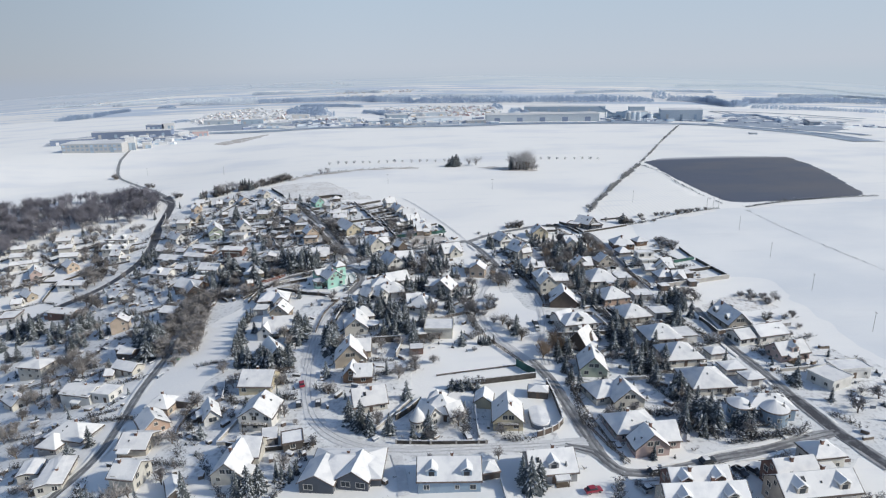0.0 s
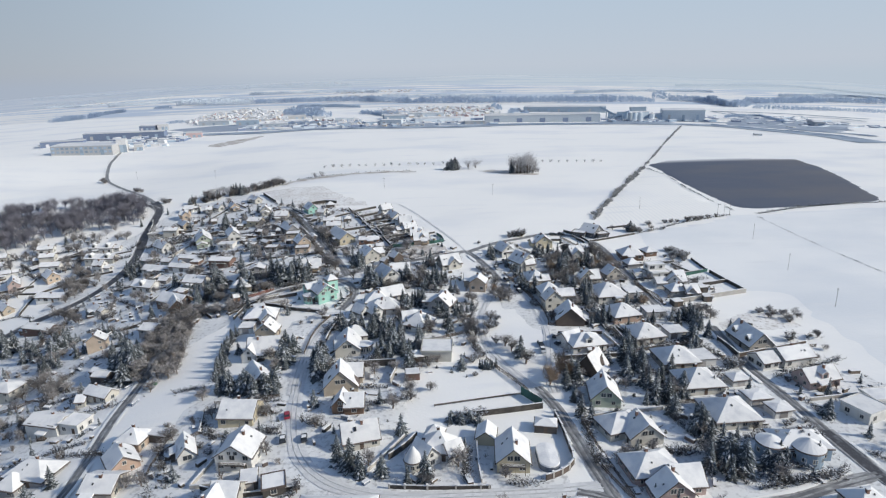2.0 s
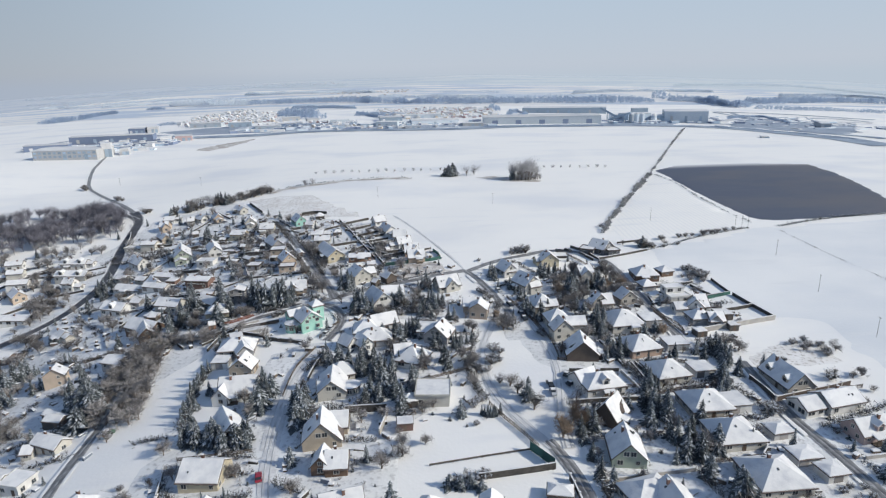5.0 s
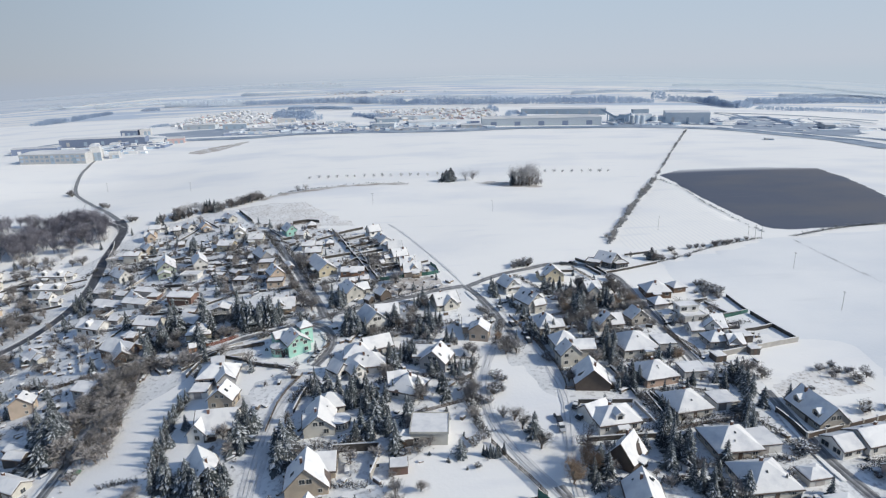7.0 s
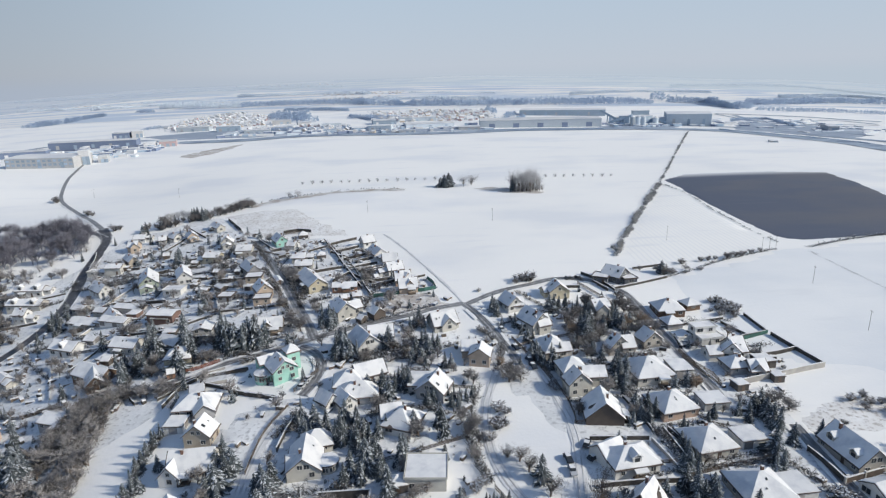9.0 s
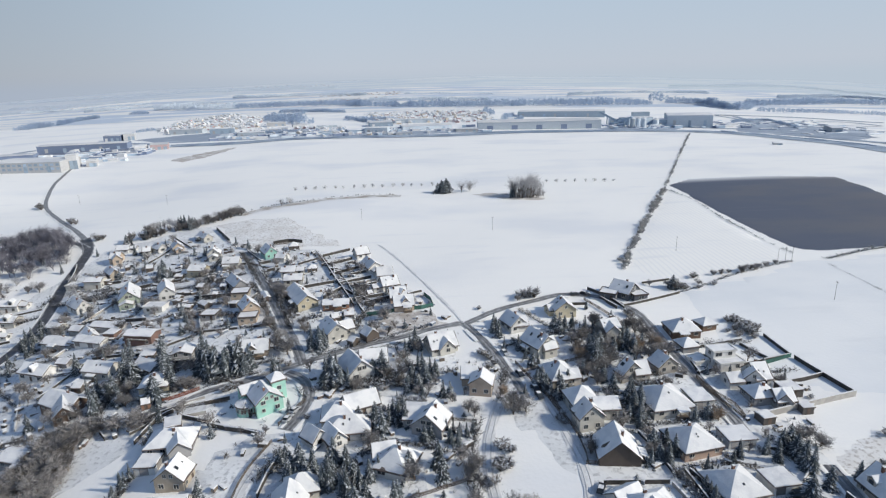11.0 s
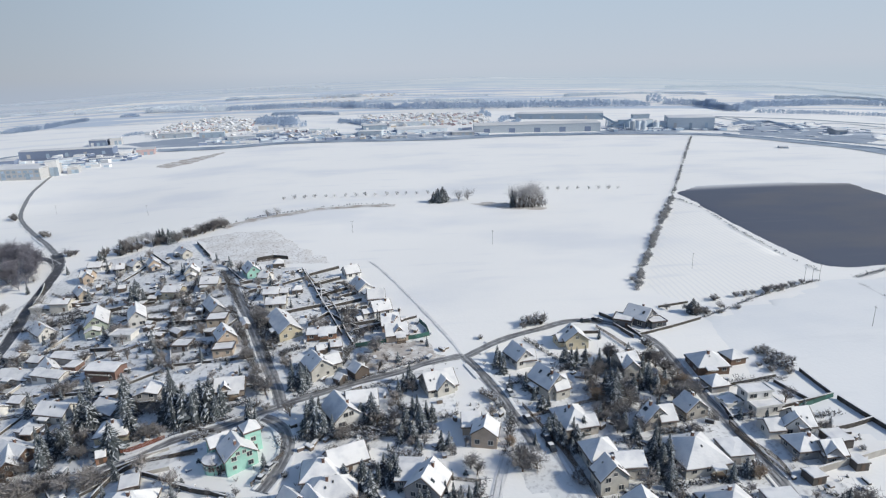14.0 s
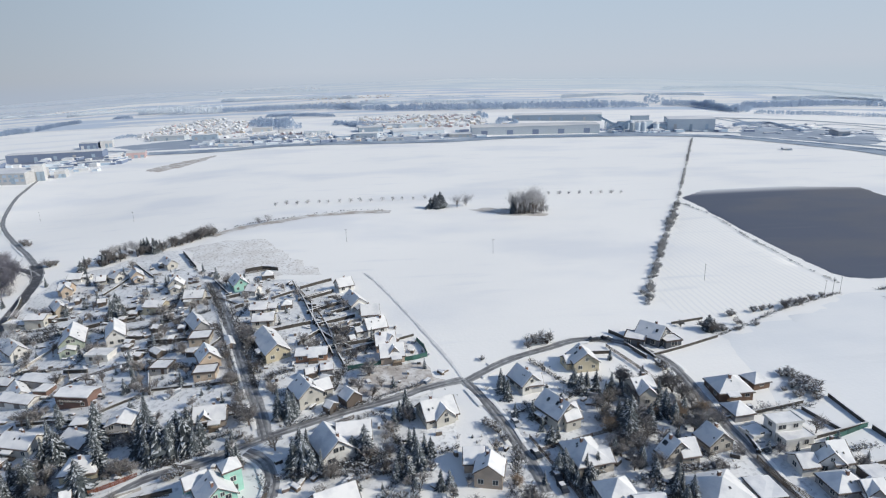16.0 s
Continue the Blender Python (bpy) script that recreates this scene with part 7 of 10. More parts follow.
build("house", "white", "white bungalow with a snowy roof", (-180.2, 467, 7.2, 6.4, 4, 2.4, 2, "g"), (-174.6, 467.3, 4.2, 4, 4, 2.2, 1, "g"))
build("house", "tan", "tan narrow house with a snowy roof", (-170.8, 431.1, 11.8, 5.6, -50, 3.2, 2.5, "g"))
build("house", "cream", "cream two-storey house with a low snowy roof", (-175.8, 421.6, 9.2, 6.8, -2, 4, 1.5, "g"), (-182.4, 421.8, 4.2, 4.2, -2, 2.2, 1, "g"))
build("house", "white", "grey-white gabled house with a snowy roof", (-171.6, 395.4, 13, 7.4, -42, 2.8, 3.4, "g"))
build("house", "green", "large barn-like house with a broad snowy roof", (-144.2, 393, 17, 9.4, -68, 3.2, 4, "g"), (-141.4, 382.6, 4.2, 6, -68, 2.4, 1.2, "g"))
build("house", "white", "tall gabled house with a brick front extension", (-123.4, 388, 14.5, 7.2, -66, 3.8, 3.3, "g"), (-122, 371.4, 9.2, 6.5, -6, 2.7, 0, "f"))
build("house", "cream", "small house with a snowy roof", (-162.6, 459.3, 4.5, 5.6, 13, 2.4, 2, "g"))
build("house", "white", "small white house with a snowy roof", (-156.1, 461.3, 7.7, 5.6, -38, 2.4, 2.5, "g"))
build("house", "peach", "small peach front-gabled house", (-144.2, 459.4, 8.8, 6.4, -62, 2.4, 2.8, "g"), (-141.2, 453.7, 4.2, 4, -62, 2.2, 1, "g"))
build("house", "cream", "small pale house with a snowy roof", (-172, 375.4, 6.9, 5.6, -20, 2.4, 1.3, "g"))
build("garage", "grey", "long row of low garages under snow", (-140.1, 361.7, 15.3, 5.6, -16, 2.2, 1.2, "g"), (-149.3, 364.4, 4.2, 3.5, -16, 2.2, 1, "g"))
build("house", "cream", "small cream house at the edge of the village", (-131.4, 471.3, 11.8, 5.6, -50, 2.7, 2.2, "g"))
build("house", "cream", "cream front-gabled house with small windows", (-114.7, 436.7, 6.6, 7.2, -78, 2.7, 3.2, "g"), (-113.5, 431.5, 4.2, 4.5, -78, 2.2, 1, "g"))
build("house", "cream", "cream house with roof windows and a smooth snowy roof", (-98.2, 415, 8.6, 7.6, 2, 3.4, 2.2, "g"))
build("house", "yellow", "yellow house with a low snowy roof", (-115.1, 411.4, 9, 7.2, -9, 3.3, 1.8, "g"), (-121.6, 412.3, 4.2, 4.5, -9, 2.2, 1, "g"))
build("house", "grey", "grey gabled house with a snowy roof", (-86.9, 383.5, 13.8, 6.4, -57, 2.7, 2.8, "g"))
build("house", "tan", "small tan house with a flat snowy roof", (-81.4, 370.5, 7.7, 7.4, 4, 2.7, 0, "f"))
build("house", "peach", "peach house with a bare red-brown gabled roof edge", (-72.2, 350.2, 9, 7.2, -62, 3.6, 3.3, "g"), (-70.4, 341.6, 7.4, 6, 4, 2.6, 0, "f"))
build("house", "mint", "pale mint gabled house at the village edge", (-80.6, 426, 10.5, 7, -62, 3.2, 3.3, "g"))
build("house", "white", "low white house with a snowy roof", (-71.3, 416.4, 5.2, 6.4, -17, 2.4, 1.8, "g"))
build("house", "cream", "cream house with a low snowy roof", (-63, 392.7, 7, 7.2, 2, 2.7, 1.7, "g"), (-57.5, 392.9, 4.2, 4.5, 2, 2.2, 1, "g"))
build("house", "cream", "cream house with roof windows in the snow", (-58.2, 380, 8.6, 7.2, 2, 2.7, 1.8, "g"))
build("house", "yellow", "long pale yellow hall with a round gable window", (-50.2, 355.5, 20, 9, -63, 3.0, 3.2, "g"))
build("house", "orange", "long orange-brick building with a low snowy roof", (-33.4, 346.4, 11.1, 6.4, 2, 2.4, 1.2, "g"))
build("house", "cream", "cream house with a front gable beside the road", (-31.4, 319.4, 9.5, 8, -60, 3.8, 3.2, "g"), (-26.6, 321.6, 5, 6, 28, 3.2, 2, "g"))
build("barn", "darkwood", "dark wooden barn with a snowy roof", (-16.9, 315.7, 5.4, 5.6, -54, 2.4, 2.3, "g"))
build("shed", "wood", "dark shed with a snowy roof", (-22.7, 312.3, 3.1, 4, -38, 1.9, 1.2, "g"))
build("house", "white", "white house with roof windows at the end of the row", (-28.1, 411.9, 7, 7.2, 25, 2.7, 2.8, "g"))
build("house", "white", "white house with a front gable", (-21.2, 390.3, 11.9, 7.2, -65, 2.7, 2.8, "g"), (-17.9, 383.1, 4.2, 4.5, -65, 2.2, 1, "g"))
build("house", "white", "white house with a snowy roof and roof windows", (-13.9, 376.8, 7.2, 7.2, 7, 2.7, 3, "g"))
build("house", "white", "white house with crossing snowy gables", (-11.3, 363.8, 7.7, 7.2, 21, 2.7, 3, "g"), (-16.8, 361.7, 4.2, 4.5, 21, 2.2, 1, "g"))
build("house", "salmon", "salmon gabled house with a snowy roof", (-6.8, 349.6, 7.1, 7.2, 8, 2.7, 3.2, "g"), (-5.3, 348.8, 2.7, 5.6, -42, 2.7, 2.8, "g"))
build("house", "peach", "peach gabled house with an arched porch", (-4.2, 340.5, 8.3, 7.2, 8, 2.7, 3.2, "g"), (-3.4, 339.4, 2.9, 4.8, -77, 2.7, 3, "g"))
build("house", "white", "long white row house with dark doors under snow", (-158.6, 355.7, 15.5, 8, -16, 2.4, 1.7, "g"))
build("garage", "white", "white row of garages with dark doors", (-141.5, 349.2, 13.9, 6.4, -17, 2.4, 1.2, "g"), (-150.1, 351.8, 4.2, 4, -17, 2.2, 1, "g"))
build("house", "white", "white gabled cottage under snow", (-145.1, 354.7, 11.1, 5.6, -49, 2.4, 2.3, "g"))
build("shed", "brick", "small brick shed with a snowy roof", (-134.2, 352.5, 5.2, 5.6, -8, 2.1, 0, "f"))
build("house", "brick", "long brick flat block with balconies under a snowy roof", (-114.9, 340, 12.4, 7.2, -11, 4, 1, "g"))
build("shed", "wood", "dark red shed with a snowy roof", (-105.6, 323.2, 5.5, 5.6, 7, 2, 0, "f"))
build("house", "grey", "grey cottage with a wide snowy roof", (-100.8, 313, 10.4, 7.2, -31, 2.2, 2, "g"))
build("house", "grey", "grey house with a balcony under a low snowy roof", (-88.2, 315.2, 8, 7.4, -84, 4.6, 1.2, "g"))
build("house", "peach", "tan cottage with a rounded gable under thick snow", (-60, 313.2, 9.5, 7.4, 6, 2.8, 2.8, "g"), (-61.2, 311.2, 4, 4.6, -76, 2.8, 2.4, "g"))
build("house", "cream", "cream terraced house with a snowy roof", (-287.3, 410, 9.8, 6.4, 14, 3.5, 1.7, "g"), (-294, 408.3, 4.2, 4, 14, 2.2, 1, "g"))
build("house", "white", "white terraced house with a snowy roof", (-281.2, 397.9, 8.9, 6.4, 15, 3.5, 1.7, "g"))
build("house", "white", "white terraced house with a snowy roof", (-272.5, 386.6, 12.6, 6.4, 25, 3.2, 1.3, "g"), (-265, 390, 4.2, 4, 25, 2.2, 1, "g"))
build("house", "white", "white terraced house with roof windows", (-260.3, 417.6, 9.6, 6.4, 13, 3.5, 1.7, "g"))
build("house", "cream", "cream terraced house with a snowy roof", (-252.4, 405.4, 9, 6.4, 12, 3.5, 1.7, "g"), (-258.8, 404.1, 4.2, 4, 12, 2.2, 1, "g"))
build("house", "white", "white terraced house with a snowy roof", (-242.5, 391.4, 11.7, 6.4, 8, 3.5, 1.7, "g"))
build("house", "white", "white row house with dormers in the snow", (-217.9, 409.9, 15.7, 7.2, -2, 3.5, 2, "g"), (-208.1, 409.5, 4.2, 4.5, -2, 2.2, 1, "g"))
build("house", "cream", "cream row house with dormers in the snow", (-210.7, 393.2, 19.2, 7.2, -6, 3.5, 2, "g"))
build("house", "pink", "pink front-gabled house under snow", (-254.4, 371.8, 13.7, 6.4, -57, 3.2, 3, "g"), (-259.3, 379.2, 4.2, 4, -57, 2.2, 1, "g"))
build("house", "peach", "peach gabled house under snow", (-234.3, 376.6, 11.2, 7.2, -45, 3.2, 3, "g"))
build("house", "white", "tall white house with square windows", (-204.5, 378.9, 6.6, 6, -10, 4.8, 2.5, "g"), (-199.2, 377.9, 4.2, 3.7, -10, 2.2, 1, "g"))
build("house", "white", "long white house with small windows", (-216, 346.5, 15.8, 7.2, -3, 2.8, 1.7, "g"))
build("house", "tan", "tan gabled cottage under snow", (-238.8, 339.3, 10.5, 5.6, -39, 2.5, 2.5, "g"), (-244.4, 343.8, 4.2, 3.5, -39, 2.2, 1, "g"))
build("house", "white", "white cottage with a snowy roof", (-240.2, 330.9, 5.5, 6.4, 15, 2.4, 1.8, "g"))
build("house", "grey", "wide low hall with a snow-covered flat roof", (-233.1, 313.1, 9.2, 11.2, 10, 2.7, 0, "f"))
build("shed", "wood", "allotment hut with a snowy roof", (-106.1, 388.4, 3.3, 4, -8, 1.7, 1, "g"))
build("shed", "wood", "allotment hut with a snowy roof", (-96.5, 364.6, 5.9, 4, -40, 1.7, 1, "g"))
build("house", "grey", "low outbuilding with a snowy roof", (-89.7, 351.3, 6.6, 6.5, -5, 2.1, 0, "f"))
build("shed", "wood", "allotment hut with a snowy roof", (-113.9, 378.8, 3.1, 3.2, -16, 1.7, 0.8, "g"))
build("shed", "wood", "allotment hut with a snowy roof", (-108.1, 366.3, 2.4, 3.2, -4, 1.7, 0.8, "g"))
build("shed", "wood", "allotment hut with a snowy roof", (-149.8, 431.3, 3.8, 4, 17, 1.9, 1.2, "g"))
build("shed", "wood", "garden hut with a snowy roof", (-93.3, 383.7, 3.1, 3.2, -5, 1.7, 0.8, "g"))
build("shed", "wood", "garden hut with a snowy roof", (-69, 436.6, 5.7, 5.6, 12, 1.9, 1.9, "p"))
build("shed", "wood", "garden hut with a snowy roof", (-51.8, 395.2, 4.8, 4.7, 12, 1.8, 1.5, "p"))
build("house", "cream", "small house behind the snowy hedge", (-156.6, 366.2, 6, 5.6, -18, 2.2, 1.3, "g"))
build("shed", "wood", "garden shed with a snowy roof", (-125.9, 308.9, 3.9, 4.8, -8, 2.1, 1, "g"))
build("shed", "wood", "garden shed with a snowy roof", (-31.6, 334.5, 3.6, 4.7, 2, 1.9, 0, "f"))
build("shed", "wood", "wooden shed with a snowy roof", (-128.7, 233.6, 7, 5.2, -12, 2.5, 1.2, "g"))
build("shed", "grey", "low shed with a snowy roof", (-126.8, 310.2, 6.4, 5.6, -17, 2.1, 0, "f"))
build("shed", "wood", "low garden shed with a snowy roof", (-81.5, 359.9, 3.1, 3.7, -10, 1.7, 0, "f"))
build("shed", "wood", "low hut between garden beds with a snowy roof", (-113, 384.7, 5.7, 3.7, -8, 1.4, 0, "f"))
build("shed", "wood", "low hut between garden beds with a snowy roof", (-113.2, 375.4, 3.5, 3.7, -8, 1.4, 0, "f"))
build("shed", "wood", "low hut between garden beds with a snowy roof", (-105, 365.4, 4.2, 3.7, -10, 1.4, 0, "f"))
build("shed", "grey", "grey garden shed with a snowy roof", (-68.1, 363.6, 8.1, 3.2, -66, 1.7, 0.8, "g"))
build("shed", "wood", "garden shed with a snowy gabled roof", (-32.4, 333.1, 3.2, 4, 19, 1.9, 1.2, "g"))
build("house", "grey", "low grey outbuilding with a snowy roof", (-26.8, 335.4, 3.9, 4.8, 10, 2, 1, "g"))
build("shed", "wood", "garden shed with a snowy gabled roof", (-26.1, 328, 3.3, 4, -31, 1.8, 1.1, "g"))
build("shed", "wood", "flat-roofed garden store under snow", (-169.1, 430.2, 7.9, 4.7, -7, 1.9, 0, "f"))
build("house", "cream", "low pale annex with a snowy roof", (-189.3, 424.2, 6.3, 5.6, -4, 2.1, 0, "f"))
build("shed", "wood", "small tool shed with a snowy roof", (-170.1, 423.2, 3, 3.7, 0, 1.7, 0, "f"))
build("shed", "wood", "small tool shed with a snowy roof", (-165.5, 438.6, 2.4, 3.2, 14, 1.7, 0.8, "g"))
build("shed", "wood", "garden shed with a snowy gabled roof", (-124.8, 409.9, 4, 4, -3, 1.7, 1, "g"))
build("shed", "wood", "small tool shed with a snowy roof", (-128.6, 405.8, 3.2, 3.7, -4, 1.6, 0, "f"))
build("garage", "grey", "low grey garage with a snowy roof", (-145.4, 334.3, 5.1, 4.8, -14, 2, 1, "g"))
build("shed", "wood", "small tool shed with a snowy roof", (-94.5, 374.7, 2.5, 3.2, -4, 1.7, 0.8, "g"))
build("shed", "wood", "garden hut with a snowy roof", (-27.4, 367.9, 2.4, 3.2, 9, 1.7, 0.9, "g"))
build("shed", "wood", "garden hut with a snowy roof", (-19.7, 355.6, 2.4, 3.6, 27, 1.7, 1, "g"))

# ---- trees ----
fir(-110.5, 158.5, 8)
fir(-108.7, 166.4, 8)
fir(-66.1, 133.4, 9)
fir(-22.1, 157.1, 11)
fir(-25.9, 160.5, 10)
fir(-19.3, 153.9, 9)
fir(-13.4, 153.3, 8)
fir(-1.9, 150.7, 10)
fir(-6.7, 149.8, 6)
fir(-48.4, 131.1, 10)
fir(-45.9, 132.4, 9)
fir(-51.3, 131, 9)
fir(23.4, 125.7, 11)
fir(21.6, 128, 10)
fir(25.7, 126.6, 9)
fir(32.7, 129.4, 6)
fir(-123.3, 247.3, 10)
fir(-116, 239, 11)
fir(-129.5, 255.4, 10)
fir(-136, 264, 9)
fir(-115.1, 231.3, 8)
fir(-202.3, 283.9, 13)
fir(-212.5, 293.1, 12)
fir(-200.9, 288.9, 12)
fir(-171.6, 276.3, 11)
fir(-173.4, 271.7, 10)
fir(-65.3, 208.6, 8)
fir(-70.6, 209.1, 8)
fir(-54.7, 205.3, 8)
fir(-56.5, 224.3, 8)
fir(-57.5, 203.8, 7)
fir(-54.4, 231.3, 8)
fir(45.1, 177, 8)
fir(47, 173.3, 8)
fir(44.9, 184.7, 7)
fir(44.7, 192.8, 6)
fir(68.5, 204.2, 11)
fir(71.9, 201.6, 11)
fir(67.7, 208.9, 10)
fir(73.5, 182.6, 10)
fir(74.4, 190.6, 10)
fir(69.7, 182.8, 10)
fir(72.7, 175.1, 9)
fir(79.8, 186.1, 10)
fir(71.5, 149.4, 10)
fir(77.1, 154.9, 12)
fir(80.3, 148.8, 11)
fir(75.9, 146.3, 8)
fir(77.2, 161.1, 9)
fir(75.5, 167.8, 9)
fir(78.6, 171.1, 8)
fir(91.6, 152.6, 7)
fir(89.2, 145.5, 7)
fir(100.4, 150.4, 8)
fir(92.5, 151.1, 6)
fir(90.5, 188.2, 6)
fir(92, 189.4, 5)
fir(58, 136.3, 6)
fir(53.8, 140, 5)
fir(117.3, 171.5, 7)
fir(-132.5, 287.1, 8)
fir(-129.2, 241.9, 10)
fir(-123.4, 237, 10)
fir(-119.5, 238.5, 12)
fir(-115, 226.2, 9)
fir(-133.8, 252.6, 9)
fir(-137.6, 328.2, 8)
fir(-113.5, 325.1, 10)
fir(-108, 298.2, 10)
fir(-111.9, 293.1, 10)
fir(-86, 295.7, 12)
fir(-83.1, 277.3, 9)
fir(-103.2, 292, 9)
fir(-29.6, 286.7, 12)
fir(-26.6, 290.8, 11)
fir(-11.6, 263.5, 9)
fir(-9.4, 259.4, 9)
fir(-7.4, 263, 8)
fir(-2.3, 262.3, 8)
fir(-36, 248.9, 7)
fir(-32.1, 248.2, 8)
fir(-27.7, 244.3, 9)
fir(-22.3, 246.9, 10)
fir(-22.3, 237.1, 11)
fir(-17.4, 233.4, 10)
fir(-14.1, 224.2, 12)
fir(-18.1, 221.9, 10)
fir(-9.8, 223.7, 9)
fir(-7.6, 212.8, 12)
fir(-4.7, 227.4, 10)
fir(-3.9, 228.8, 9)
fir(-1.2, 241, 8)
fir(-19.6, 219.4, 8)
fir(-42.4, 217.2, 9)
fir(-41.3, 219.7, 10)
fir(-39.3, 222, 9)
fir(-39.3, 214.2, 8)
fir(-53.3, 227.1, 9)
fir(-52.3, 229.7, 9)
fir(-56.9, 230.6, 8)
fir(-56.7, 236.4, 8)
fir(-56.3, 219.5, 8)
fir(-53.3, 204.6, 8)
fir(-52.7, 200.1, 8)
fir(-73.3, 208.2, 8)
fir(-74, 206.1, 8)
fir(-68.9, 205.1, 8)
fir(-59.9, 201.3, 8)
fir(-75.1, 234.4, 6)
fir(-81.6, 241.9, 6)
fir(-61.5, 203.7, 8)
fir(-75.8, 218.3, 6)
fir(-77.4, 226.5, 6)
fir(-80.1, 235.5, 5)
fir(32.7, 216.3, 9)
fir(47.9, 275.7, 8)
fir(42.8, 278.3, 8)
fir(67.3, 259.7, 10)
fir(70.5, 263.4, 10)
fir(68.6, 267.6, 9)
fir(69.2, 237.9, 8)
fir(72.2, 241, 8)
fir(64.7, 238.3, 6)
fir(47.4, 200.6, 9)
fir(48.6, 197.2, 9)
fir(44.6, 196.3, 8)
fir(51.8, 202.6, 8)
fir(53.3, 200.2, 6)
fir(105.5, 235.2, 8.5)
fir(105.6, 231.9, 9)
fir(105.3, 238.6, 8)
fir(105.2, 242, 9)
fir(105.8, 225.6, 8)
fir(96.2, 217.5, 8)
fir(96.4, 214.7, 8)
fir(89.7, 239.7, 6)
fir(86.5, 236.6, 5)
fir(81.8, 200.5, 8)
fir(72, 216.5, 9)
fir(70.5, 208.6, 10)
fir(70.1, 203.7, 9)
fir(66, 199.3, 9)
fir(73.4, 205.9, 9)
fir(70.3, 190.2, 10)
fir(72.1, 188, 10)
fir(69.1, 192.4, 8)
fir(115.3, 228, 7)
fir(101, 186.1, 7)
fir(74.2, 222, 7)
fir(74.8, 227.9, 5)
fir(-139.2, 423.7, 9)
fir(-135.4, 409.9, 9)
fir(-96.5, 315.4, 14)
fir(-93.2, 307.7, 12)
fir(-91.7, 304.4, 10)
fir(-110, 313, 12)
fir(-104.8, 308.3, 10)
fir(-108.7, 306.7, 10)
fir(-134.9, 323.7, 8)
fir(-117.3, 298.7, 10)
fir(-114.7, 300.4, 9)
fir(-108.5, 295.9, 9)
fir(-111, 289.2, 10)
fir(-90, 290.6, 12)
fir(-77.5, 303.5, 13)
fir(-75.7, 306, 13)
fir(-71.5, 302.1, 12)
fir(-67.6, 298.4, 12)
fir(-66.6, 303.9, 13)
fir(-64.6, 306.4, 12)
fir(-73.3, 296.9, 11)
fir(-59.8, 302.4, 11)
fir(-60.8, 299.7, 9)
fir(-81.5, 316.9, 12)
fir(-49.3, 293.4, 9)
fir(-46.3, 291.5, 8)
fir(-38.4, 310.7, 12)
fir(-35.4, 310.2, 11)
fir(-33.8, 311.5, 9)
fir(-27.7, 288.5, 11)
fir(-24.7, 285.5, 9)
fir(-22.1, 285.2, 8)
fir(-29.3, 294.2, 9)
fir(-10.7, 291.6, 10)
fir(-9.7, 288.7, 8)
fir(-1.1, 305.2, 7)
fir(-2.9, 302.3, 7)
fir(0.8, 308.2, 9)
fir(2.6, 304.7, 6)
fir(3.3, 289.9, 9)
fir(4.1, 284.5, 9)
fir(-0.2, 284.9, 8)
fir(5.9, 289.6, 7)
fir(7.6, 288, 7)
fir(-1.8, 280.1, 7)
fir(1.5, 279.7, 7)
fir(9.8, 275.1, 7)
fir(3.1, 274.7, 5)
fir(-16.9, 265.9, 6)
fir(-14.4, 263.5, 6)
fir(-3.2, 266.4, 8)
fir(-4.7, 264.4, 8)
fir(-6.4, 268.9, 6)
fir(32.3, 314.8, 7)
fir(32.8, 311.2, 8)
fir(31.8, 318.5, 7)
fir(38.6, 300.7, 7)
fir(41.9, 289.9, 6)
fir(44, 291.2, 5)
fir(55.5, 315.9, 7)
fir(56.5, 312.2, 8)
fir(59.4, 315.5, 6)
fir(61.3, 311.7, 9)
fir(60.4, 304.9, 6)
fir(71.9, 330.2, 5)
fir(67.6, 297.8, 9)
fir(64.9, 295, 10)
fir(63.9, 289.3, 9)
fir(64, 298.2, 8)
fir(74.8, 297.2, 8)
fir(78.4, 296.8, 8)
fir(78.7, 299.9, 9)
fir(79.6, 295.2, 8)
fir(72, 294.4, 8)
fir(47.9, 272.5, 8)
fir(43.7, 275.3, 7)
fir(69.9, 270.5, 8)
fir(68.9, 266, 9)
fir(68, 261.6, 9)
fir(68.5, 257.3, 8)
fir(64.9, 257.6, 7)
fir(68.5, 309.3, 6)
fir(41.1, 278, 7)
fir(51.2, 277.3, 7)
fir(61.4, 264.1, 6)
fir(60.3, 264.7, 6)
fir(-184, 484.8, 8)
fir(-184.5, 480.7, 7)
fir(-173.8, 486.2, 8)
fir(-167.4, 493.8, 8)
fir(-195.8, 464.8, 6)
fir(-207.5, 445.7, 7)
fir(118.1, 348.3, 5)
fir(-158.2, 501.4, 9)
fir(-155.1, 502.7, 9)
fir(-152.5, 505.3, 8)
fir(-148.5, 504.1, 7)
thuja(11.8, 256.3, 5)
thuja(13.7, 255, 5)
thuja(15.7, 254.8, 5)
thuja(17.8, 256.4, 5)
thuja(19.1, 208.7, 4)
thuja(21, 208.5, 4)
thuja(22.9, 208.9, 4)
thuja(9.8, 257.2, 5)
thuja(78, 234, 6)
thuja(77.9, 231.4, 5)
thuja(79.2, 230.9, 5)
bare(24.9, 226, 5)
bare(28.1, 224.2, 6)
bare(29.9, 219.8, 6)
bare(33.7, 210.2, 7)
bare(46.6, 209.2, 9)
bare(-115.6, 288.3, 5)
bare(-166.5, 319.5, 5)
bare(-162.8, 300.2, 6)
bare(-204.5, 350.3, 7)
bare(-217, 365.4, 7)
bare(-203.5, 358.2, 6)
bare(-207.6, 346.1, 6)
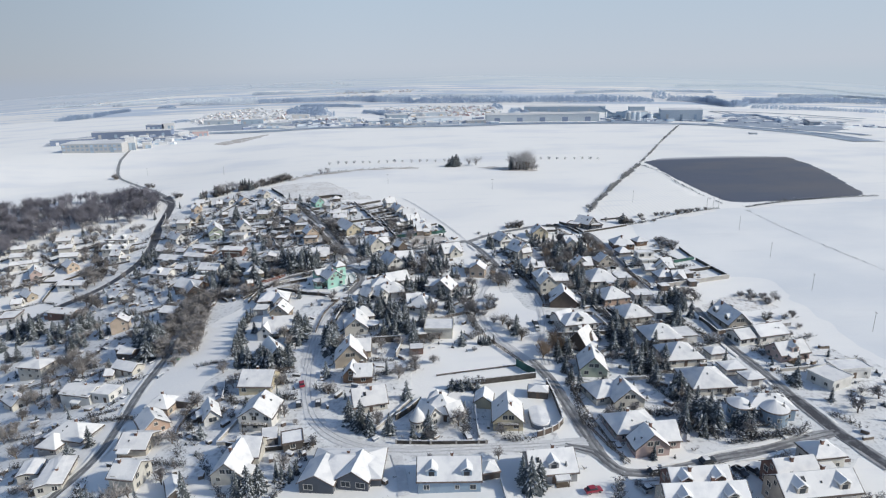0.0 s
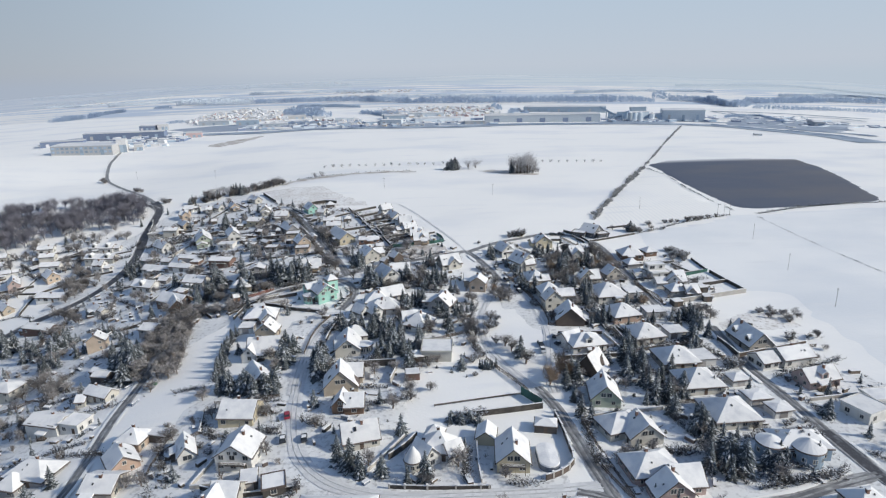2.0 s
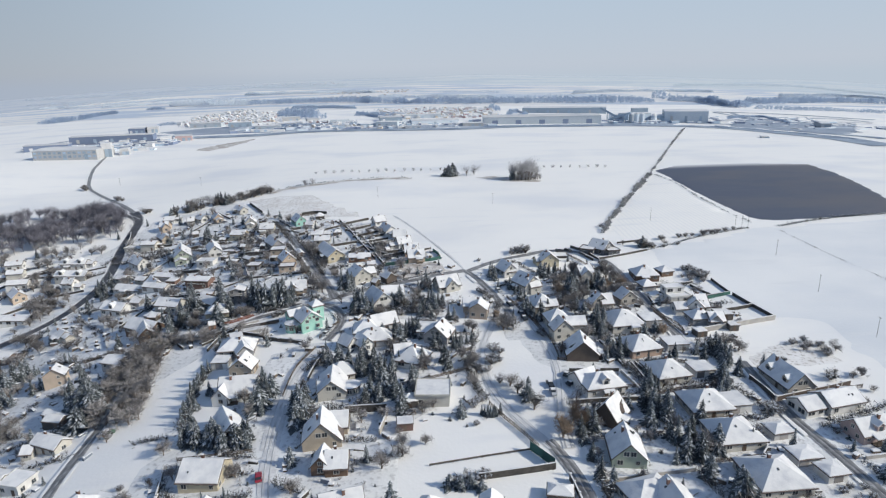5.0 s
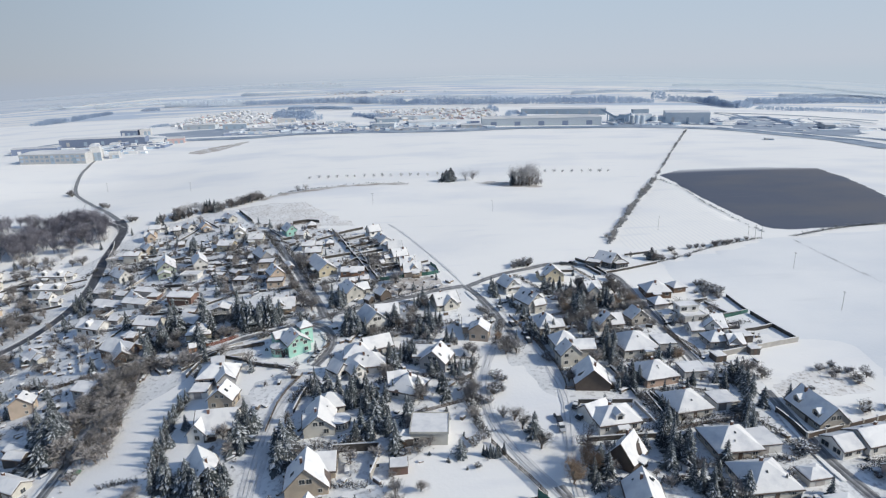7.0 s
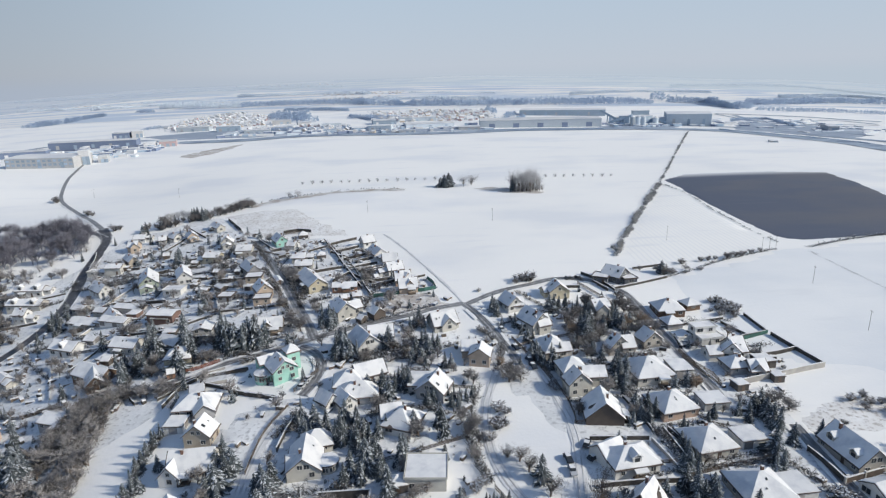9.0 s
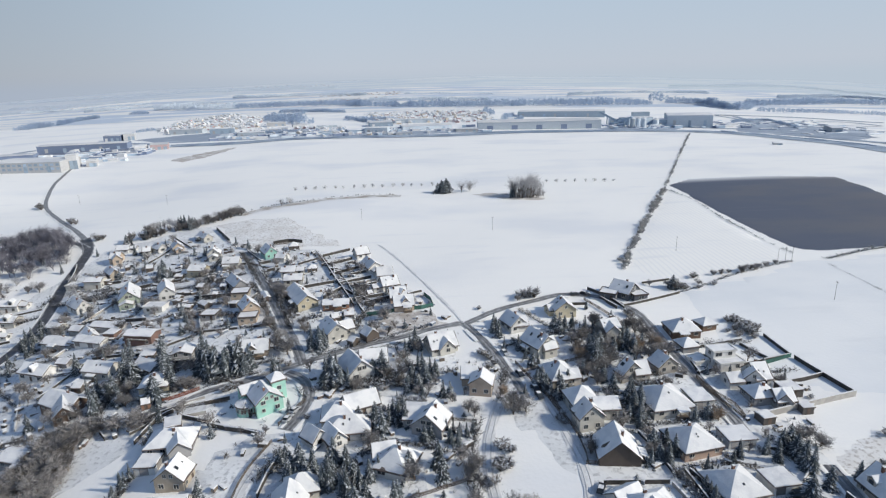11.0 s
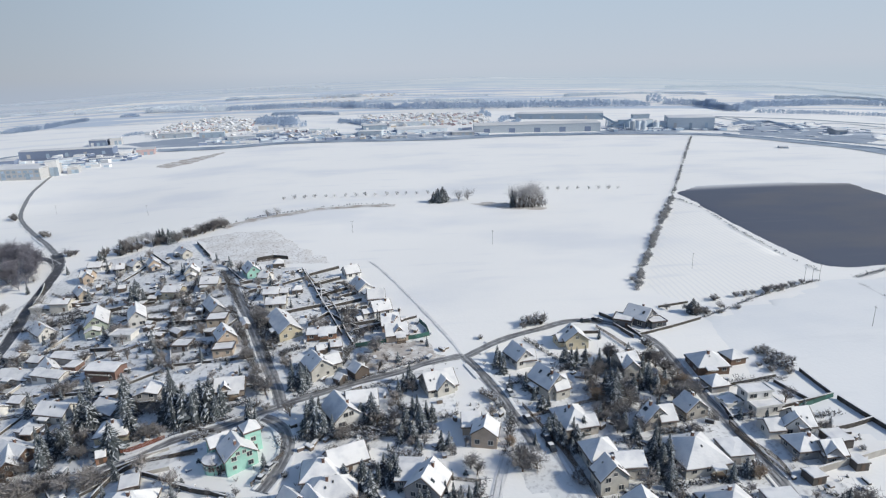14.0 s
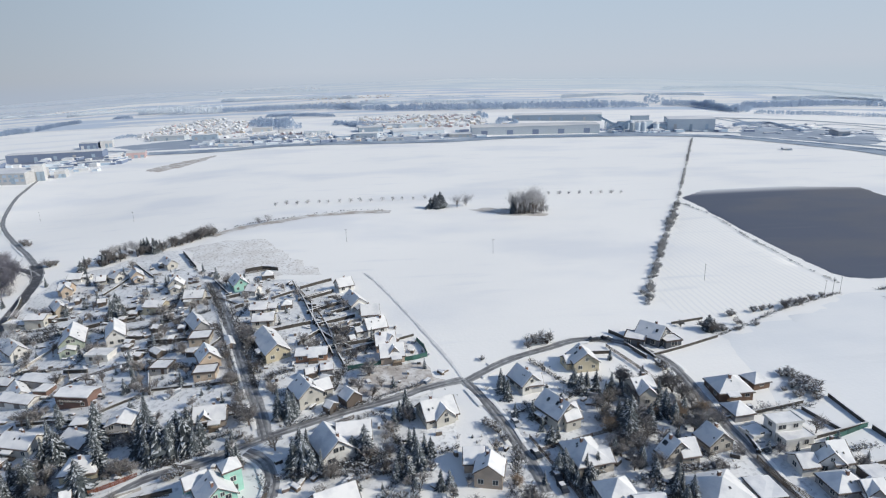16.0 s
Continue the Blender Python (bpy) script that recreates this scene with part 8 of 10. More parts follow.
bare(2.1, 214.4, 5)
bare(-1.2, 212.1, 5)
bare(16.2, 226.8, 5)
bare(15.4, 239.2, 5)
bare(-7.1, 197.0, 4)
bare(-0.4, 196, 4)
bare(-108.5, 263, 7)
bare(-107.1, 255.8, 7)
bare(-106.7, 250.8, 7)
bare(-106.3, 246, 7)
bare(-105.9, 241.3, 7)
bare(-105.5, 236.8, 7)
bare(-112.3, 264.3, 6)
bare(-109.3, 274.1, 6)
bare(-106.1, 276.8, 6)
bare(-111.2, 271.1, 6)
bare(-115.4, 252.1, 6)
bare(-113.8, 245.4, 6)
bare(-114.5, 258.3, 6)
bare(-119.4, 261.8, 6)
bare(-114.2, 242.5, 5)
bare(-117, 269.6, 6)
bare(-117.4, 266.2, 5)
bare(-83.7, 294.1, 5)
bare(-80, 295.8, 5)
bare(-128.4, 336.3, 5)
bare(-125.5, 337, 5)
bare(-95, 339, 5)
bare(-52.3, 313.3, 8)
bare(-47.5, 309.1, 8)
bare(-53, 320.2, 7)
bare(-59, 332.7, 6)
bare(-45.9, 329.9, 6)
bare(61.3, 295.4, 7)
bare(60.4, 298.5, 6)
bare(71.8, 304.9, 7)
bare(69.4, 297.7, 7)
bare(73.9, 312.3, 6)
bare(87, 293, 7)
bare(32.7, 264.8, 8)
bare(31, 263.9, 8)
bare(35, 264.6, 7)
bare(30.8, 267.2, 7)
bare(18.8, 264, 5)
pine(19.3, 571.4, 8.5)
pine(22.6, 573.2, 10.5)
pine(26.0, 572.0, 12)
pine(23.5, 568.6, 8)
bare(38.2, 570.5, 13)
bare(45.2, 575.5, 11)
bare(75.8, 548.5, 18)
thuja(74.8, 546.5, 13)
thuja(77.6, 552.5, 11)
bare(80.4, 547.2, 18)
bare(82.4, 544.2, 21)
bare(88.7, 543.1, 22)
bare(85.7, 553.4, 20)
bare(92.2, 552.3, 20)
bare(-209.7, 491.9, 7)
bare(-175.4, 496.2, 8)
bare(-174.6, 500, 8)
bare(-172.4, 501.4, 8)
bare(-169.5, 504.8, 8)
bare(-166.5, 506.1, 8)
bare(-162.2, 502.6, 8)
bare(-144.5, 502.9, 7)
bare(-141.9, 505.6, 7)
bare(-139.7, 509.7, 7)
bare(-138.5, 516.9, 7)
bare(-135.4, 518.6, 7)
bare(-133, 520.6, 7)
bare(-131.8, 528.6, 7)
bare(-128.6, 530.6, 7)
bare(-126.2, 532.9, 6)
bare(-98.1, 541.2, 7)
bare(-93, 546.6, 7)
bush(-3.3, 270.4, 3)
bush(-1.7, 271.1, 3.2)
bush(0.2, 270.9, 3)
bush(2.0, 271.3, 3.2)
bush(3.3, 270.1, 2.6)
bush(-49.0, 303.3, 3)
bush(-45.8, 301.2, 2.5)
bush(-50.8, 299.2, 2.5)
bush(-10.0, 265.1, 2.4)
bush(-7.9, 262.3, 2.2)
bush(-33.4, 269.2, 2.2)
pine(-26.5, 286.3, 5.5)
pine(-29.3, 285.7, 4.5)
pine(-14.2, 291.5, 6)
pine(-28.8, 290.8, 7)
willow(59.4, 292.0, 6)
bare(69.7, 293.1, 7)
bare(59.3, 282.0, 6)
bare(61.0, 276.7, 6)
bare(69.0, 276.7, 5)
bare(83.3, 289.8, 7)
bare(91.2, 292.0, 6.5)
willow(73.9, 297.3, 6)
willow(59.5, 298.6, 5)
willow(81.7, 296.5, 7)
willow(88.3, 295.9, 7)
bare(90.8, 279.2, 5)
willow(29.6, 274.3, 4)
willow(91.6, 255.4, 5)
fir(63.7, 288.7, 9)
fir(64.5, 295.1, 8)
fir(36.4, 274.1, 4.5)
fir(44.7, 272.8, 6)
fir(42.6, 274.2, 5)
fir(46.0, 270.3, 5)
bush(73.6, 275.6, 2.4)
bush(75.2, 275.4, 2.4)
bush(76.9, 275.5, 2.4)
bush(78.6, 275.6, 2.4)
bush(80.2, 275.5, 2.4)
bush(82.1, 275.8, 2.4)
bush(44.4, 259.5, 2.4)
bush(45.5, 257.7, 2.4)
bush(45.7, 261.5, 2.4)
bush(-328, 630, 6.5)
bush(-324.5, 626, 5)
bush(-256.1, 548, 5)
bush(-251, 545, 4)
bare(45, 341.3, 4)
bare(106.7, 351.7, 3)
bare(116.1, 346.4, 6)
bare(113.7, 348.7, 5)
bare(128.9, 350.9, 4)
bare(154.8, 362.7, 4)
bare(162.4, 365, 4)
bush(129.8, 308.8, 3)
bush(132.6, 308.6, 3)
bush(126, 311, 3)
bush(126.9, 309.1, 3.5)
bush(124.2, 314.9, 3)
bush(126.1, 314.7, 3)
bush(129.9, 306.7, 3)
bush(130.1, 311.7, 3)
bush(-0.2, 272.7, 3)
bush(-3.3, 273.1, 3)
bush(3, 271.2, 3)
bush(-10.3, 269.4, 3)
bush(27.7, 335.1, 2)
bush(-63.8, 289.6, 3)
bush(-62.3, 290.3, 3)
bush(-65.3, 288.9, 3)
bush(-13.3, 279, 3)
bush(-14.6, 278, 2.5)
bush(-6.9, 283.2, 3)
bush(-10.1, 281.1, 3)
bush(91.8, 258.5, 4)
bush(92.7, 257.3, 4)
bush(24.8, 247.8, 4)
bush(25.4, 241.6, 3.5)
bush(27.6, 246.5, 3)
bush(-195.9, 355.3, 4)
bush(-217.6, 371.3, 4)
bush(-203.2, 355.3, 4)
bush(16.9, 215.6, 3)
bush(15, 213.1, 3)
bush(18.6, 216.7, 2.5)
bush(104.8, 203.7, 4)
bush(105.6, 202.4, 4)
bush(104, 205, 3)
bush(141.1, 246.6, 3)
bush(136.2, 245.1, 3)
bush(140.7, 243, 3)
bush(144.4, 242.7, 3)
bush(143.5, 235.8, 3)
bush(126.1, 233.7, 2)
bush(134.4, 220.6, 4)
bare(70.1, 314.5, 7)
bare(66, 307.8, 7)
bare(63.2, 304.7, 7)
bare(71, 308.3, 8)
bare(77.6, 310.1, 8)
bare(81.4, 309.8, 7)
bare(85.2, 309.4, 8)
bare(86.7, 305.8, 8)
bare(88.2, 302.3, 7)
bare(86.5, 296.1, 7)
bare(60.5, 286.8, 6)
bare(64.7, 283.6, 7)
bare(61.3, 278.7, 6)
bare(69.1, 288.8, 7)
bare(58, 284.3, 6)
bare(67.9, 278.1, 6)
bare(-118.9, 289.3, 7)
bare(-124.2, 288.5, 8)
bare(-104.3, 294.6, 7)
bare(-99.9, 289.6, 7)
bare(-109.7, 301.5, 7)
fir(76.9, 313.8, 8)
fir(78.8, 305, 9)
fir(82.9, 296.4, 8)
fir(63.8, 278.5, 7)
fir(73.2, 284, 7)
fir(65.3, 273.3, 7)
fir(66.1, 311.2, 8)
fir(63.2, 308, 7)
fir(-217.4, 289.1, 11)
fir(-207.3, 280.3, 11)
fir(-186.5, 272.3, 10)
fir(-183, 276.1, 10)
fir(-187.6, 289.2, 9)
fir(-171.8, 284.8, 9)
fir(-156.3, 263.4, 8)
fir(-204.6, 307.9, 9)
fir(-214, 277.3, 10)
fir(-201.6, 262.9, 9)
bare(-118.5, 275.4, 8)
bare(-119.2, 284.8, 8)
bare(-109.8, 262.8, 7)
bare(-118.8, 258.5, 8)
bare(-126.2, 272.4, 8)
bare(-159.6, 244.9, 8)
bare(-159.4, 240.1, 8)
bare(-164.8, 245, 7)
bare(-148.9, 230.5, 8)
bare(-162.4, 234.6, 7)
bare(-196.1, 260.9, 7)
bare(-194.7, 250.8, 7)
bush(-135.1, 175.8, 3)
bush(-140.9, 187.8, 3)
bush(-152.5, 192.6, 3)
bush(-143.3, 182.2, 3)
bush(-122.2, 177.8, 3)
bush(91.5, 154.1, 2.5)
bush(92.9, 149.5, 2.5)
bush(95.4, 149.5, 2.5)
bush(98, 149, 2.5)
bush(105.1, 154.2, 2.5)
bush(102.7, 167.8, 2)
bush(105.4, 169.4, 2)
bush(108.9, 169.1, 2)
bush(108.8, 165.7, 2)
bush(108.7, 162.4, 2)
bush(7.7, 178.4, 3)
bush(10.6, 180, 3)
bush(13.4, 179, 3)
bush(15.4, 180.3, 3)
bush(46, 154.5, 2)
bush(46.1, 152, 2)
bush(46, 157, 2)
thuja(-40.9, 136.2, 5)
thuja(-38.6, 135.9, 5)
thuja(-42.7, 137.6, 5)
thuja(-37.5, 138.1, 5)
pine(-125, 238.3, 9)
pine(-121, 236.2, 10)
pine(-116.3, 234.7, 11)
pine(-117.2, 226.9, 9)
pine(-125.1, 246.3, 10)
pine(-54.4, 221.8, 9)
pine(-39.6, 216.3, 9)
pine(-63.2, 204.8, 8)
pine(-71.6, 207.8, 7)
pine(-65.6, 205.3, 7)
pine(-56.5, 202.4, 8)
pine(98.4, 221.7, 8)
pine(77.3, 151.3, 10)
pine(77, 167, 9)
pine(-123.5, 244.9, 10)
pine(-116.2, 236.6, 10)
pine(-204.5, 287.5, 11)
pine(-171.5, 270.8, 10)
pine(-75.3, 302.4, 11)
pine(-71, 300.5, 11)
pine(-67.4, 300.6, 11)
pine(-64.2, 301.9, 11)
pine(-27.5, 287.2, 10)
pine(-89.4, 289.2, 10)
pine(-105.1, 307, 10)
pine(64.7, 291.5, 9)
fir(-134, 411.1, 11)
fir(-128.7, 408.1, 9)
fir(-137.9, 415.7, 9)
fir(-175.6, 468.6, 9)
fir(-170.2, 459.6, 8)
fir(-176, 489.6, 7)
fir(-156.2, 500.8, 10)
fir(-153.3, 498.8, 11)
fir(-149.3, 496.6, 11)
fir(-147.8, 498.3, 9)
fir(-92, 391.4, 8)
bare(-63.6, 370.5, 8)
bare(-61, 364.4, 8)
bare(-57.8, 357.9, 8)
bare(-52.1, 340.6, 7)
bare(-26.3, 361.9, 7)
bare(-23.6, 353.5, 8)
bare(-22.2, 358.4, 7)
bush(-259, 552, 4.5)
bush(-209, 493, 5)
bush(-206.5, 495, 4)
bare(-211.7, 458.8, 7)
bare(-191.4, 430.2, 7)
bare(-186.8, 418.3, 7)
bare(-184.3, 409.8, 7)
bare(-133, 358, 6)
bare(-128.7, 332.9, 7)
bare(-126.4, 333.4, 7)
bush(127.7, 316.3, 3)
bush(127.6, 312.9, 3)
bush(127.3, 306.4, 4)
bush(128.7, 304.7, 4)
bush(128, 301.7, 3)
bush(123.8, 308.3, 3)
bush(122.9, 303.7, 3)
bush(120.2, 307.1, 2)
bush(130, 358.5, 3.5)
bush(119.5, 347.9, 3.5)
bush(120.8, 346.4, 3)
bush(127.1, 346.6, 2)
bush(135.5, 349.6, 2)
bush(140.8, 361.1, 3)
bush(144.7, 361.8, 3)
bush(149, 363, 2.5)
bush(156, 364.5, 4)
bush(160.7, 366.3, 3.5)
bush(165.6, 368.2, 3)
bush(170.5, 370, 3)
bush(177.4, 373, 2.5)
bush(46.4, 343.8, 4)
bush(48.6, 344.4, 4.5)
bush(50.8, 344.6, 5)
bush(52.8, 343.9, 5)
bush(87, 324, 3.5)
bush(88.2, 322, 3.5)
bush(24.7, 299, 3)
bush(26.2, 297.5, 3)
bush(27.6, 295.5, 3)
bush(28.8, 292, 3)
pine(115.7, 347.9, 6.5)
fir(-178.8, 366.6, 9)
fir(-171.9, 355.3, 9)
fir(-178.9, 374.6, 9)
fir(-173.2, 352.2, 8)
fir(-172, 363.1, 8)
fir(-171.6, 336.9, 7)
fir(-178.3, 347.4, 7)
fir(-253.2, 429, 7)
fir(-263.7, 407.7, 6)
bare(-214.5, 355.7, 7)
bare(-211.7, 356.9, 8)
bare(-206.1, 352.6, 8)
bare(-204.5, 359.2, 7)
bare(-197.3, 319.8, 7)
bare(-191.1, 314.3, 7)
bare(-189.3, 316.4, 8)
bare(-180.9, 306.9, 7)
bare(-158.1, 299.9, 6)
bare(137.3, 240.4, 4)
bare(143.8, 238.4, 5)
bare(148.7, 239.6, 5)
bare(137.2, 222.9, 4)
bare(142.1, 220.7, 4)
bare(146.1, 222.3, 4)
bare(143.2, 212.6, 3)
bare(114.3, 242, 7)
fir(-37.4, 248.1, 7)
fir(-34.4, 243.1, 7)
fir(-31.5, 239.8, 7)
fir(-29.8, 242.4, 8)
fir(-26.8, 240.6, 8)
fir(-24, 237.3, 9)
fir(-21.7, 238.4, 9)
fir(-16.1, 239.2, 8)
fir(-14.1, 235.2, 9)
fir(-12, 229.5, 9)
fir(-12.5, 224.3, 8)
fir(-9.9, 221.5, 8)
fir(-8.1, 217.1, 7)
fir(-11.8, 238.7, 8)
fir(-9.5, 241.3, 7)
fir(-18.8, 245.5, 8)
fir(-23.9, 246.2, 7)
fir(-14.6, 225.8, 9)
fir(-15.2, 219.6, 8)
fir(7, 243.1, 9)
fir(7.8, 237.1, 9)
fir(10.8, 252.3, 6)
fir(13, 252.1, 6)
fir(5.2, 254.5, 6)
fir(3.2, 253.1, 7)
fir(-81.1, 250.7, 6)
fir(-81.5, 246.1, 7)
fir(-81.6, 238.2, 6)
fir(-81.2, 233.9, 7)
fir(-80.3, 228.5, 7)
fir(-79.3, 222.5, 7)
fir(-78.5, 217.7, 7)
fir(-81.7, 248.5, 5)
fir(-78.5, 225.2, 6)
fir(98.8, 236.9, 8)
fir(102.8, 241.3, 8)
fir(97.6, 240.1, 7)
fir(66.9, 264.8, 8)
fir(66.9, 254, 8)
fir(67.1, 244, 8)
fir(67.3, 239.3, 7)
fir(70.7, 243.8, 8)
bare(-115.7, 246.3, 8)
bare(-116.3, 250.8, 8)
bare(-115.9, 253.5, 8)
bare(-114.8, 260.8, 8)
bare(-114.2, 265.3, 8)
bare(-113.4, 270, 8)
bare(-111.6, 272.7, 7)
bare(-111.1, 276, 7)
bare(-118.8, 247.9, 7)
bare(-119.7, 253.4, 8)
bare(-119, 256.7, 8)
bare(-118.4, 261.1, 7)
bare(-119, 266, 8)
bare(-118.4, 270.7, 7)
bare(-117.3, 274.7, 7)
bare(0.3, 237.9, 7)
bare(49.6, 243.9, 5)
bare(17.4, 242.1, 6)
bare(15.3, 237.8, 7)
bare(17.5, 233.3, 6)
bare(109.8, 244, 8)
pine(-40.7, 218.1, 8)
pine(-37.8, 212, 8)
pine(-40, 210.2, 9)
thuja(74.7, 225.2, 5)
thuja(74.9, 223.5, 5)
thuja(75.1, 219.3, 5)
thuja(75.4, 217.8, 5)
bare(-260.1, 442.1, 7)
bare(-249.9, 433.8, 7)
bare(-246.2, 436.5, 6)
bare(-232.2, 424, 6)
bare(-245.3, 420.4, 6)
bare(-230.5, 430.1, 6)
bare(-228.8, 436.4, 7)
bare(-225, 442.5, 7)
bare(-214.8, 429.8, 6)
bare(-231.4, 405.4, 6)
bare(-216.2, 401.7, 5)
bare(-200.6, 390.8, 6)
bare(-224.7, 389.2, 6)
bare(-6.7, 191.5, 8)
bare(-8.3, 202.2, 3.5)
bare(-149.1, 239.9, 7)
bare(-149, 235.1, 7)
bare(-78.3, 202.6, 6)
bare(-79.6, 180.2, 6)
bare(-80.9, 173.8, 6)
bare(-151.5, 197.4, 7)
pine(5.8, 177.5, 4)
pine(8.5, 176.2, 4)
pine(11.3, 177, 4)
pine(14, 174.9, 4)
pine(87, 150.3, 6)
pine(89.3, 148.9, 6)
bush(50.3, 125.7, 2)
bush(51.9, 124.3, 2)
bush(62.4, 127.5, 2)
bush(64.9, 128.3, 2)
bush(-69, 174.2, 2.5)
bush(-65, 170.1, 2.5)
bush(-78.2, 166.8, 2.5)
bush(-84.7, 188.7, 2)
bare(-167.8, 369.7, 7)
bare(-169.4, 377.4, 7)
bare(-173, 385.6, 7)
bare(-174.9, 396.9, 7)
bare(-175.7, 402.3, 7)
bare(-165.4, 361.8, 7)
bare(-165.3, 355.7, 7)
bare(-162.1, 347.5, 7)
fir(-181.1, 365.5, 9)
fir(-179.3, 359.4, 8)

willow(39.3, 195.1, 9)
willow(44.9, 198.0, 9.5)
willow(44.0, 202.2, 8)
thuja(17.2, 208.9, 3.6)
thuja(18.0, 208.2, 3.8)
thuja(18.8, 207.7, 3.9)
thuja(19.7, 207.6, 3.8)
thuja(20.6, 207.5, 4.0)
thuja(21.5, 207.9, 3.5)
bush(23.1, 241.0, 3.6)
bush(25.1, 239.9, 3.4)
bush(26.8, 240.6, 2.6)
bush(21.6, 234.3, 2.8)
bush(23.6, 239.1, 3.8)

fir(-211.8, 288.9, 12)
fir(-207.0, 290.5, 13)
fir(-203.5, 291.9, 11)
fir(-174.5, 279.4, 10)
fir(-170.4, 279.5, 11)
fir(-167.0, 257.1, 10)
fir(-165.4, 260.1, 9)
fir(-195.9, 262.1, 9)
fir(-191.1, 283.4, 9)

# ---- parked cars ----
car("dark", 48.2, 229.4, 64)
car("dark", 48.6, 223.3, 26)
car("dark", 41.4, 223.4, -83)
car("silver", 41.3, 218.5, -89)
car("silver", -38.1, 273.5, 61)
car("silver", -39.7, 269.3, 71)
car("red", -45.6, 185.9, 105)
car("dark", -44.1, 173.2, 102)
car("dark", -37.7, 172.8, 100)
car("dark", 71.5, 134.4, 12)
car("dark", 77.7, 129.4, -63)
car("dark", 81.3, 129.4, -60)
car("dark", 36.5, 284.7, -71)
car("dark", 40.1, 275.8, -76)
car("dark", 40.6, 271.7, -77)
car("dark", 70.6, 344, 8)
car("dark", 75.1, 344, -47)
car("green", -103.6, 219.8, 15)
car("silver", -103.4, 217.5, -2)
car("silver", -8.1, 266.4, 65)
car("red", 38.5, 124.1, 12)
car("silver", 102.2, 131, -74)
car("silver", 33.2, 298.3, -71)
car("dark", 71.4, 133.9, 14)
car("dark", 77.7, 129.4, -69)
car("dark", 56.3, 130.6, 12)
car("silver", 52.3, 123.9, 20)
covered_pool(30.9, 156.9, 11, 5.6, -91)

# ---- power poles ----
for px, py in ((48, 452), (138, 397), (177.4, 329.5), (172.6, 287.5), (170, 248), (169, 208), (-299, 641), (-201, 590), (-34, 488), (186, 374), (182, 373), (177, 371)):
    utility_pole(px, py, 8.2, 80 if px > 100 else 10)
# ---- the row of young field trees ----
for i in range(34):
    tx = -100 + i * 8.2 + random.uniform(-0.8, 0.8)
    if 12 < tx < 105 and not 20 < i < 21:
        if tx > 20:
            continue
    bare(tx, 606 - 0.02 * tx + random.uniform(-1, 1), random.uniform(3.2, 4.6))

# ---- woodland in the valley ----
WOOD = [(-350, 470), (-302, 500), (-231, 499), (-216, 474), (-212, 452), (-232, 444), (-266, 440), (-282, 424), (-300, 395), (-350, 395)]
LOW = [bare_parts(s, 0.36, 4, (6, 4, 4, 5), 0.36, 0.0065) for s in (51, 52, 53, 54)]
spots = []
while len(spots) < 330:
    tx, ty = random.uniform(-350, -210), random.uniform(395, 502)
    if inside(tx, ty, WOOD):
        spots.append((tx, ty, random.uniform(9, 15), 1.0))
thicket("wood", "dense leafless brown wood in the valley", "wood", spots, LOW, WOODTWIG)


# ---- the copse in the field and the trees along the field edge ----
COPSE = [bare_parts(s, sp, 5, (7, 4, 3, 3, 3), 0.3, 0.0021, FROST_TWIG, FROST_TWIG) for s, sp in ((101, 0.34), (102, 0.28), (103, 0.42))]
spots = [(86 + dx, 549 + dy, top + 1.5, 0.62) for dx, dy, top in
         ((-2.6, 3, 16), (0.4, -3, 18), (2.4, 4, 19), (4.6, -2, 19.5), (6.8, 3, 18), (8.6, -4, 16), (10.8, 1, 14))]
for i in range(46):
    tx = random.uniform(-11.5, 13)
    spots.append((86 + tx, 549 + random.uniform(-7, 6), random.uniform(3.5, 8.5), 0.9))
thicket("copse", "grey frosted copse over tangled scrub standing alone in the snowy field", "wood", spots, COPSE)
spots = []
for p in smooth_line([(-178, 487), (-165, 493), (-155, 498), (-142, 506), (-131, 517), (-124, 529)], 0.9):
    if random.random() < 0.75:
        spots.append((p.x + random.gauss(0, 2.6), p.y + random.gauss(0, 2.6), (5.5 + 4 * noise.noise(Vector((p.x * 0.09, p.y * 0.09, 1)))) * random.uniform(0.6, 1.2), 0.9))
thicket("hedgerow_trees", "dark tangled hedgerow trees along the field edge", "tree", spots, [bare_parts(s, 0.55, 4, (5, 4, 4, 5), 0.14, 0.0075) for s in (111, 112, 113)])


# ---- trees round the row houses beyond the road ----
ROWS_EDGE = [(-225, 291), (-212, 320), (-195, 345), (-200, 395), (-209, 434), (-252, 436), (-289, 428), (-302, 409), (-290, 330)]
spots = []
while len(spots) < 75:
    tx, ty = random.uniform(-302, -190), random.uniform(290, 437)
    if inside(tx, ty, ROWS_EDGE) and all(math.hypot(tx - a[0], ty - a[1]) > max(a[2], a[3]) * 0.62 + 1.5 for a in FEET) and all(abs(p.x - tx) + abs(p.y - ty) > half + 3 for line, half in ROADS for p in line[::2]):
        spots.append((tx, ty, random.uniform(3.5, 7.5), 1.0))
thicket("orchard_trees", "leafless brown trees between the row houses", "tree", spots, [bare_parts(s, 0.5, 4, (5, 4, 4, 5), 0.16, 0.0065) for s in (121, 122)])


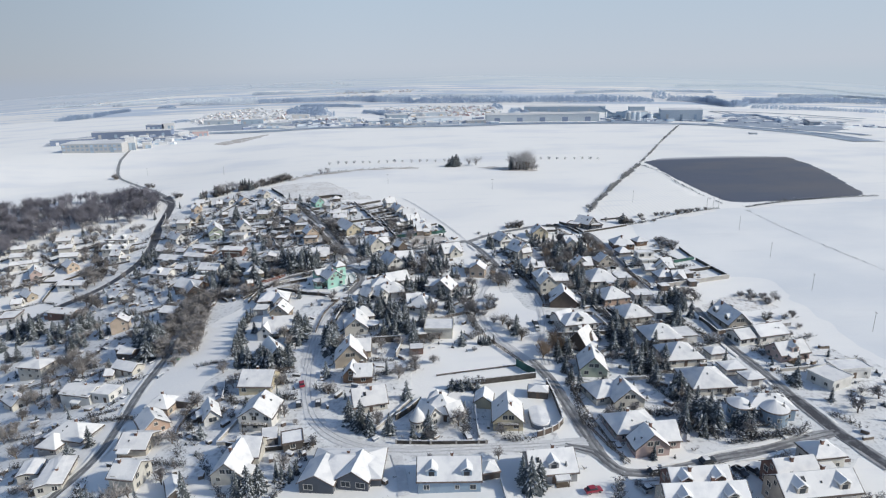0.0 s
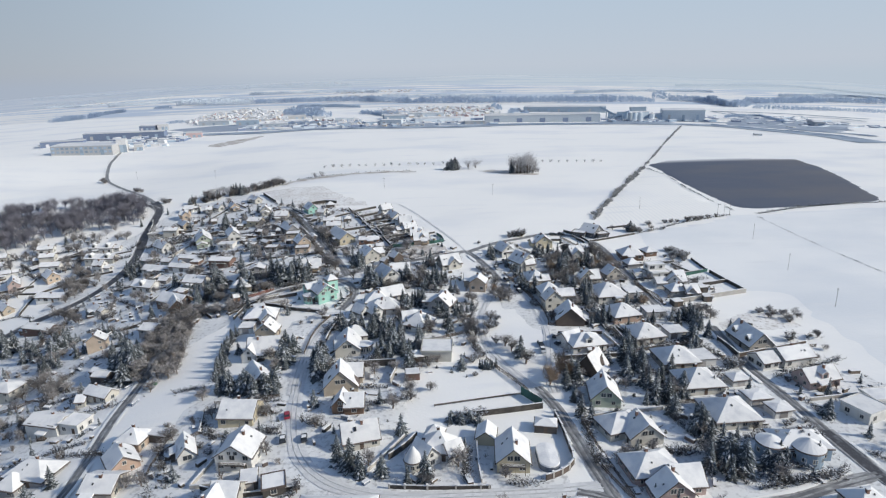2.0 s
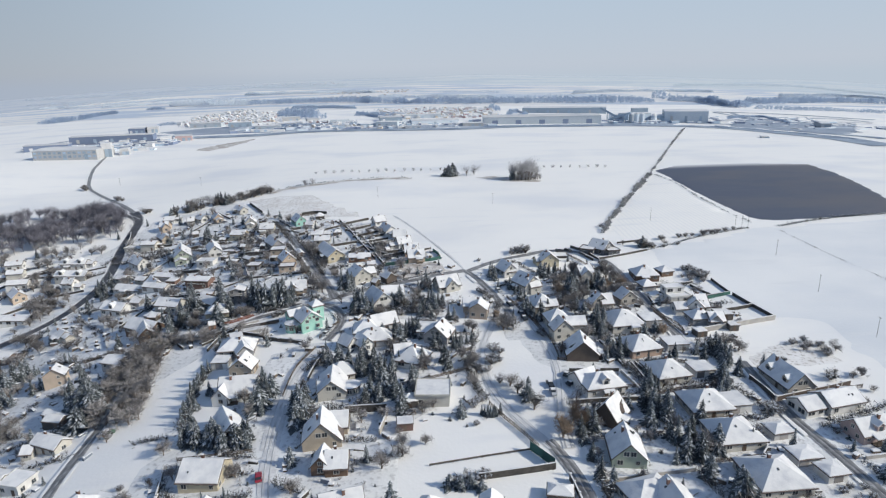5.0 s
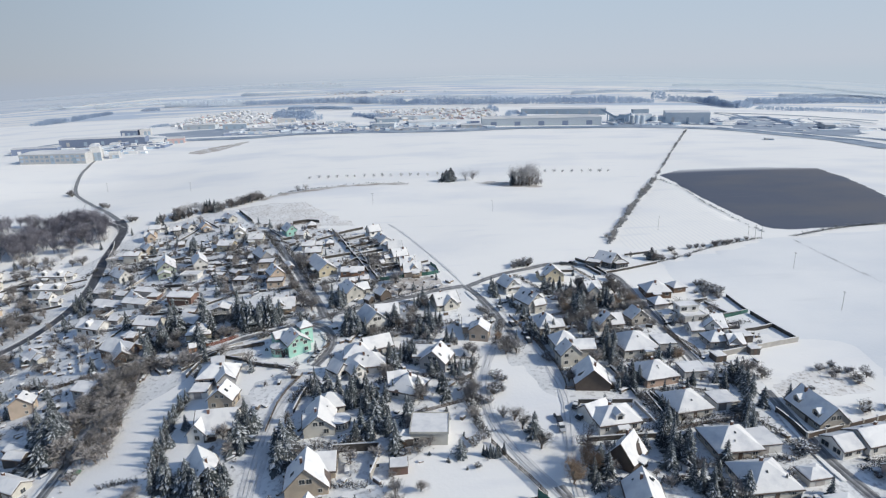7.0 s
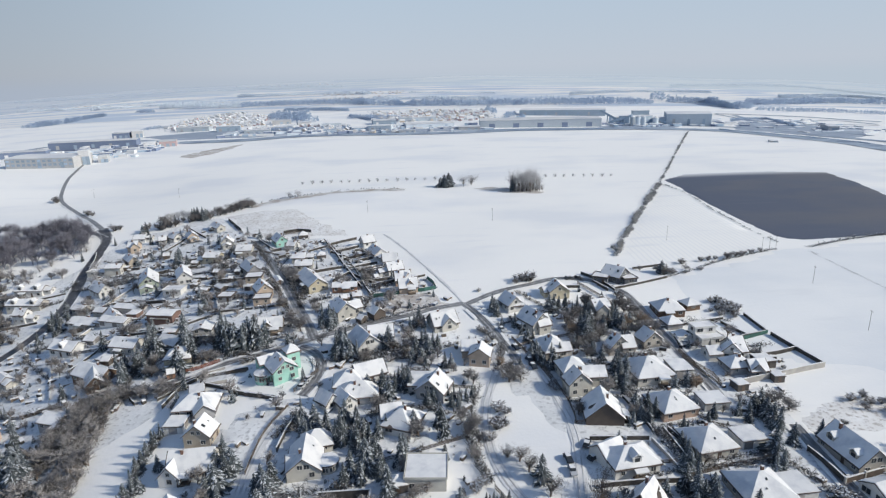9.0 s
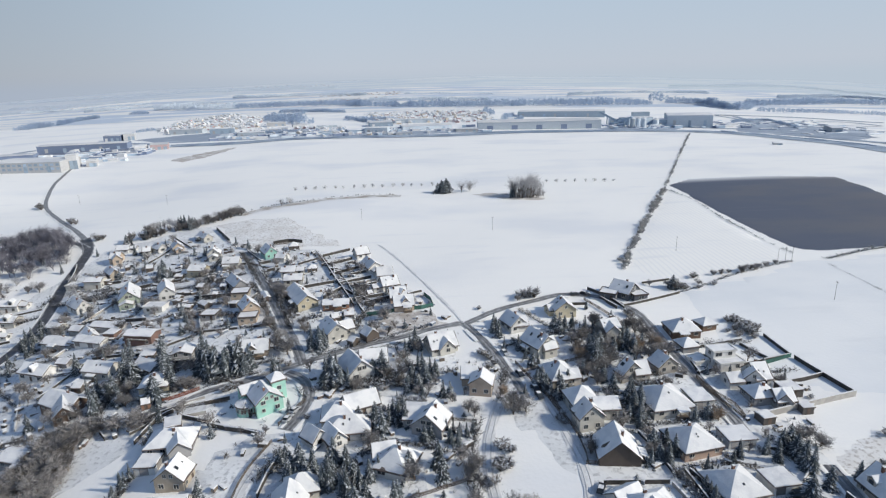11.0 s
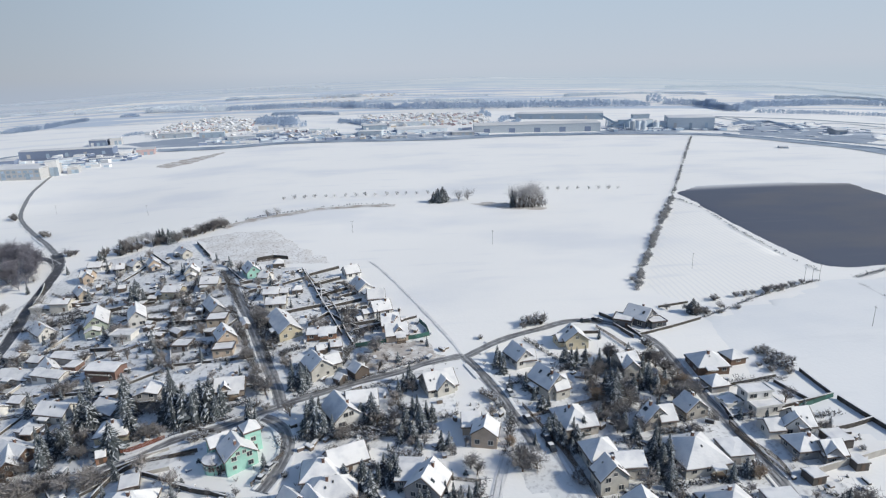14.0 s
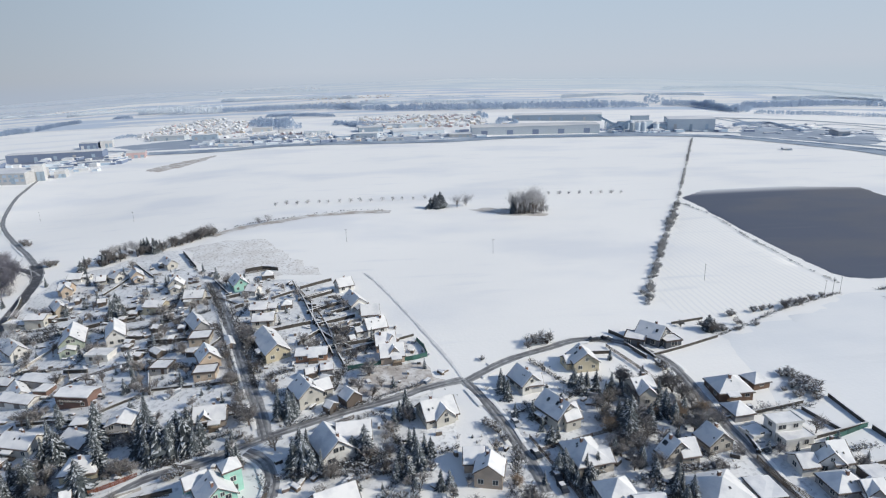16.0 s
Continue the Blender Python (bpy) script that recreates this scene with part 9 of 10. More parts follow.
# ---- the overgrown belt beside the asphalt lane ----
BELT = [(-111.4, 280.4), (-93.6, 278.8), (-87.2, 281.8), (-82.4, 274.1), (-99.6, 272.8), (-103.6, 259.2), (-98.9, 241.7), (-95.9, 225.6), (-101.0, 220.0), (-110.8, 222.8), (-118.0, 244.9), (-117.3, 268.7)]
spots = []
while len(spots) < 90:
    tx, ty = random.uniform(min(p[0] for p in BELT), max(p[0] for p in BELT)), random.uniform(min(p[1] for p in BELT), max(p[1] for p in BELT))
    if inside(tx, ty, BELT) and all(math.hypot(tx - a[0], ty - a[1]) > max(a[2], a[3]) * 0.55 + 1 for a in FEET) and all(abs(p.x - tx) + abs(p.y - ty) > half + 1.2 for line, half in ROADS for p in line[::2]):
        spots.append((tx, ty, random.uniform(3.5, 8.5), 1.0))
thicket("belt_trees", "dense brown leafless trees along the village lane", "tree", spots, [bare_parts(s, 0.5, 4, (6, 5, 4, 5), 0.16, 0.0055) for s in (131, 132, 133)])


# ---- undergrowth in the gardens ----
VILLAGE = [(-190, 190), (-140, 130), (150, 130), (150, 190), (110, 240), (130, 270), (95, 320), (20, 318), (-10, 380), (-60, 430), (-150, 480), (-190, 420)]


def clear(x, y, pad):
    for fx, fy, L, W, ang in FEET:
        dx, dy = x - fx, y - fy
        if abs(dx) > 20 or abs(dy) > 20:
            continue
        c, s = math.cos(radians(ang)), math.sin(radians(ang))
        if abs(dx * c + dy * s) < L / 2 + pad and abs(-dx * s + dy * c) < W / 2 + pad:
            return False
    for line, half in ROADS:
        for p in line[::2]:
            if abs(p.x - x) < half + pad + 1.2 and abs(p.y - y) < half + pad + 1.2:
                return False
    return True


OPEN = [[(24, 146), (39, 148), (39, 178), (24, 178)], [(-106, 262), (-102, 271), (-85, 273), (-80, 251), (-76, 224), (-74, 208), (-96, 214)],
        [(-125, 150), (-100, 150), (-70, 205), (-55, 262), (-72, 268), (-95, 225)], [(14, 245), (24, 178), (34, 150), (46, 180), (42, 225), (28, 262)],
        [(-8, 165), (24, 163), (22, 200), (-6, 208)], [(16, 250), (20, 180), (46, 178), (48, 262), (30, 270)]]
def garden_spots(count, pad):
    out = []
    while len(out) < count:
        x, y = random.uniform(-190, 150), random.uniform(130, 480)
        if inside(x, y, VILLAGE) and not any(inside(x, y, o) for o in OPEN) and clear(x, y, pad):
            out.append((x, y))
    return out


MID = [fir_parts(81, 0.24, 0.3, 0.6, 1.5), fir_parts(82, 0.30, 0.4, 0.7, 1.5), fir_parts(83, 0.20, 0.3, 0.5, 1.5)]
thicket("evergreens", "scattered dark garden conifers dusted with snow", "tree", [(x, y, random.uniform(2.5, 7.0), 1.0) for x, y in garden_spots(170, 1.0)], MID)
BROWN = [bare_parts(s, 0.5, 4, (5, 4, 4, 5), 0.16, 0.0065) for s in (91, 92, 93)]
thicket("garden_trees", "small leafless fruit trees among the gardens", "tree", [(x, y, random.uniform(2.5, 7.0), 1.0) for x, y in garden_spots(310, 1.0)], BROWN)
for tx, ty in garden_spots(40, 1.2):
    bare(tx, ty, random.uniform(3.5, 7.0))
for tx, ty in garden_spots(60, 1.2):
    bush(tx, ty, random.uniform(1.4, 2.8))
SMALL = [bush_parts(s, 7, 7) for s in (61, 62, 63, 64)]
thicket("undergrowth", "low snowy shrubs and dry stalks across the gardens", "undergrowth", [(x, y, random.uniform(0.5, 1.5), 1.3) for x, y in garden_spots(1500, 0.5)], SMALL)
TUFT = [fir_parts(s, 0.5, 0.5, 0.6, 3.6) for s in (71, 72)]
thicket("evergreen_shrubs", "small dark evergreen shrubs capped with snow", "shrub", [(x, y, random.uniform(0.8, 2.2), 1.0) for x, y in garden_spots(260, 0.8)], TUFT)


def clutter(spots):
    """Woodpiles, bins, frames and covered furniture lying about the gardens, in one mesh."""
    rnd = random.Random(77)
    v, f, index = [], [], []
    cube = ((0, 3, 2, 1), (4, 5, 6, 7), (0, 1, 5, 4), (1, 2, 6, 5), (2, 3, 7, 6), (3, 0, 4, 7))
    for x, y in spots:
        L, w, h, a = rnd.uniform(0.4, 1.9), rnd.uniform(0.3, 0.8), rnd.uniform(0.35, 1.3), rnd.uniform(0, 3.14)
        z = land(x, y)
        kind = rnd.choice((0, 0, 1, 2, 3))
        for lo, hi, mat, grow in ((-0.3, h, kind, 0.0), (h + 0.003, h + rnd.uniform(0.12, 0.25), 4, 0.06)):
            n = len(v)
            for zz, k in ((lo, 1.0), (hi, 0.9)):
                for p, q in ((-1, -1), (1, -1), (1, 1), (-1, 1)):
                    dx, dy = p * (L + grow) * k * rnd.uniform(0.85, 1.0), q * (w + grow) * k * rnd.uniform(0.85, 1.0)
                    v.append((x + dx * math.cos(a) - dy * math.sin(a), y + dx * math.sin(a) + dy * math.cos(a), z + zz))
            for q in cube:
                f.append(tuple(n + i for i in q))
                index.append(mat)
    ob = mesh_object("garden_clutter", v, f, [TIMBER, STONE, TILE, COVER, ROOF_SNOW], index=index)
    tagged(ob, "woodpiles, bins and covered garden furniture under snow", "garden clutter", kind="stuff")


clutter(garden_spots(800, 0.3))


# ---- the glowing haze sheet on the horizon ----
def horizon_haze():
    """A far backdrop: a see-through sheet that glows in the haze's colour, thinning out upwards."""
    m = bpy.data.materials.new("horizon_haze")
    m.use_nodes = True
    t = m.node_tree
    t.nodes.remove(t.nodes["Principled BSDF"])
    geo = t.nodes.new("ShaderNodeNewGeometry")
    sep = t.nodes.new("ShaderNodeSeparateXYZ")
    t.links.new(geo.outputs["Position"], sep.inputs[0])
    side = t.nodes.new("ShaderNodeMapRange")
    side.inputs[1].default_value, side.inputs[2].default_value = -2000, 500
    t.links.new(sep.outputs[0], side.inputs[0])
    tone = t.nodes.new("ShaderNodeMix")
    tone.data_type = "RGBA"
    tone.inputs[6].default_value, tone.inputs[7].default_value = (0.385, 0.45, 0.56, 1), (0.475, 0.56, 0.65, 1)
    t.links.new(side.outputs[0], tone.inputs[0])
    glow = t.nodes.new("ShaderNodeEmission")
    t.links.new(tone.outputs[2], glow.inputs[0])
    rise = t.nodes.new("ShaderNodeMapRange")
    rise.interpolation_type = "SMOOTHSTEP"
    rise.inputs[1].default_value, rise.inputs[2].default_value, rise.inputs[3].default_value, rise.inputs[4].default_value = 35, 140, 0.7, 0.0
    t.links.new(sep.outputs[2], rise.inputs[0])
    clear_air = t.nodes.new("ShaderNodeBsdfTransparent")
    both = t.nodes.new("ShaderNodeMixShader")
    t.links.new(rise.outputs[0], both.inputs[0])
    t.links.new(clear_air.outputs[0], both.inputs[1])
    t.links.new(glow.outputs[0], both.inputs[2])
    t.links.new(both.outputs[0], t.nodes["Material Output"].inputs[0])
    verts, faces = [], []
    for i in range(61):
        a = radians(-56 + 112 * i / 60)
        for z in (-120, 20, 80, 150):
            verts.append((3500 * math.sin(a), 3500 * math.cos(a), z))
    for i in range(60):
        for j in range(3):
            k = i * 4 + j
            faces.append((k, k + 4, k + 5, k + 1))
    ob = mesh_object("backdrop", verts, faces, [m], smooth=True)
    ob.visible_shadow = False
    tagged(ob, "glowing sheet of pale winter haze over the last hills", "backdrop", kind="structure")


horizon_haze()


# ---- the far plain ----
def shed_hall(x, y, L, W, h, ang, mat, label):
    """A long industrial hall with a snowy roof."""
    z = land(x, y)
    t = empty("warehouse", x, y, z, ang)
    tagged(t, label, "warehouse", "industrial halls on the plain")
    bm = bmesh.new()
    box(bm, -L / 2, L / 2, -W / 2, W / 2, -4, h)
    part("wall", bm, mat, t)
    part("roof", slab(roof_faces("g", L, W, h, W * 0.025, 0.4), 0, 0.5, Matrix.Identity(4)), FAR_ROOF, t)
    wide, n = (5.0, 5) if "loading" in label else (2.2, max(3, int(L / 22)))
    for i in range(n):
        u = (i + 0.5) / n * L - L / 2
        bm = bmesh.new()
        box(bm, u - wide, u + wide, -W / 2 - 0.15, -W / 2 - 0.01, 0, h * 0.6)
        part("loading_door", bm, DARK_HALL if wide > 3 else STEEL_DARK if i % 3 else FARWALL, t)
    if "windows" in label:
        for row in (0.35, 0.75):
            for i in range(13):
                u = (i + 0.5) / 13 * L - L / 2
                bm = bmesh.new()
                box(bm, u - L * 0.024, u + L * 0.024, -W / 2 - 0.3, -W / 2 - 0.16, h * row - 1.3, h * row + 1.3)
                part("window", bm, STEEL_DARK, t)


def haze_tree(v, f, c, h, wide, rnd):
    """A distant leafless crown: a ragged cloud of small twig sprays down to the ground."""
    for _ in range(30):
        k = rnd.random() ** 0.8
        r = wide * h * 0.3 * math.sqrt(max(0.08, 1 - (2 * k - 0.9) ** 2)) * rnd.uniform(0.3, 1.0)
        a = rnd.uniform(0, 6.28)
        p = Vector((c[0] + r * math.cos(a), c[1] + r * math.sin(a), c[2] + h * (0.06 + 0.88 * k)))
        n = len(v)
        for _ in range(3):
            q = Vector((rnd.gauss(0, 1), rnd.gauss(0, 1), rnd.gauss(0, 1))).normalized() * h * rnd.uniform(0.09, 0.19)
            v.append((p.x + q.x, p.y + q.y, max(c[2] - 0.4, p.z + q.z)))
        f.append((n, n + 1, n + 2))


def far_wood(line, h, depth, gap=0.0):
    """A distant leafless wood: ranks of haze-coloured crowns of uneven height, frayed at its ends."""
    rnd = random.Random(line[0][0] * 3 + line[0][1])
    step = h * 0.34
    pts = smooth_line(line, step)
    ranks = max(2, min(6, int(depth / (h * 0.7))))
    v, f = [], []
    o = pts[0]
    z0 = land(o.x, o.y)
    last = len(pts) - 1
    for i, p in enumerate(pts):
        taper = min(1.0, 0.45 + 0.12 * min(i, last - i))
        for j in range(ranks):
            if rnd.random() < gap:
                continue
            x = p.x + rnd.uniform(-0.6, 0.6) * step
            y = p.y + ((j + rnd.uniform(0, 0.9)) / ranks - 0.2) * depth * taper
            tall = h * taper * (0.82 + 0.4 * noise.noise(Vector((x * 0.014, y * 0.02, 4)))) * rnd.uniform(0.75, 1.15)
            haze_tree(v, f, (x - o.x, y - o.y, land(x, y) - z0 - 0.3), tall, rnd.uniform(0.8, 1.3), rnd)
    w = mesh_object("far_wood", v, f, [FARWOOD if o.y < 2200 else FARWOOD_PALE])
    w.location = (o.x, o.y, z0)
    tagged(w, "distant wood in haze-blue colours on the snowy plain", "wood", "distant woods", "stuff")


def far_crowns(spots):
    rnd = random.Random(5)
    v, f = [], []
    for x, y, h, w in spots:
        haze_tree(v, f, (x, y, land(x, y) - 0.4), h, 1.2 * w, rnd)
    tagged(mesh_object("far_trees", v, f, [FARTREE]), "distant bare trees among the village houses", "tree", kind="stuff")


def silo(x, y, r, h):
    t = empty("silo", x, y, land(x, y))
    tagged(t, "tall pale blue steel silo beside the processing hall", "silo", "silos of the plant")
    for name, z0, z1, r0, r1, mat in (("body", -2, h, r, r, STEEL), ("roof", h + 0.02, h + r * 0.7, r * 1.04, r * 0.15, FAR_ROOF)):
        bm = bmesh.new()
        bmesh.ops.create_cone(bm, cap_ends=True, segments=14, radius1=r0, radius2=r1, depth=z1 - z0, matrix=Matrix.Translation((0, 0, (z0 + z1) / 2)))
        part(name, bm, mat, t)


def conveyor(a, b, wide):
    """An inclined gallery between two heights, carried on trestles."""
    t = empty("conveyor", a[0], a[1], land(a[0], a[1]))
    tagged(t, "inclined blue conveyor gallery on steel trestles", "conveyor", "conveyors of the plant")
    d = Vector((b[0] - a[0], b[1] - a[1], b[2] - a[2]))
    turn = Vector((1, 0, 0)).rotation_difference(d).to_matrix().to_4x4()
    bm = bmesh.new()
    box(bm, 0, d.length, -wide / 2, wide / 2, -wide * 0.5, wide * 0.5)
    bmesh.ops.transform(bm, matrix=Matrix.Translation((0, 0, a[2])) @ turn, verts=bm.verts)
    part("gallery", bm, STEEL_DARK, t)
    for k in (0.35, 0.7, 0.95):
        bm = bmesh.new()
        px, py, pz = d.x * k, d.y * k, a[2] + d.z * k
        box(bm, px - 0.7, px + 0.7, py - 0.7, py + 0.7, -2, pz - wide * 0.3)
        part("trestle", bm, STEEL_DARK, t)


def far_road(width, pts):
    line = smooth_line(pts, 12.0)
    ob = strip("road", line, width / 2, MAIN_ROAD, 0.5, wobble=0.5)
    tagged(ob, "distant slushy main road across the plain", "road", kind="structure")


def cottage_parts():
    t = empty("far_house", 0, -400, -200)
    tagged(t, "distant village house with a snowy roof", "house", "far village houses")
    m = Matrix.Identity(4)
    part("wall", wing_walls("g", 10, 8, 3.4, 2.8, m), FARWALL, t)
    part("roof", slab(roof_faces("g", 10, 8, 3.4, 2.8, 0.4), 0, 0.35, m), FAR_ROOF, t)
    return t


REDHALL = material("red_hall", (0.44, 0.33, 0.33), 0.7, tint=0.2)
FAR_OCHRE = material("far_ochre_wall", (0.60, 0.52, 0.44), 0.8, tint=0.2)
COTTAGE = cottage_parts()
SPOTS = []
FAR_TREES = []
FAR_HOMES = []


def far_village(poly, count):
    global COTTAGE
    rnd = random.Random(poly[0][0] + poly[1][1])
    x0, x1 = min(p[0] for p in poly), max(p[0] for p in poly)
    y0, y1 = min(p[1] for p in poly), max(p[1] for p in poly)
    made, tries = 0, 0
    while made < count and tries < 6000:
        tries += 1
        x, y = rnd.uniform(x0, x1), rnd.uniform(y0, y1)
        if not inside(x, y, poly) or any(abs(x - a) < 12 and abs(y - b) < 15 for a, b in SPOTS):
            continue
        SPOTS.append((x, y))
        turn = rnd.choice((0, 90)) + rnd.uniform(-20, 20)
        m = pose(x, y, land(x, y), 0, 0, turn)
        if len(SPOTS) > 36:
            FAR_HOMES.append((x, y, rnd.uniform(0.65, 1.0), turn))
        elif len(SPOTS) == 1:
            COTTAGE.matrix_basis = m
        else:
            copy_thing(COTTAGE, m)
        made += 1
        for _ in range(4):
            FAR_TREES.append((x + rnd.uniform(-16, 16), y + rnd.choice((-1, 1)) * rnd.uniform(7, 13), rnd.uniform(3, 7), rnd.uniform(0.9, 1.7)))


def far_roofs():
    """The rest of the far villages, too many to count: small gabled houses in one mesh."""
    verts, faces, index = [], [], []
    parts = [o for o in COTTAGE.children]
    for x, y, k, turn in FAR_HOMES:
        m = pose(x, y, land(x, y), 0, 0, turn) @ Matrix.Scale(k, 4)
        tone = (0, 2, 3)[int(x * 7 + y) % 3]
        for o in parts:
            n = len(verts)
            verts += [tuple(m @ v.co) for v in o.data.vertices]
            for f in o.data.polygons:
                faces.append(tuple(n + i for i in f.vertices))
                index.append(tone if o.name.startswith("wall") else 1)
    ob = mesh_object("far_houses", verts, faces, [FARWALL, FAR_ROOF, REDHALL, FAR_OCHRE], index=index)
    tagged(ob, "crowded snowy roofs of villages far across the plain", "village", kind="stuff")


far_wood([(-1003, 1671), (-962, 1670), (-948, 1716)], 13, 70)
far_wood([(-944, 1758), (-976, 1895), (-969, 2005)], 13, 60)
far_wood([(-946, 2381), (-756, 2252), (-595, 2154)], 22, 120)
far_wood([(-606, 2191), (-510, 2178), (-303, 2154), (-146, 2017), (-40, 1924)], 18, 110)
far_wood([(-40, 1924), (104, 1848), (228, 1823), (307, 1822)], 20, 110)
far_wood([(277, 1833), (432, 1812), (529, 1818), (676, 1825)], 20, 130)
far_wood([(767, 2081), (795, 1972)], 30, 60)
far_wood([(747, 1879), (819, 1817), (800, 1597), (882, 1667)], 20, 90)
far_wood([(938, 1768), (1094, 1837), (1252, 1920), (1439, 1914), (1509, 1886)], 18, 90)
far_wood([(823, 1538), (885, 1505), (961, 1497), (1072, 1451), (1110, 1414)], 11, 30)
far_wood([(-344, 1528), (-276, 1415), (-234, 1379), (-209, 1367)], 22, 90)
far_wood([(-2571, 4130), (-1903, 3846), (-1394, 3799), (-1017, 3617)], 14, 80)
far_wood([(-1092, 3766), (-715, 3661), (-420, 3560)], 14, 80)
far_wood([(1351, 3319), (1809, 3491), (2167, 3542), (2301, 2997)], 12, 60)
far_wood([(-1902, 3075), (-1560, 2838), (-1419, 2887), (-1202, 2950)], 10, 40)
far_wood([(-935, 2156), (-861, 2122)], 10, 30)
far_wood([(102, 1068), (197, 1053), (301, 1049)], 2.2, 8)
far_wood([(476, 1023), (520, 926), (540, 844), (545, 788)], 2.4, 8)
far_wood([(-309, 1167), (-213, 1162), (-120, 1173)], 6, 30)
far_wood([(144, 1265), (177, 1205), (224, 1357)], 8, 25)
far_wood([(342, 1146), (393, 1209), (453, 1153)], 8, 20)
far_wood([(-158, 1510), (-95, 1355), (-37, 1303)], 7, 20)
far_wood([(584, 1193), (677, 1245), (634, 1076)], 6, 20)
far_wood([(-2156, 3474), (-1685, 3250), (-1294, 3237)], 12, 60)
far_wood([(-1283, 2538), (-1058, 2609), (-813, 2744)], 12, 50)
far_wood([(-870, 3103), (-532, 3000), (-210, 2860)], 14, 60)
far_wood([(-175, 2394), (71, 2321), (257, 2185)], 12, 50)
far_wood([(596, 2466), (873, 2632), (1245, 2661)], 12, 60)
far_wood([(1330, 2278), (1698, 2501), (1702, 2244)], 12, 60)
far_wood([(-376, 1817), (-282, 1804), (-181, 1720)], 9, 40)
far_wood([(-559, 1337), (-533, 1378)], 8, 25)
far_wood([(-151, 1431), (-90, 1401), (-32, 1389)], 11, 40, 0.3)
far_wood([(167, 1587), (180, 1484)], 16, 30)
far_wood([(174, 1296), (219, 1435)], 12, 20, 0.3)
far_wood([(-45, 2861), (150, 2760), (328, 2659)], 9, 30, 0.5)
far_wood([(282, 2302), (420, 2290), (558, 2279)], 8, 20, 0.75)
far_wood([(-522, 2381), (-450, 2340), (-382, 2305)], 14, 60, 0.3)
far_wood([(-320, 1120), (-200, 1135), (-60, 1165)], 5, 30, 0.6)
silo(366, 1108, 4, 15)
silo(375, 1107, 4, 15)
silo(384, 1106, 4, 15)
silo(411, 1122, 5, 12)
conveyor((338, 1150, 2), (366, 1112, 17), 3.5)
conveyor((330, 1175, 22), (360, 1150, 4), 3.5)
far_road(40, [(-374, 1027), (-268, 1026), (-192, 1057), (-107, 1057), (-20, 1045), (56, 1038), (154, 1063), (296, 1060), (413, 1041), (478, 995), (511, 911), (531, 831), (533, 773), (530, 715)])
far_road(16, [(402, 1125), (484, 1094), (545, 1037), (563, 930), (583, 836), (585, 794)])
far_road(22, [(655, 1408), (787, 1349), (894, 1227)])
far_road(7, [(647, 1391), (633, 1244), (569, 1078)])
far_road(16, [(-579, 942), (-591, 1066), (-475, 1103), (-381, 1045)])
far_road(7, [(629, 1099), (742, 1149), (819, 1132)])
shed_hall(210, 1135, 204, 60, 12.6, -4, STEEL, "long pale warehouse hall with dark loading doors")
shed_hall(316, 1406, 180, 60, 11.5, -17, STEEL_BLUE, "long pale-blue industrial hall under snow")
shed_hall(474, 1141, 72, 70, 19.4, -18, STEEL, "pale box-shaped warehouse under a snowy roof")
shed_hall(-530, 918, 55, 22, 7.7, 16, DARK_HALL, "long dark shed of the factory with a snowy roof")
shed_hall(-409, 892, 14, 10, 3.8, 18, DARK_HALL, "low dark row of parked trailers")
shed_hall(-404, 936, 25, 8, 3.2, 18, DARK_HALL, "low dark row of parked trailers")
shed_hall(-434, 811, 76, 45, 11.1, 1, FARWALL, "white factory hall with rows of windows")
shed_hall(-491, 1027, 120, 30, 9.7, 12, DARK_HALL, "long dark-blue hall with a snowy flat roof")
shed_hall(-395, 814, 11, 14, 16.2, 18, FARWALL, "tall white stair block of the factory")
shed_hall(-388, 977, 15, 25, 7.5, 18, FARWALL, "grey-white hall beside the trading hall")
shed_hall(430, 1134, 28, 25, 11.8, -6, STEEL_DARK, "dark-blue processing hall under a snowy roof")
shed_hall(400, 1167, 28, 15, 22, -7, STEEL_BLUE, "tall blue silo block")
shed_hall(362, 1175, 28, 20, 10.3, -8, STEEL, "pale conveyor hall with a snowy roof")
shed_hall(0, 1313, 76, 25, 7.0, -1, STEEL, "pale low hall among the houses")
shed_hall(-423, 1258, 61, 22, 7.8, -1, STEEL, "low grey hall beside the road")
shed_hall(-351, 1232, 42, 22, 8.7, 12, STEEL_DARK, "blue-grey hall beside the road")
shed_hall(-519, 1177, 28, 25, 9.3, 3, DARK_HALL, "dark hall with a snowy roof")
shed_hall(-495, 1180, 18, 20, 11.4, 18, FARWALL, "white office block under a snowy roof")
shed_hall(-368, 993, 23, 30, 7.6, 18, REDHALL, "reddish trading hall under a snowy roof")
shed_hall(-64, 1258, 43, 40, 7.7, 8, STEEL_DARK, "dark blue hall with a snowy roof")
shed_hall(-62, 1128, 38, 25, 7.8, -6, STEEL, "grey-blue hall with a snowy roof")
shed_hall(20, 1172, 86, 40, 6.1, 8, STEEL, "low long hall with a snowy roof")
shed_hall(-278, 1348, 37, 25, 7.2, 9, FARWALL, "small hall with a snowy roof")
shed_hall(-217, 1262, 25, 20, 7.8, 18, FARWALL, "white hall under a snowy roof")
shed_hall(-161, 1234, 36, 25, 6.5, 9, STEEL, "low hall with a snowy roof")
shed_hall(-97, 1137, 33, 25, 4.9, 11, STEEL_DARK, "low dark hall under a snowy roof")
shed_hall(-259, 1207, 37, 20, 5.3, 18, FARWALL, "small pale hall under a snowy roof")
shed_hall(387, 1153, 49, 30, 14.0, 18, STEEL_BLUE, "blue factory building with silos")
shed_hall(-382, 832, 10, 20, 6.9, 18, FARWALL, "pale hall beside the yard")
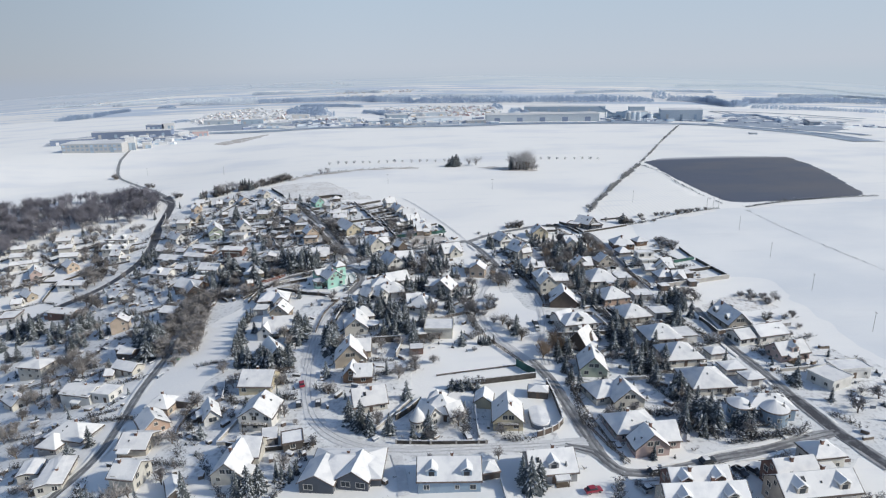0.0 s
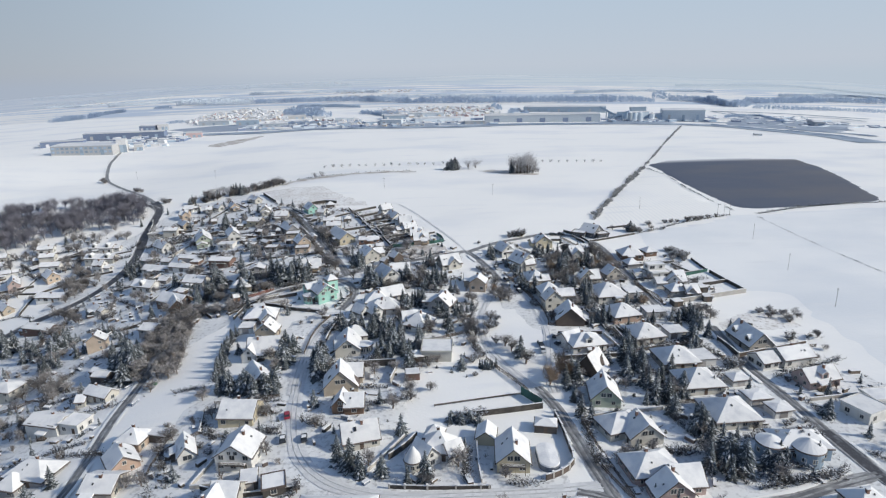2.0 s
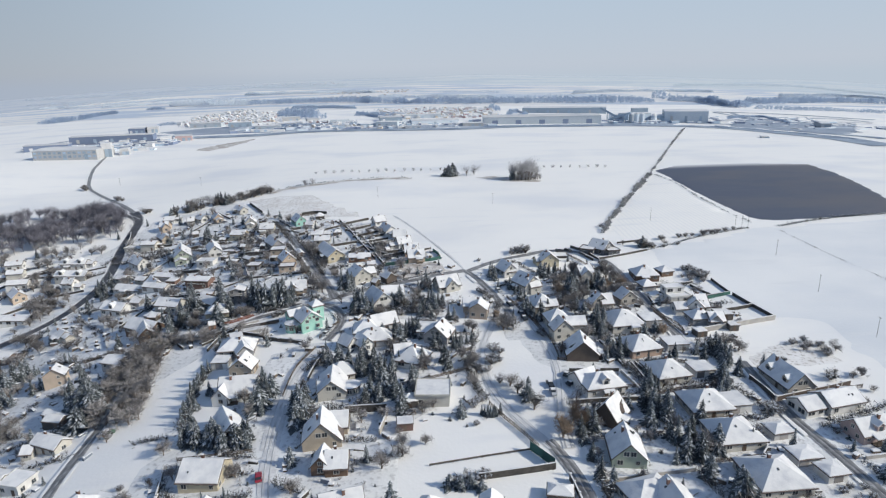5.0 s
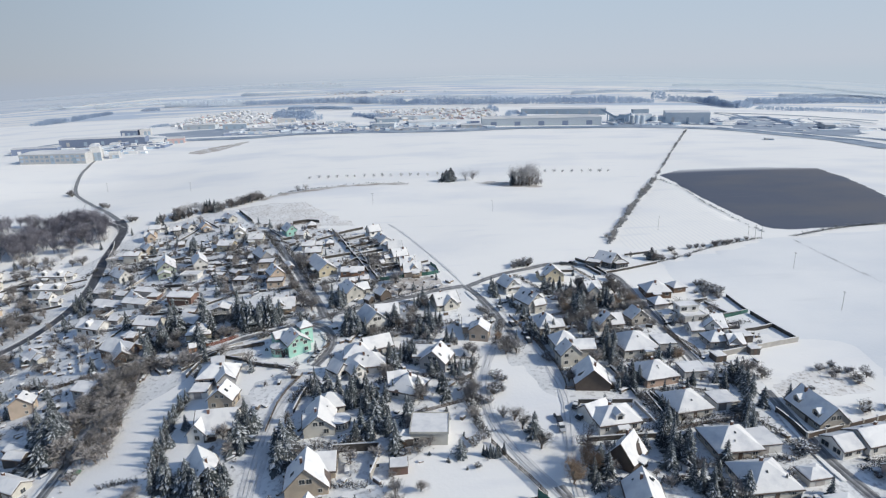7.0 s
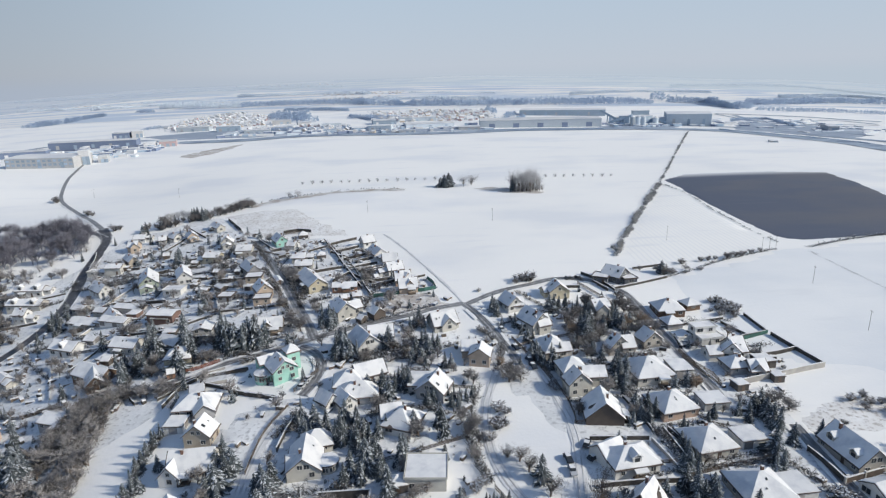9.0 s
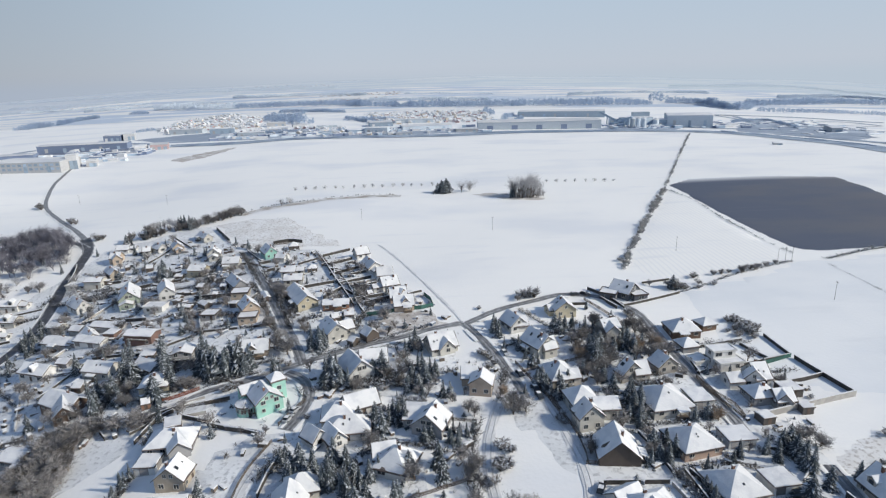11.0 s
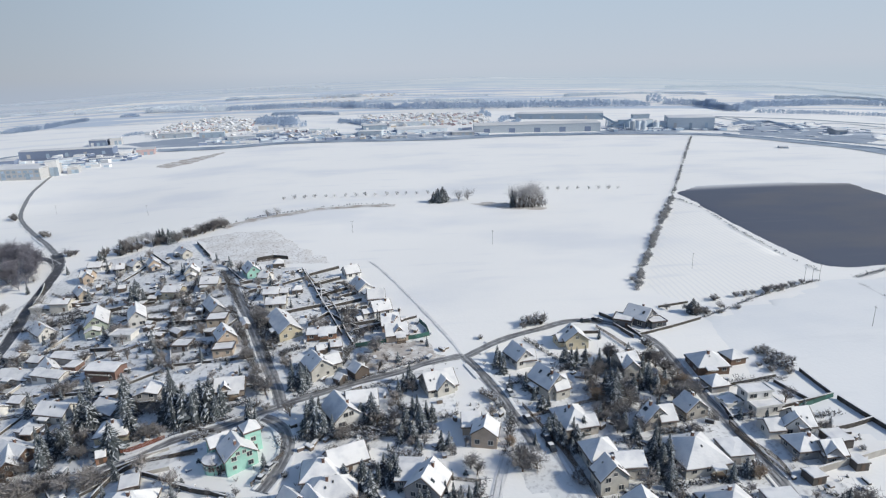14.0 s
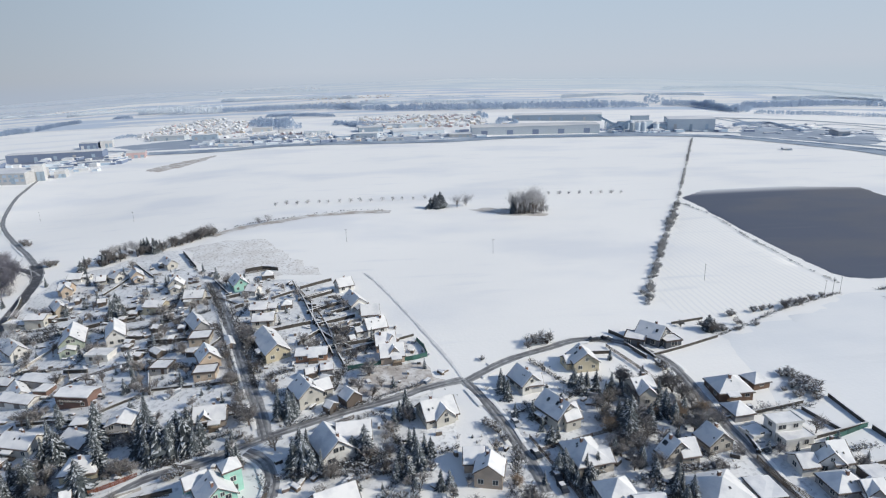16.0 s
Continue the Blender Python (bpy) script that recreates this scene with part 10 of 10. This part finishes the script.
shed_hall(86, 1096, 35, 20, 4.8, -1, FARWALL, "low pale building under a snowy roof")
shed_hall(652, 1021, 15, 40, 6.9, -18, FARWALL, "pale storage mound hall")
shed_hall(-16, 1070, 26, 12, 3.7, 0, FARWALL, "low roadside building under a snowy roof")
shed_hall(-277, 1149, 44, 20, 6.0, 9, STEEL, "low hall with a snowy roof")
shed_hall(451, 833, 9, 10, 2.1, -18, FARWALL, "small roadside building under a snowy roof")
for outline, words in (
        ([(-542, 989), (-417, 905), (-385, 930), (-385, 1010), (-440, 1040), (-560, 1050)], "dark slushy yard between the factory halls"),
        ([(-398, 1077), (-268, 1066), (-170, 1096), (-187, 1192), (-300, 1235), (-414, 1235), (-491, 1169)], "slushy yards between halls along the main road"),
        ([(-170, 1094), (-15, 1062), (112, 1066), (113, 1115), (-72, 1144), (-150, 1175)], "slushy lorry yards beside the main road"),
        ([(310, 1062), (425, 1060), (455, 1100), (364, 1150), (297, 1100)], "slushy yard below the silos"),
        ([(495, 1021), (540, 942), (573, 850), (738, 1036), (692, 1124), (698, 1299), (582, 1172)], "slushy grey ground round the road junction")):
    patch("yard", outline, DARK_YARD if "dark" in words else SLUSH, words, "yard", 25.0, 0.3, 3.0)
far_road(12, [(673, 1358), (644, 1245), (595, 1125), (589, 1040), (632, 977), (630, 902)])
far_road(10, [(588, 1082), (660, 1160), (737, 1221), (817, 1226), (834, 1156)])


def yard_clutter():
    """Trailers, stacks, low sheds and parked rows in the yards along the main road, in one mesh."""
    rnd = random.Random(31)
    v, f, index = [], [], []
    cube = ((0, 3, 2, 1), (4, 5, 6, 7), (0, 1, 5, 4), (1, 2, 6, 5), (2, 3, 7, 6), (3, 0, 4, 7))
    for x0, x1, y0, y1, count in ((-500, -360, 850, 1010, 70), (-330, 140, 1075, 1190, 130), (330, 560, 1085, 1200, 90), (560, 760, 960, 1260, 80)):
        low = 0.45 if x0 == 560 else 1.0
        for _ in range(count):
            x, y = rnd.uniform(x0, x1), rnd.uniform(y0, y1)
            L, w, h, a = rnd.uniform(3, 13), rnd.uniform(1.2, 4), low * rnd.uniform(1.2, 4.2), rnd.choice((0.05, 0.3, 1.6)) + rnd.uniform(-0.2, 0.2)
            z, kind = land(x, y), rnd.choice((0, 0, 1, 2, 3))
            for lo, hi, mat in ((-1.0, h, kind), (h + 0.01, h + 0.3, 4)):
                n = len(v)
                for zz in (lo, hi):
                    for p, q in ((-L, -w), (L, -w), (L, w), (-L, w)):
                        v.append((x + p * math.cos(a) - q * math.sin(a), y + p * math.sin(a) + q * math.cos(a), z + zz))
                for q in cube:
                    f.append(tuple(n + i for i in q))
                    index.append(mat)
    ob = mesh_object("yard_clutter", v, f, [DARK_HALL, STEEL_DARK, STEEL, FARWALL, FAR_ROOF], index=index)
    tagged(ob, "trailers, stacks and low sheds in snowy yards", "yard clutter", kind="stuff")


yard_clutter()
far_village([(-527, 1352), (-555, 1641), (-511, 1863), (-326, 1427), (-348, 1266), (-429, 1236)], 150)
far_village([(-91, 1299), (-110, 1638), (22, 1658), (171, 1595), (151, 1276), (-36, 1276)], 150)
far_village([(-312, 1178), (-287, 1269), (-127, 1241), (-114, 1121)], 40)
far_village([(-594, 2517), (-192, 2619), (-81, 2682), (-178, 2437), (-525, 2319)], 70)
far_village([(-1648, 3339), (-2156, 3474), (-1980, 3197), (-1450, 2949)], 60)
far_village([(-475, 3133), (-65, 3056), (-61, 2860), (-401, 2814)], 50)
far_village([(130, 1150), (196, 1200), (208, 1361), (149, 1263)], 10)
far_village([(-473, 1732), (-376, 1633), (-312, 1328), (-347, 1299)], 60)
far_village([(-1290, 4309), (-587, 4092), (-402, 3697), (-1000, 3786)], 60)
far_village([(-161, 1190), (-21, 1088), (-30, 1064), (-147, 1098)], 8)
far_roofs()
far_crowns(FAR_TREES)
